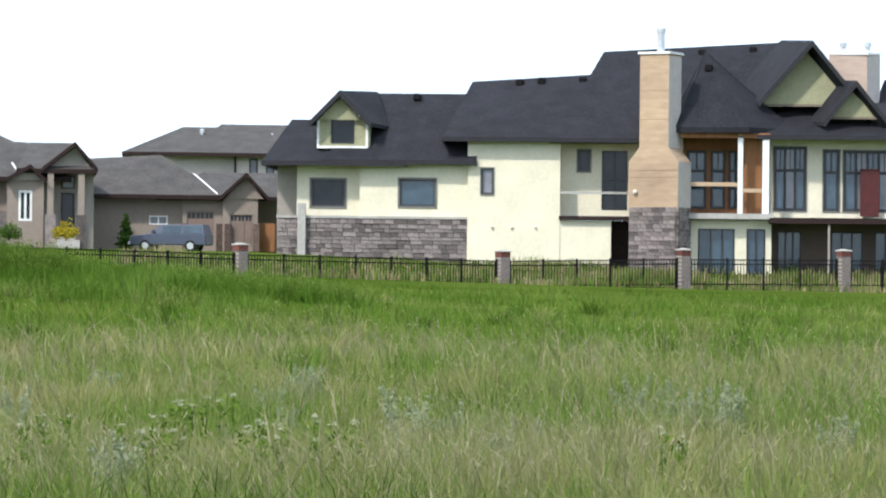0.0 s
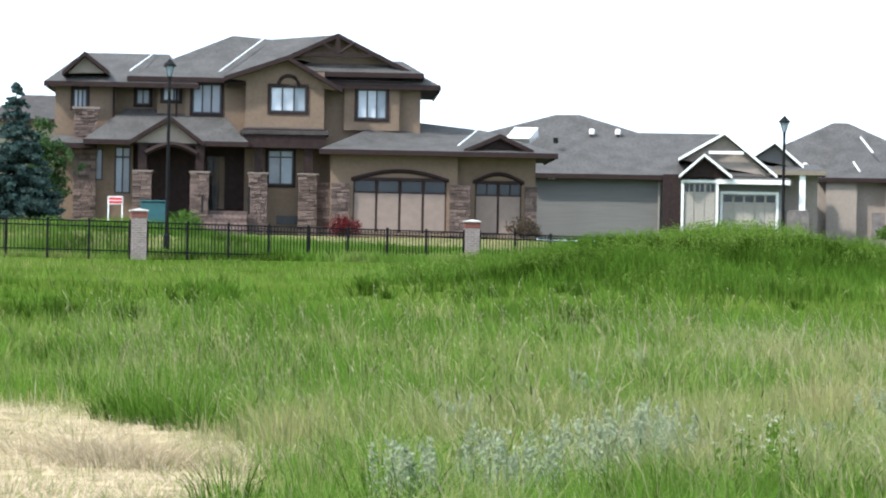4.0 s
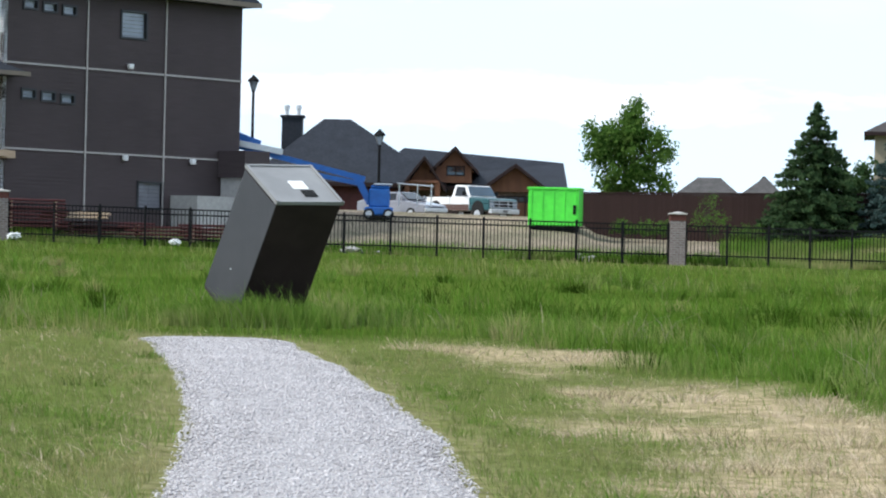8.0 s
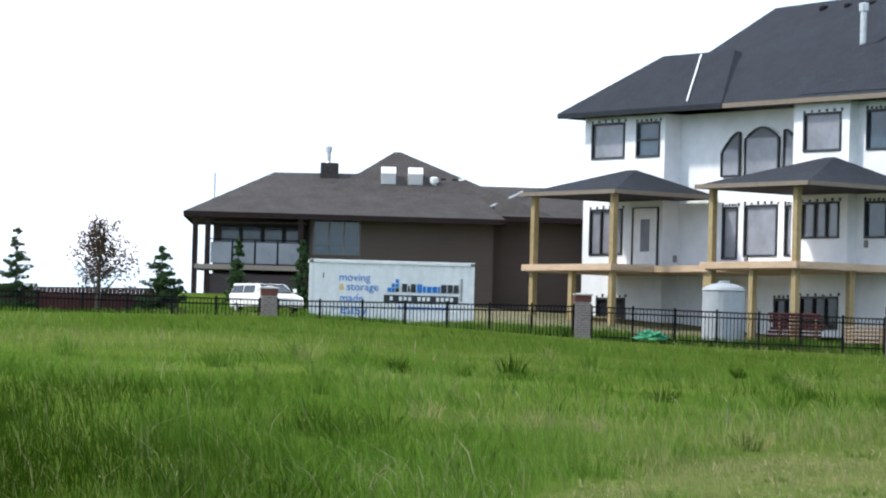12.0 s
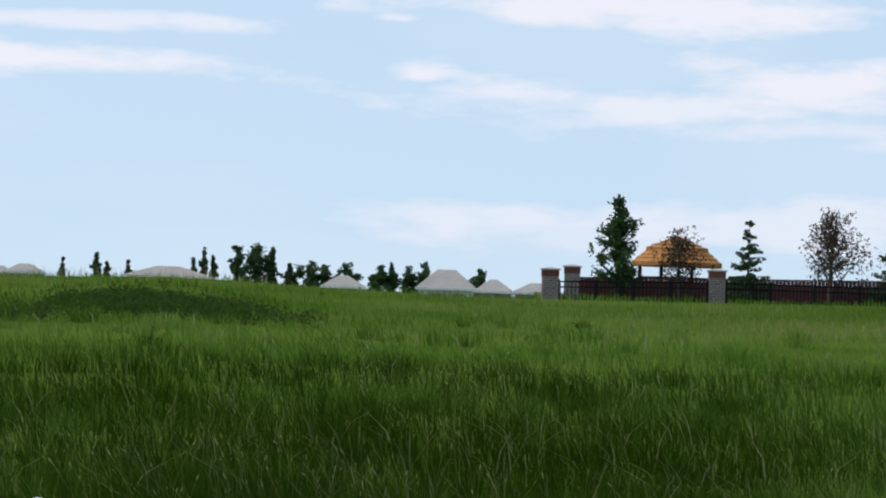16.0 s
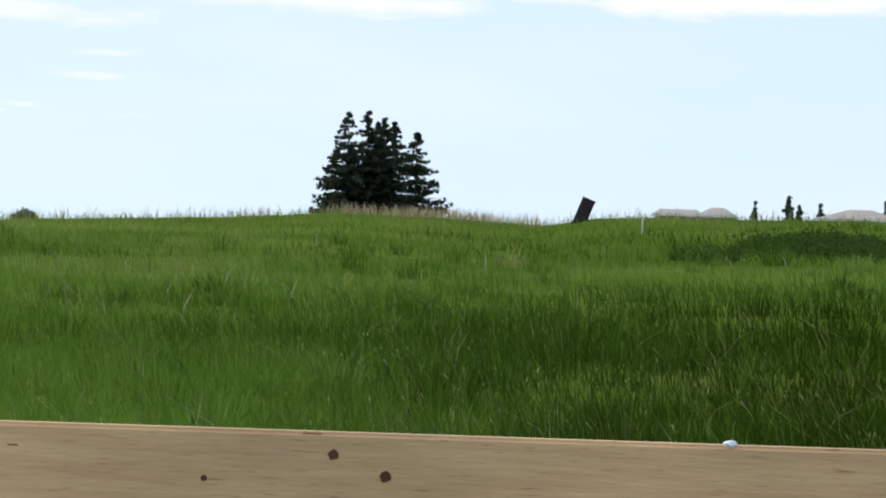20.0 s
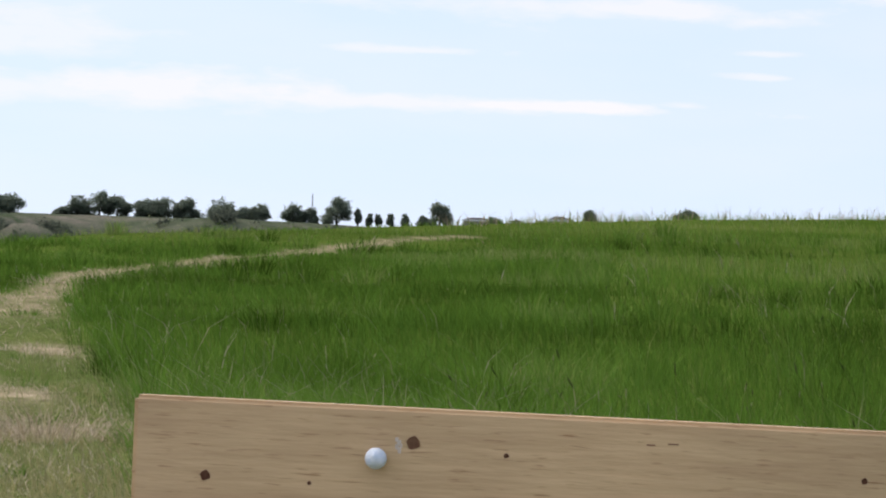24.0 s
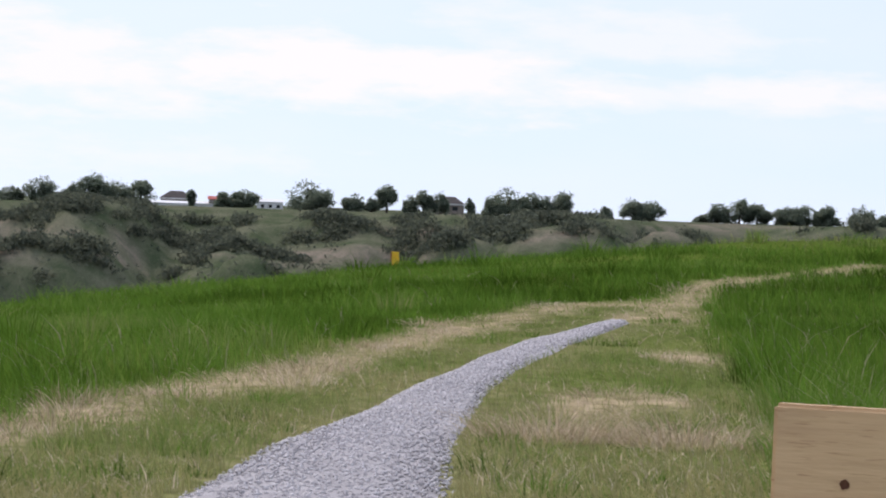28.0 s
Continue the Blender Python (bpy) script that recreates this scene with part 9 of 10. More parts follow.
def conifer(az, r, top, width, seed, label, material="needle", base=None, per=11, whorls=26, leaf=0.12, sparse=1.0, name="spruce", rise=-0.16, fluff=1.0, group="", even=False):
    """A spruce: a straight trunk and whorls of drooping boughs."""
    z0 = gz(az, r) if base is None else base
    rng = random.Random(seed)
    e = empty(name, Matrix.Translation(at(az, r, z0)) @ Matrix.Rotation(radians(az), 4, "Z"), label, "tree", group)
    hgt = top - z0
    part("trunk", tube([(0, 0, -0.2), (0, 0, hgt * 0.5), (0, 0, hgt)], [0.02 * hgt, 0.012 * hgt, 0.004], 7), "bark", e)
    centres, spread = [], []
    bm = bmesh.new()
    for w in range(whorls):
        t = (w + 0.4) / whorls
        z = hgt * (0.03 + 0.97 * t) + rng.uniform(-0.4, 0.4) * hgt / whorls
        reach = width / 2 * (1 - t) ** 0.85 + 0.05
        for k in range(max(4, int((10 - 6 * t) * sparse))):
            a = rng.uniform(0, 6.2832)
            rr = reach * (rng.uniform(0.86, 1.06) if even else rng.uniform(0.68, 1.12))
            tip = Vector((math.cos(a) * rr, math.sin(a) * rr, z + rise * rr + 0.1 * rr * rng.uniform(-1, 1)))
            z_b = rng.uniform(-0.45, 0.45) * hgt / whorls
            tip.z += z_b
            root = Vector((0, 0, z + z_b + 0.05))
            add_tube(bm, [root, root.lerp(tip, 0.5) + Vector((0, 0, 0.04 * rr)), tip + Vector((0, 0, 0.05 * rr))], [0.012 + 0.01 * rr, 0.01 + 0.004 * rr, 0.004], 3)
            m = max(2, int(rr / (0.16 if hgt < 4 else 0.24)))
            for j in range(m):
                u = (j + 0.7) / m
                centres.append(root.lerp(tip, u) + Vector((0, 0, (0.03 if rise < 0 else -0.1) * rr * math.sin(u * 3.1))))
                spread.append((0.03 + 0.06 * rr * (1.1 - u * 0.6)) * fluff)
    tagged(part("branchwork", bm, "bark", e), kind="stuff")
    leaf_mesh("needles", centres, spread, per, leaf, material, e, seed, 0.55, 0.3)
    return e


def bush(az, r, w, h, seed, label, material="leaf", lift=0.0, leaf=0.06, n=60):
    z0 = gz(az, r) + lift
    rng = random.Random(seed)
    e = empty("bush", Matrix.Translation(at(az, r, z0)) @ Matrix.Rotation(radians(az), 4, "Z"), label, "bush")
    bm = bmesh.new()
    cs = []
    for i in range(9):
        a, q = rng.uniform(0, 6.28), rng.uniform(0.2, 0.9)
        tip = Vector((math.cos(a) * w / 2 * q, math.sin(a) * w / 2 * q, h * rng.uniform(0.5, 0.95)))
        add_tube(bm, [(0, 0, -0.1), tip * 0.5, tip], [0.025, 0.015, 0.005], 4)
    part("stems", bm, "bark", e)
    for i in range(n):
        a, q = rng.uniform(0, 6.28), math.sqrt(rng.random())
        cs.append((math.cos(a) * w / 2 * q, math.sin(a) * w / 2 * q, h * (0.1 + 0.85 * rng.random() * (1 - 0.55 * q * q))))
    leaf_mesh("foliage", cs, 0.07 * max(w, h), 22, leaf, material, e, seed)


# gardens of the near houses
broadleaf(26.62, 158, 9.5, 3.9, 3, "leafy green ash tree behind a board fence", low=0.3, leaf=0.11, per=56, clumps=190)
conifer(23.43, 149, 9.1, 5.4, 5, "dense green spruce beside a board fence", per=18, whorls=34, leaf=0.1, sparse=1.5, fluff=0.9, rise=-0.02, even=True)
conifer(21.98, 149, 9.5, 4.6, 6, "blue-green spruce beside the brown house", "needle_blue", per=18, whorls=32, leaf=0.1, sparse=1.4, fluff=0.9, rise=-0.02, even=True)
broadleaf(21.5, 156, 8.2, 2.4, 9, "dark broadleaf tree behind the spruces", "leaf_dark", leaf=0.12, clumps=110)
broadleaf(22.7, 156, 6.8, 2.6, 10, "low dark tree behind the spruces", "leaf_dark", leaf=0.12, clumps=110)
for i, (az, w, h, mt) in enumerate(((26.65, 1.1, 0.7, "leaf"), (26.27, 1.2, 0.7, "leaf"), (25.95, 1.0, 0.7, "leaf"), (25.2, 1.5, 2.0, "leaf"), (24.55, 1.8, 0.6, "leaf"))):
    bush(az, 148, w, h, 30 + i, "small yellow-green shrub at the foot of a board fence", mt, 0.3, 0.05, 40)
bush(19.15, 140, 1.3, 0.9, 41, "clipped green shrub before the brown house", "leaf", 0.2)
bush(16.45, 155, 1.5, 0.9, 42, "dark red shrub beside a garage door", "leaf_red", 0.1)
bush(13.4, 152, 1.4, 0.9, 43, "dark shrub at a garage corner", "leaf_rust", 0.5)
conifer(5.35, 182, 5.1, 1.1, 44, "young green spruce before a bungalow", "leaf", per=14, whorls=16, leaf=0.08)
bush(6.35, 175, 1.3, 0.9, 45, "yellow flowering shrub before a house", "leaf_yellow", 0.5)
bush(7.3, 176, 1.2, 0.8, 46, "low green shrub before a house", "leaf", 0.5)
# garden with the gazebo
broadleaf(54.1, 129, 6.9, 1.75, 51, "narrow dark green garden tree", "leaf_dark", low=0.08, leaf=0.095, per=22, clumps=170, slim=True)
broadleaf(53.1, 129.5, 5.8, 1.9, 52, "sparse reddish shrub tree before a gazebo", "leaf_rust", low=0.25, leaf=0.06, per=9, clumps=190, slim=True)
conifer(51.92, 129, 6.1, 2.1, 53, "young spruce in a garden", "needle", per=10, whorls=13, leaf=0.08, fluff=0.8, rise=0.06)
broadleaf(50.55, 129.5, 6.6, 2.7, 54, "sparse ornamental tree with reddish leaves", "leaf_rust", low=0.14, leaf=0.07, per=10, clumps=260, slim=True)
conifer(49.48, 129, 5.65, 2.4, 55, "low green spruce in a garden", "needle", per=12, whorls=13, leaf=0.085, fluff=0.85, rise=0.03)
conifer(48.2, 139, 6.3, 1.2, 56, "dark young spruce before a bungalow", "needle", per=10, whorls=15, leaf=0.09)
conifer(47.12, 139, 6.4, 1.4, 57, "dark young spruce before a bungalow", "needle", per=10, whorls=15, leaf=0.09)
# group of firs on the hill
for i, (az, top, w, sp) in enumerate(((70.36, 244, 5.8, 0.8), (70.03, 251, 5.6, 0.9), (69.6, 238, 5.4, 0.8), (69.2, 212, 6.2, 0.5), (69.85, 225, 5.0, 0.9), (70.55, 180, 4.4, 0.7), (69.75, 235, 4.0, 0.8))):
    conifer(az, 190 + (i % 3) * 1.5, 1.6 + top / 6000 * 190, w, 60 + i, "tall dark fir in a group on the rise", "needle_dark", base=1.2, per=15 if sp > 0.7 else 10, whorls=30, leaf=0.13, sparse=sp * 1.15, name="fir", rise=0.02, fluff=0.75, group="firs on the rise")
# far trees beyond the rise
for i, (az, top, w, bot) in enumerate(((63.47, 110, 8, 80), (62.9, 122, 14, 80), (62.72, 108, 10, 80), (62.37, 109, 10, 80), (61.28, 118, 10, 80), (61.09, 136, 14, 80), (60.95, 122, 10, 80), (60.52, 142, 26, 75), (60.23, 146, 36, 75), (59.96, 142, 20, 75), (59.65, 113, 20, 75), (59.3, 119, 32, 72), (59.05, 112, 26, 72), (58.69, 116, 30, 75), (58.12, 114, 26, 72), (57.93, 119, 20, 72), (57.65, 113, 26, 72), (57.36, 121, 26, 72), (56.42, 114, 26, 72))):
    k = 420 / 6000
    broadleaf(az, 420, 1.6 + top * k, w * k * 1.6, 80 + i, "dark poplar beyond the rise", "leaf_dark", base=1.6 + (bot - 52) * k, low=0.06, leaf=0.24, per=22, clumps=120, slim=w < 22, name="poplar", group="poplars beyond the rise")
# trees on the valley rim
RIM_WEST = ((97.9, 10, 40, -16), (97.4, 30, 46, -12), (96.85, 20, 30, -12), (96.55, 38, 48, -10), (96.2, 26, 56, -14), (95.75, 27, 46, -9), (94.9, 16, 14, -4), (94.35, 15, 26, -6), (94.0, 19, 40, -6), (92.95, 40, 60, -8), (92.75, 30, 50, -30), (92.2, 4, 64, -48), (92.15, 19, 30, -4), (91.85, 14, 16, -2), (91.6, 40, 34, 0), (91.2, 20, 22, -2), (90.98, 33, 26, 0), (90.7, 30, 24, 0))
RIM_MID = ((90.2, 20, 12, 0), (89.85, 22, 20, 0), (89.55, 43, 56, 0), (89.13, 37, 40, 0), (88.9, 30, 24, 0), (88.62, 41, 38, 2), (87.9, 15, 18, 2), (87.45, 32, 36, 0), (87.15, 31, 36, 0), (86.25, 8, 26, 3), (86.02, 31, 28, 4), (85.65, 38, 40, 5), (85.35, 32, 36, 5), (84.85, 32, 40, 4), (84.5, 34, 36, 4), (84.2, 33, 40, 4), (83.62, 38, 44, -12), (83.2, 22, 30, 2))
RIM_EAST = ((82.96, 29, 26, 4), (82.4, 32, 34, 4), (82.1, 26, 20, 4), (81.66, 45, 40, 6), (81.3, 26, 8, 6), (81.1, 18, 8, 6), (80.96, 18, 8, 6), (80.75, 20, 10, 6), (80.5, 20, 10, 6), (80.2, 16, 12, 8), (79.92, 44, 34, 8), (79.0, 20, 16, 12), (78.6, 17, 16, 12), (78.2, 16, 16, 12), (77.4, 39, 20, 18), (75.76, 48, 28, 30), (85.9, -20, 60, -50), (84.9, 0, 60, -40))
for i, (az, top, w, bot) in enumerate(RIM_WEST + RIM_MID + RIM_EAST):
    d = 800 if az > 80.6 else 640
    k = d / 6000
    round_tree(az, d, 1.6 + (top + 6) * k, w * k * 1.35, 200 + i, "dark green tree on the far valley rim", "leaf_far_hazed", 1.6 + (bot - 6) * k, "rim_tree", "trees on the valley rim")


# gullies filled with scrub: turn, drop below the horizon, half-width, half-height
GULLIES = ((95.82, 33, 0.42, 9), (94.82, 36, 0.32, 8), (94.11, 33, 0.42, 9), (94.38, 72, 0.34, 16), (94.75, 104, 0.3, 18), (95.2, 136, 0.3, 14), (91.05, 48, 0.42, 26), (96.75, 18, 0.5, 12), (92.5, 24, 0.5, 18), (90.4, 56, 0.4, 16), (89.69, 36, 0.5, 16), (84.84, 3, 0.45, 16), (83.55, -6, 0.2, 14), (96.6, 96, 0.5, 14), (95.7, 66, 0.4, 10), (97.8, 40, 0.5, 10), (93.1, 60, 0.3, 7), (88.4, 26, 0.25, 7))


def coulee_scrub():
    """Dark scrub that fills the gullies of the far slopes, and scattered bushes between."""
    rng = np.random.default_rng(9)
    cs, sp = [], []
    azs, rs = rng.uniform(79.5, 100, 110000), rng.uniform(560, 772, 110000)
    X, Y = -np.sin(np.radians(azs)) * rs, np.cos(np.radians(azs)) * rs
    Z = ground_z(X, Y)
    low = (1.6 - Z) / rs * 6000
    cover = np.zeros(110000)
    for g_az, g_low, wa, wl_ in GULLIES:
        cover = np.maximum(cover, 1.25 - np.hypot((azs - g_az) / wa, (low - g_low) / wl_))
    cover = np.maximum(cover + 0.7 * fbm(X, Y, 13, 9), 0.85 * fbm(X, Y, 9, 19) - 0.42 * (spur(X, Y, azs, rs) > 0) - 0.2)
    ok = (cover > 0.3) & (rng.random(110000) < np.clip(0.4 + cover, 0, 0.9))
    ok = ok | (rng.random(110000) < 0.012)
    for x, y, z, f in zip(X[ok], Y[ok], Z[ok], cover[ok]):
        cs.append((x, y, z + rng.uniform(0.15, 0.7 + 1.6 * min(1, max(0, f)))))
        sp.append(rng.uniform(0.5, 1.2))
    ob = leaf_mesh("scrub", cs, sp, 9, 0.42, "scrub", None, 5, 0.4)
    tagged(ob, "dark scrub in the folds of the valley slopes", "scrub", kind="stuff")


coulee_scrub()

# ---- grass ----
def blade_mesh(name, material, x, y, z, h, w, turn, bx, by, tone, label, head=0.0):
    """One mesh of bent, tapering strips that stand on the ground."""
    n = len(x)
    dx, dy = np.cos(turn) * w / 2, np.sin(turn) * w / 2
    pts = np.empty((n, 5, 3), np.float32)
    for i, (s, up, wid) in enumerate(((-1, 0, 1), (1, 0, 1), (1, 0.55, 0.8), (-1, 0.55, 0.8), (0, 1, 0))):
        wid = wid + (head if up else 0)
        pts[:, i, 0] = x + s * dx * wid + bx * up ** 2
        pts[:, i, 1] = y + s * dy * wid + by * up ** 2
        pts[:, i, 2] = z + h * up * (1 - 0.12 * up)
    me = bpy.data.meshes.new(name)
    me.vertices.add(n * 5)
    me.vertices.foreach_set("co", pts.ravel())
    loops = (np.arange(n)[:, None] * 5 + np.array([0, 1, 2, 3, 3, 2, 4])).ravel()
    me.loops.add(n * 7)
    me.loops.foreach_set("vertex_index", loops)
    me.polygons.add(n * 2)
    me.polygons.foreach_set("loop_start", (np.arange(n)[:, None] * 7 + np.array([0, 4])).ravel())
    me.update(calc_edges=True)
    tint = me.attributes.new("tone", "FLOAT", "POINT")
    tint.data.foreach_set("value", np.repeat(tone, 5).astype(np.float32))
    me.validate()
    me.materials.append(M[material])
    return tagged(new(name, me), label, "grass", kind="stuff")


def scatter(rng, n, r0, r1, power, az0, az1):
    az = np.radians(rng.uniform(az0, az1, n))
    u = rng.random(n)
    r = (r0 ** (1 - power) + u * (r1 ** (1 - power) - r0 ** (1 - power))) ** (1 / (1 - power))
    return -np.sin(az) * r, np.cos(az) * r, np.degrees(az), r


def blades(name, material, n, seed, r0, r1, power, height, width, keep, lean=0.35, label="", az0=-9.6, az1=100.5, head=0.0):
    """Many single blades over the field."""
    rng = np.random.default_rng(seed)
    x, y, az, r = scatter(rng, n, r0, r1, power, az0, az1)
    h = height(x, y, az, r) * rng.uniform(0.5, 1.25, n)
    ok = rng.random(n) < keep(x, y, az, r)
    x, y, h, r, az = x[ok], y[ok], h[ok], r[ok], az[ok]
    n = len(x)
    z = ground_z(x, y) - 0.03
    w = np.maximum(width, r / 6000 * 1.25) * rng.uniform(0.6, 1.4, n)
    way = rng.normal(0.4, 1.5, n) + 3.9 + 0.9 * fbm(x, y, 1.4, 13)
    b = h * lean * rng.uniform(0.05, 1.5, n)
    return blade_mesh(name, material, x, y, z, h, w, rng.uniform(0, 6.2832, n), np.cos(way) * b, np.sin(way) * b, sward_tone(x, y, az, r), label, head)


def tussocks(name, material, cx, cy, per, height, spread, width, tone, label, seed, lean=0.8):
    """Clumps of long blades that bend outwards from one root."""
    rng = np.random.default_rng(seed)
    k = len(cx)
    big = np.repeat(rng.uniform(0.6, 1.3, k), per)
    x0, y0, t0 = np.repeat(cx, per), np.repeat(cy, per), np.repeat(tone, per)
    n = len(x0)
    a, q = rng.uniform(0, 6.2832, n), np.sqrt(rng.random(n))
    x, y = x0 + np.cos(a) * q * spread * big, y0 + np.sin(a) * q * spread * big
    h = height * big * rng.uniform(0.5, 1.2, n) * (1 - 0.35 * q)
    way = a + rng.normal(0, 0.5, n)
    b = h * lean * (0.15 + q) * rng.uniform(0.3, 1.3, n)
    w = np.maximum(width, np.hypot(x, y) / 6000 * 1.25) * rng.uniform(0.6, 1.4, n)
    return blade_mesh(name, material, x, y, ground_z(x, y) - 0.03, h, w, rng.uniform(0, 6.2832, n), np.cos(way) * b, np.sin(way) * b, t0 + rng.normal(0, 0.08, n), label)


def stalks(name, n, seed, r0, r1, power, az0, az1, keep, height, stem, headlen, headrad, stem_tone, head_tone, label, lean=0.4):
    """Single seed stalks: a thin bent stem and a spindle-shaped head."""
    rng = np.random.default_rng(seed)
    x, y, az, r = scatter(rng, n, r0, r1, power, az0, az1)
    ok = rng.random(n) < keep(x, y, az, r)
    x, y, r = x[ok], y[ok], r[ok]
    n = len(x)
    z = ground_z(x, y)
    h = height * rng.uniform(0.65, 1.3, n)
    way = rng.normal(0.4, 1.2, n) + 3.9
    b = h * lean * rng.uniform(0.1, 1.5, n)
    ux, uy = np.cos(way), np.sin(way)
    grow = np.maximum(1, r / 34)
    ws, hr, hl = stem * grow * 0.5, headrad * grow * rng.uniform(0.7, 1.3, n), headlen * rng.uniform(0.6, 1.4, n)
    ring = []
    for up, rad in ((0.0, 1.0), (0.6, 0.8), (1.0, 0.6)):
        for k in range(3):
            a = 2.0944 * k
            ring.append(np.stack([x + ux * b * up ** 2 + np.cos(a) * ws * rad, y + uy * b * up ** 2 + np.sin(a) * ws * rad, z + h * up], -1))
    tipx, tipy = ux * b, uy * b
    d = np.stack([tipx * 1.3, tipy * 1.3, h * 0.75], -1)
    d /= np.linalg.norm(d, axis=1)[:, None]
    base = np.stack([x + tipx, y + tipy, z + h], -1)
    for up, rad in ((0.0, 0.3), (0.35, 1.0), (0.7, 0.85), (1.0, 0.1)):
        for k in range(3):
            a = 2.0944 * k + 0.5
            ring.append(base + d * (up * hl)[:, None] + np.stack([np.cos(a) * hr * rad, np.sin(a) * hr * rad, 0 * hr], -1))
    pts = np.stack(ring, 1)
    m = pts.shape[1]
    quad = [(q * 3 + k, q * 3 + (k + 1) % 3, q * 3 + 3 + (k + 1) % 3, q * 3 + 3 + k) for q in (0, 1, 3, 4, 5) for k in range(3)]
    me = bpy.data.meshes.new(name)
    me.vertices.add(n * m)
    me.vertices.foreach_set("co", pts.astype(np.float32).ravel())
    f = len(quad)
    me.loops.add(n * f * 4)
    me.loops.foreach_set("vertex_index", (np.arange(n)[:, None] * m + np.array(quad).ravel()).ravel())
    me.polygons.add(n * f)
    me.polygons.foreach_set("loop_start", np.arange(n * f) * 4)
    me.update(calc_edges=True)
    tint = me.attributes.new("tone", "FLOAT", "POINT")
    tint.data.foreach_set("value", np.tile(np.repeat((stem_tone, head_tone), (9, 12)), n).astype(np.float32))
    me.materials.append(M["stalk"])
    return tagged(new(name, me), label, "grass", kind="stuff")


# grass tone by turn from the camera, close by and far off
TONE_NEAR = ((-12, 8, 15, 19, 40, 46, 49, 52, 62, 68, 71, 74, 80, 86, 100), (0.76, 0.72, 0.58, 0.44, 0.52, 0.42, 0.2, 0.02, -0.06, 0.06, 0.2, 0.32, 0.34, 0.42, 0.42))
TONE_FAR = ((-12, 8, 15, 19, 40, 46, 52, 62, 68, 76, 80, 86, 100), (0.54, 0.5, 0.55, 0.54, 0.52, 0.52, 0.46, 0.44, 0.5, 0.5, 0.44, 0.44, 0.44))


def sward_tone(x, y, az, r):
    """Tone by turn and distance. 0: darkest green, 1: pale, ripening grass."""
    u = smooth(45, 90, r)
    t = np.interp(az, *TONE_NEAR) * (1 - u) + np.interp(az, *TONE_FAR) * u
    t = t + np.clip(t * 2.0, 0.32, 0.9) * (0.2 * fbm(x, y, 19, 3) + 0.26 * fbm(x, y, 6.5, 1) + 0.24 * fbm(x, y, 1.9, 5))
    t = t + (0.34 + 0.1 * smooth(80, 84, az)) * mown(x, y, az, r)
    # darker ellipse round the low mound
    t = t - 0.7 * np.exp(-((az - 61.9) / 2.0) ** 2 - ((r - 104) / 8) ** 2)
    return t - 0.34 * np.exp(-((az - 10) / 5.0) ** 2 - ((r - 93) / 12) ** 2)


def tall(x, y, az, r):
    cut = mown(x, y, az, r)
    h = (0.14 + 0.05 * wave(x, y, 0.9, 2)) * cut + (1 - cut) * (0.42 + 0.16 * fbm(x, y, 5, 8) + 0.16 * fbm(x, y, 1.1, 3))
    h = h + 0.5 * np.exp(-((az - 32.6) / 0.9) ** 2 - ((r - 59.0) / 0.9) ** 2)
    return h * (1 - 0.3 * smooth(50, 115, r)) * (1 - 0.5 * smooth(77, 83, az) * smooth(34, 46, r))


def everywhere(x, y, az, r):
    edge = path_distance(x, y) > -0.02 + 0.09 * wave(x, y, 0.7, 5)
    return edge * (1 - 0.7 * dryness(x, y)) * np.clip(0.8 + 0.35 * fbm(x, y, 1.2, 1), 0.25, 1)


def on_straw(x, y, az, r):
    return (path_distance(x, y) > 0.05) * np.clip(dryness(x, y) * 1.3 + 0.27 * mown(x, y, az, r), 0, 1)


def pale_field(x, y, az, r):
    """Seeding stems: thick in the uncut meadow to the east, thin elsewhere."""
    east = 1 - smooth(9, 17, az)
    patch = np.clip(0.4 + 0.9 * fbm(x, y, 8, 2) + 0.6 * fbm(x, y, 2.1, 4), 0, 1)
    west = 0.16
    return (1 - mown(x, y, az, r)) * patch * (west + (1 - west) * east * (1 - smooth(60, 80, r)))


blades("tall_grass", "grass", 600000, 11, 16.5, 138, 1.45, tall, 0.007, everywhere, lean=0.6, label="uncut green meadow grass")
blades("straw", "grass_dry", 210000, 12, 17, 100, 1.7, lambda x, y, az, r: 0.1 + 0.07 * fbm(x, y, 0.9, 1), 0.007, on_straw, lean=1.8, label="dry straw-coloured mown grass", az0=17.0)
blades("seeding_grass", "seed", 110000, 13, 17, 100, 1.7, lambda x, y, az, r: tall(x, y, az, r) * 1.2, 0.004, pale_field, lean=0.95, label="pale seeding grass stems", head=0.5)


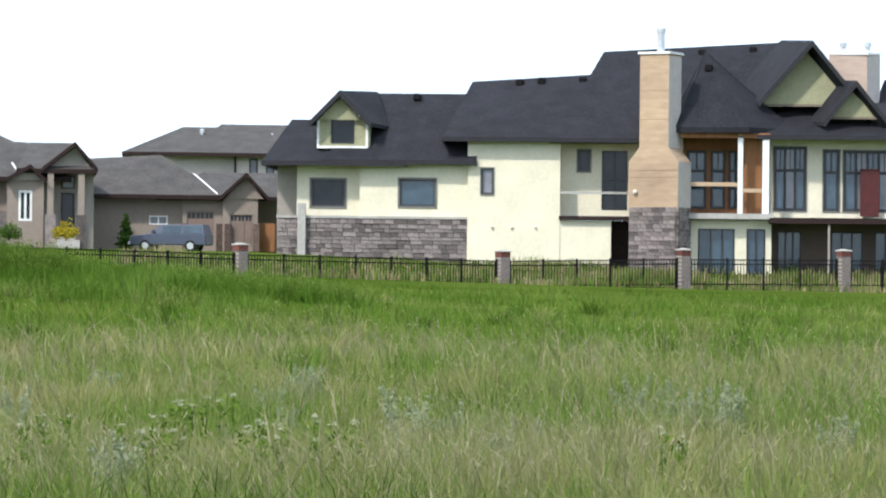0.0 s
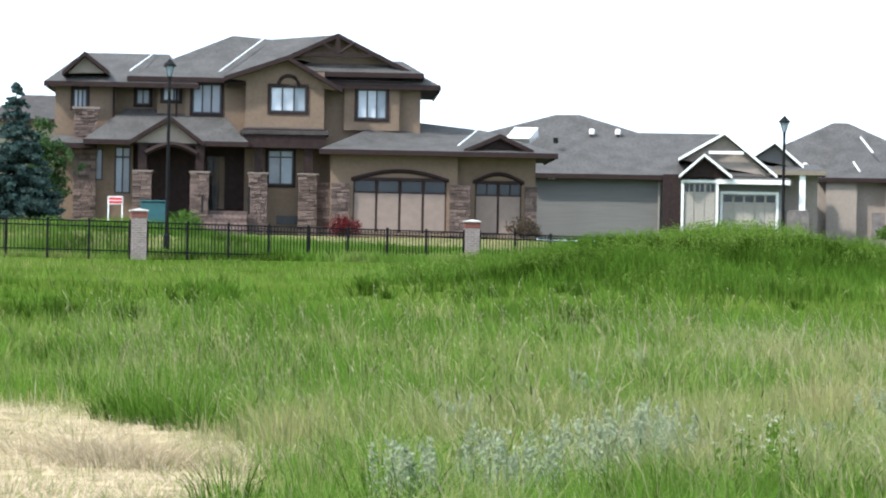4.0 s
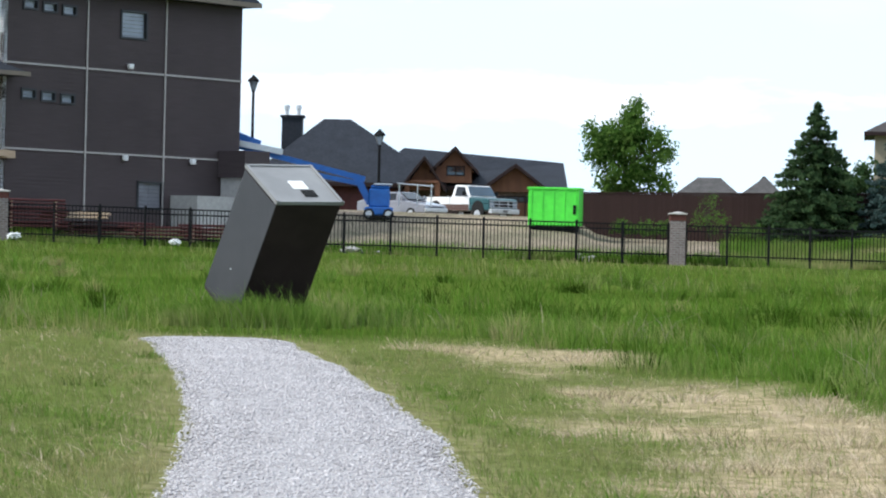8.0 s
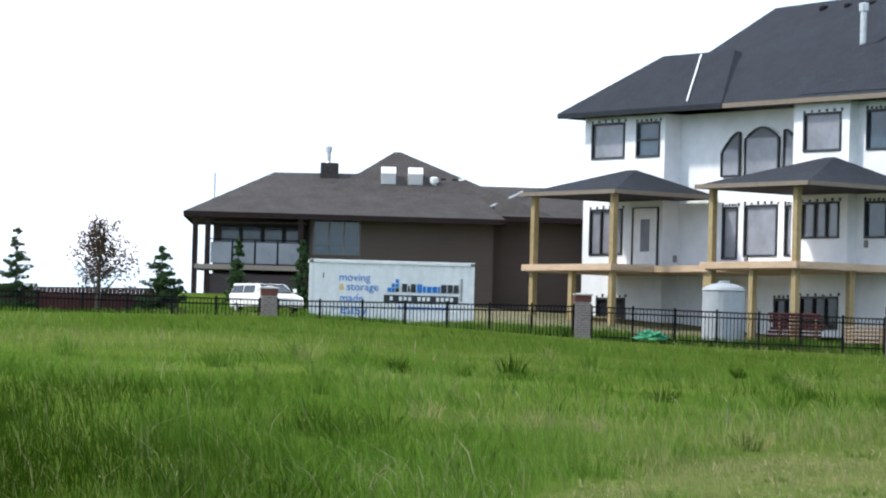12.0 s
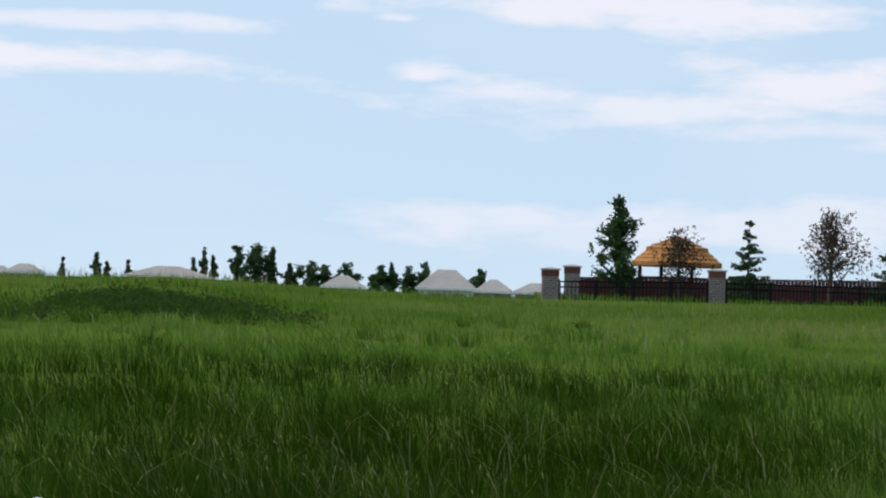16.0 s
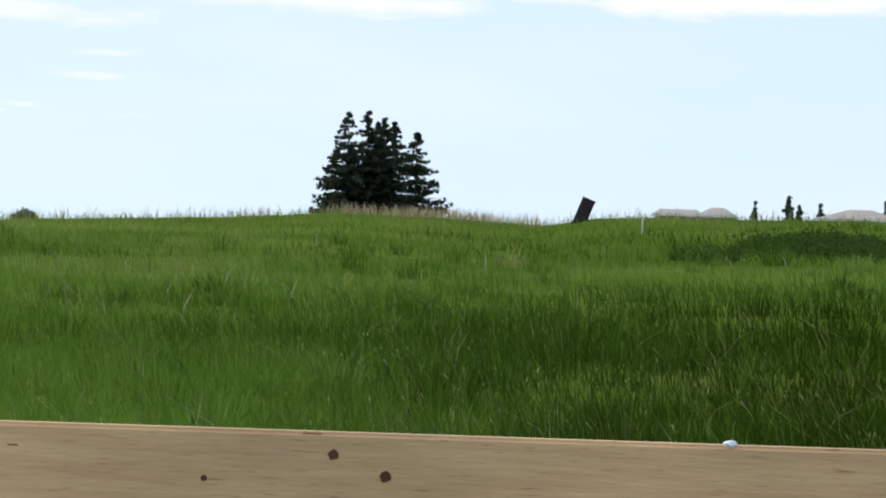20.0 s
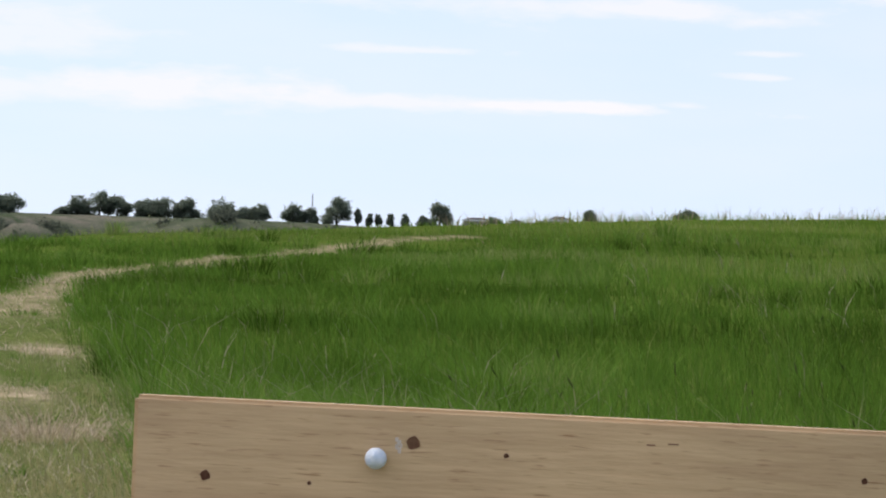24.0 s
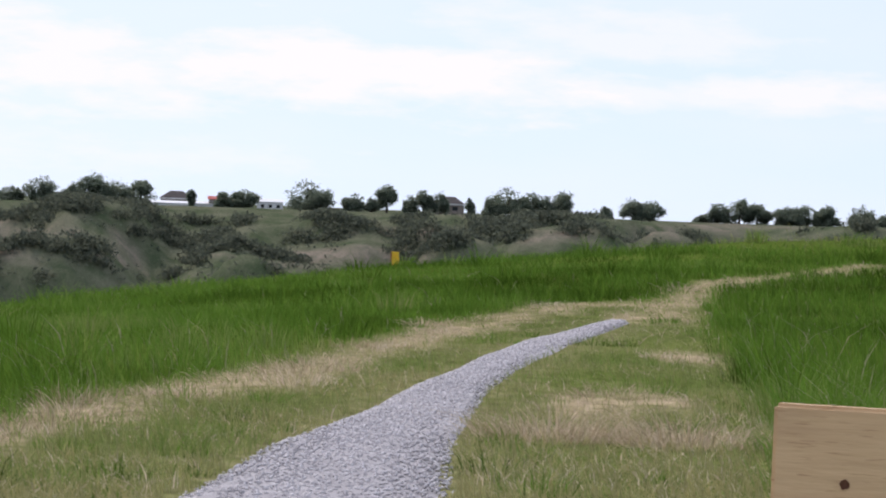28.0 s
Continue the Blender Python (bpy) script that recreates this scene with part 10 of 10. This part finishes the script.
def fence_weeds():
    """Rank grass behind the fence, denser and taller along the building lots."""
    rng = np.random.default_rng(15)
    n = 120000
    az = rng.uniform(-9.6, 55.5, n)
    r = np.interp(az, *CREST_R) + 1.6 + 5.0 * rng.random(n) ** 1.5
    x, y = -np.sin(np.radians(az)) * r, np.cos(np.radians(az)) * r
    lots = smooth(24, 25, az) * (1 - smooth(41, 46, az))
    ok = rng.random(n) < np.clip(0.5 + 0.3 * lots + 0.7 * fbm(x, y, 4, 7), 0, 1)
    x, y, az, lots = x[ok], y[ok], az[ok], lots[ok]
    n = len(x)
    h = (0.28 + 0.2 * lots + 0.18 * fbm(x, y, 2.6, 3)) * rng.uniform(0.5, 1.3, n)
    way, b = rng.uniform(0, 6.2832, n), 0.45 * h * rng.random(n)
    tone = np.clip(0.55 + 0.14 * (az < 24) + 0.3 * fbm(x, y, 3.3, 9) - 0.15 * lots + rng.normal(0, 0.1, n), 0, 1)
    blade_mesh("rank_grass", "grass", x, y, ground_z(x, y) - 0.03, h, rng.uniform(0.02, 0.05, n), rng.uniform(0, 6.2832, n), np.cos(way) * b, np.sin(way) * b, tone, "rank grass along the foot of the fence")
    # dry and leafy weeds on the unkempt lot of the cream house
    for name, material, count, tone0, label in (("lot_weeds", "grass_dry", 14000, 0.25, "dry grey-brown weeds on the building lot"), ("lot_grass", "grass", 26000, 0.6, "rough green weeds on the building lot")):
        az = rng.uniform(-9.6, 5.5, count)
        r = np.interp(az, *CREST_R) - 0.6 + 18.5 * rng.random(count) ** 0.8
        x, y = -np.sin(np.radians(az)) * r, np.cos(np.radians(az)) * r
        ok = rng.random(count) < np.clip(0.55 + 0.9 * fbm(x, y, 3.5, 17 + len(name)), 0.05, 1)
        x, y, r = x[ok], y[ok], r[ok]
        n = len(x)
        h = (0.42 + 0.3 * fbm(x, y, 2.2, 23)) * rng.uniform(0.5, 1.3, n)
        way = rng.uniform(0, 6.2832, n)
        b = 0.5 * h * rng.random(n)
        blade_mesh(name, material, x, y, ground_z(x, y) - 0.03, h, rng.uniform(0.03, 0.07, n), rng.uniform(0, 6.2832, n), np.cos(way) * b, np.sin(way) * b, np.clip(tone0 + 0.3 * fbm(x, y, 2.7, 5) + rng.normal(0, 0.12, n), 0, 1), label)
    # the dry seeding grass on the skyline of the rise
    az = rng.uniform(60, 80, 26000)
    r = np.interp(az, *CREST_R) - 3 + 6 * rng.random(26000)
    x, y = -np.sin(np.radians(az)) * r, np.cos(np.radians(az)) * r
    ok = rng.random(26000) < np.clip(0.03 + 0.16 * np.exp(-((az - 68.6) / 2.4) ** 2) + 0.3 * np.exp(-((az - 68.6) / 3.0) ** 2) * fbm(x, y, 4, 31), 0.004, 1)
    x, y = x[ok], y[ok]
    n = len(x)
    h, way = rng.uniform(0.22, 0.62, n), rng.uniform(0, 6.2832, n)
    b = 0.6 * h * rng.random(n)
    blade_mesh("crest_grass", "grass_dry", x, y, ground_z(x, y) - 0.03, h, rng.uniform(0.012, 0.026, n), rng.uniform(0, 6.2832, n), np.cos(way) * b, np.sin(way) * b, rng.uniform(0.1, 0.7, n), "dry seeding grass along the skyline")


fence_weeds()
blades("edge_grass", "grass", 90000, 20, 44, 84, 0.9, tall, 0.014, everywhere, lean=0.6, label="green grass towards the valley edge", az0=77.0, az1=100.5)


def on_hump(x, y, az, r):
    return np.clip(1.2 * np.interp(az, *BANK) * np.exp(-((r - 94) / 10) ** 2) - 0.2, 0, 1) * np.clip(0.75 + 0.4 * fbm(x, y, 3, 4), 0, 1)


blades("hump_grass", "grass", 190000, 16, 80, 110, 0.9, lambda x, y, az, r: 0.5 + 0.35 * fbm(x, y, 2.6, 3), 0.018, on_hump, lean=0.5, label="rank dark grass on a low hump", az0=0.0, az1=17.5)
blades("bank_grass", "grass", 110000, 18, 131.5, 148, 0.9, lambda x, y, az, r: 0.4 + 0.2 * fbm(x, y, 2.2, 3), 0.026, lambda x, y, az, r: 0.6 + 0.4 * wave(x, y, 3, 2), lean=0.5, label="uncut grass on the bank before the brown house", az0=13.5, az1=25.0)
blades("tuft", "grass", 6000, 19, 59.0, 61.4, 0.9, lambda x, y, az, r: 0.62 - 0.16 * np.abs(az - 32.8) + 0.1 * wave(x, y, 0.5, 3), 0.01, lambda x, y, az, r: 0.9 + 0 * x, lean=0.5, label="tall grass round the foot of the cabinet", az0=31.2, az1=34.4)


def hump_weeds():
    """Broad-leaved weeds that cover the low hump in the meadow."""
    rng = np.random.default_rng(17)
    cs = []
    for az, r in zip(rng.uniform(1.5, 16.0, 9000), rng.uniform(82, 106, 9000)):
        cover = 0.75 * float(np.interp(az, *BANK)) ** 0.6 * math.exp(-((r - 94) / 10) ** 2)
        p = at(az, r)
        cover += 0.4 * float(fbm(p.x, p.y, 3.1, 2))
        if cover > 0.45 and rng.random() < (cover - 0.35) * 1.6:
            top = min(0.75, 0.25 + 0.6 * (cover - 0.45)) * rng.uniform(0.5, 1.15)
            z = float(ground_z(p.x, p.y))
            for k in range(3):
                cs.append((p.x + rng.normal(0, 0.08), p.y + rng.normal(0, 0.08), z + top * (0.35 + 0.3 * k)))
    ob = leaf_mesh("weeds", cs, 0.08, 14, 0.03, "weed", None, 19, 0.9)
    tagged(ob, "rank leafy weeds covering a low hump", "weeds", kind="stuff")


hump_weeds()
M["weed_dark"] = blade_mat("weed_dark", (0.03, 0.06, 0.012), (0.045, 0.085, 0.018), (0.065, 0.11, 0.026), 1.0, 0.75)


def mound_weeds():
    """Dark leafy growth on the near face of a low mound in the green field."""
    rng = np.random.default_rng(27)
    n = 16000
    az, r = rng.uniform(58.8, 65.0, n), rng.uniform(85, 108, n)
    x, y = -np.sin(np.radians(az)) * r, np.cos(np.radians(az)) * r
    mid = 99 - 3.0 * np.abs(az - 62.4)
    cover = 1.15 - np.hypot((az - 61.9) / 2.5, (r - mid) / np.where(r > mid, 2.5, 9)) + 0.5 * fbm(x, y, 3.2, 8)
    ok = rng.random(n) < np.clip(cover, 0, 1) ** 1.3 * 0.42
    x, y, cover = x[ok], y[ok], cover[ok]
    z = ground_z(x, y)
    top = 0.3 + 0.12 * np.clip(cover, 0, 1)
    cs = [(a, b, c + t * u) for a, b, c, t in zip(x, y, z, top) for u in (0.55, 0.95)]
    ob = leaf_mesh("dark_weeds", cs, 0.1, 10, 0.045, "weed_dark", None, 29, 0.8)
    tagged(ob, "dark leafy weeds on a low mound in the field", "weeds", kind="stuff")


mound_weeds()


def meadow_clumps():
    """Tussocks, seed stalks and cut straw that break up the sward."""
    rng = np.random.default_rng(41)
    x, y, az, r = scatter(rng, 2600, 17.5, 100, 1.35, -9, 100)
    ok = (mown(x, y, az, r) < 0.25) & ((az < 40) | (rng.random(len(x)) < 0.55))
    x, y, az, r = x[ok], y[ok], az[ok], r[ok]
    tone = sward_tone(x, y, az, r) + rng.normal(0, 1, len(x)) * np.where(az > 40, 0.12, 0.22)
    tussocks("tussock", "grass", x, y, 70, 0.62, 0.28, 0.008, tone, "long-bladed tussocks in the uncut meadow", 42)
    p = [at(a, q) for a, q in ((19.95, 33.4), (19.7, 32.6), (20.2, 34.0), (19.4, 33.0), (18.9, 31.5))]
    tussocks("tussock", "grass", np.array([v.x for v in p]), np.array([v.y for v in p]), 260, 0.62, 0.4, 0.008, np.full(len(p), 0.3), "dark uncut tuft beside cut straw", 43)
    x, y, az, r = scatter(rng, 1500, 18, 60, 1.5, 17, 100)
    ok = dryness(x, y) > 0.3
    x, y, az, r = x[ok], y[ok], az[ok], r[ok]
    tussocks("cut_straw", "grass_dry", x, y, 80, 0.2, 0.32, 0.008, np.clip(0.6 + rng.normal(0, 0.25, len(x)), 0, 1), "tumbled heaps of cut straw", 44, 2.2)
    p = [at(a, q) for a, q in ((20.1, 27.1), (20.5, 27.4), (19.8, 26.8), (20.9, 27.9), (20.3, 26.6), (88.6, 24.2), (86.4, 24.0))]
    tussocks("cut_straw", "grass_dry", np.array([v.x for v in p]), np.array([v.y for v in p]), 420, 0.32, 0.5, 0.007, np.full(len(p), 0.5), "raked heap of cut straw", 45, 2.0)
    x, y, az, r = scatter(rng, 700, 17.5, 57, 1.4, 17, 100)
    ok = (mown(x, y, az, r) > 0.6) & (path_distance(x, y) > 0.1) & (dryness(x, y) < 0.4)
    x, y, az, r = x[ok], y[ok], az[ok], r[ok]
    tussocks("short_tuft", "grass", x, y, 60, 0.22, 0.22, 0.007, np.clip(0.45 + rng.normal(0, 0.2, len(x)), 0, 1), "short green tufts in the mown grass", 46, 1.0)

    def uncut(x, y, az, r):
        return (1 - mown(x, y, az, r)) * np.clip(0.45 + 0.8 * fbm(x, y, 5, 15), 0, 1)

    stalks("seed_stalk", 9000, 51, 17, 75, 1.4, -9.6, 21, uncut, 0.54, 0.0055, 0.05, 0.0055, 0.72, 0.85, "pale seed stalks over the meadow", 0.55)
    stalks("seed_stalk", 7000, 52, 18, 95, 1.2, 17, 88, lambda x, y, az, r: uncut(x, y, az, r) * np.clip(0.3 + 1.3 * fbm(x, y, 9, 21), 0.03, 1), 0.5, 0.004, 0.05, 0.005, 0.5, 0.62, "pale seed stalks over the green field", 0.5)
    stalks("timothy", 420, 53, 17.5, 48, 1.9, 9, 22, uncut, 0.58, 0.004, 0.08, 0.0065, 0.4, 0.12, "dark slender grass heads on tall stems", 0.3)
    stalks("timothy", 700, 54, 18, 48, 1.8, 36, 80, uncut, 0.58, 0.004, 0.07, 0.006, 0.3, 0.12, "dark slender grass heads on tall stems", 0.3)


meadow_clumps()


def sage_plants():
    """Silvery wormwood: upright plumes clothed in small pale leaves."""
    rng = random.Random(61)
    spots = [(5.5, 23.3, 1.0), (5.2, 23.8, 0.8), (0.6, 30.1, 1.1), (0.2, 31, 0.8), (-3.4, 36.8, 1.0), (-4.8, 33.2, 1.1), (-4.2, 34, 0.9), (11.7, 24.7, 1.3), (11.3, 25.2, 1.2), (10.9, 26.4, 1.0), (12.1, 24.9, 0.9), (15.3, 21.6, 1.0), (14.9, 21.9, 0.9), (14.0, 22.4, 1.2), (13.6, 22.2, 1.0), (11.2, 26.0, 1.3), (12.9, 22.9, 1.2), (-6.6, 30, 0.9), (2.4, 38, 1.0), (7.2, 33, 0.9)]
    spots += [(rng.uniform(-9, 15), rng.uniform(24, 48), rng.uniform(0.4, 0.7)) for i in range(14)]
    cs, sp = [], []
    for az, r, k in spots:
        for q in range(int(9 * k)):
            p = at(az + rng.gauss(0, 0.3 * 22 / r), r + rng.gauss(0, 0.16))
            z = float(ground_z(p.x, p.y))
            lean, a = rng.uniform(0.02, 0.16), rng.uniform(0, 6.28)
            top = rng.uniform(0.34, 0.56) * min(1.1, k)
            for j in range(9):
                u = 0.3 + 0.7 * j / 8
                cs.append((p.x + math.cos(a) * lean * u * u, p.y + math.sin(a) * lean * u * u, z + top * u))
                sp.append(0.03 * (1.15 - 0.8 * u) + 0.004)
    ob = leaf_mesh("sage", cs, sp, 13, 0.017, "sage", None, 62, 1.3, -0.7)
    tagged(ob, "silvery wormwood plumes among the grass", "sage", kind="stuff")


sage_plants()


def flower_heads():
    """White flat flower heads on leafy stems in the near meadow."""
    rng = random.Random(8)
    cs, leaves, bm = [], [], bmesh.new()
    for az, r in ((4.3, 29.6), (3.9, 29), (3.2, 24.7), (2.9, 24.9), (4.8, 24.7), (4.9, 25.4), (2.1, 25.5), (1.6, 24), (9.6, 24), (8.9, 24.6), (9.2, 23), (6.9, 26), (-4.0, 24)):
        for k in range(5):
            p = at(az + rng.gauss(0, 0.28), r + rng.gauss(0, 0.3))
            z, top = float(ground_z(p.x, p.y)), rng.uniform(0.4, 0.6)
            tip = (p.x + rng.gauss(0, 0.03), p.y + rng.gauss(0, 0.03), z + top)
            add_tube(bm, [(p.x, p.y, z), tip], [0.004, 0.003], 3)
            cs.append(tip)
            leaves += [(p.x, p.y, z + top * u) for u in (0.3, 0.45, 0.6, 0.75, 0.88)]
    stems = part("flowering_plants", bm, "weed")
    tagged(stems, "white-flowered leafy weeds in the meadow", "flowers", kind="stuff")
    leaf_mesh("flower_heads", cs, 0.014, 26, 0.0085, "flower", stems, 4, 0.5)
    leaf_mesh("stem_leaves", leaves, 0.02, 4, 0.03, "weed", stems, 5, 0.6)


flower_heads()
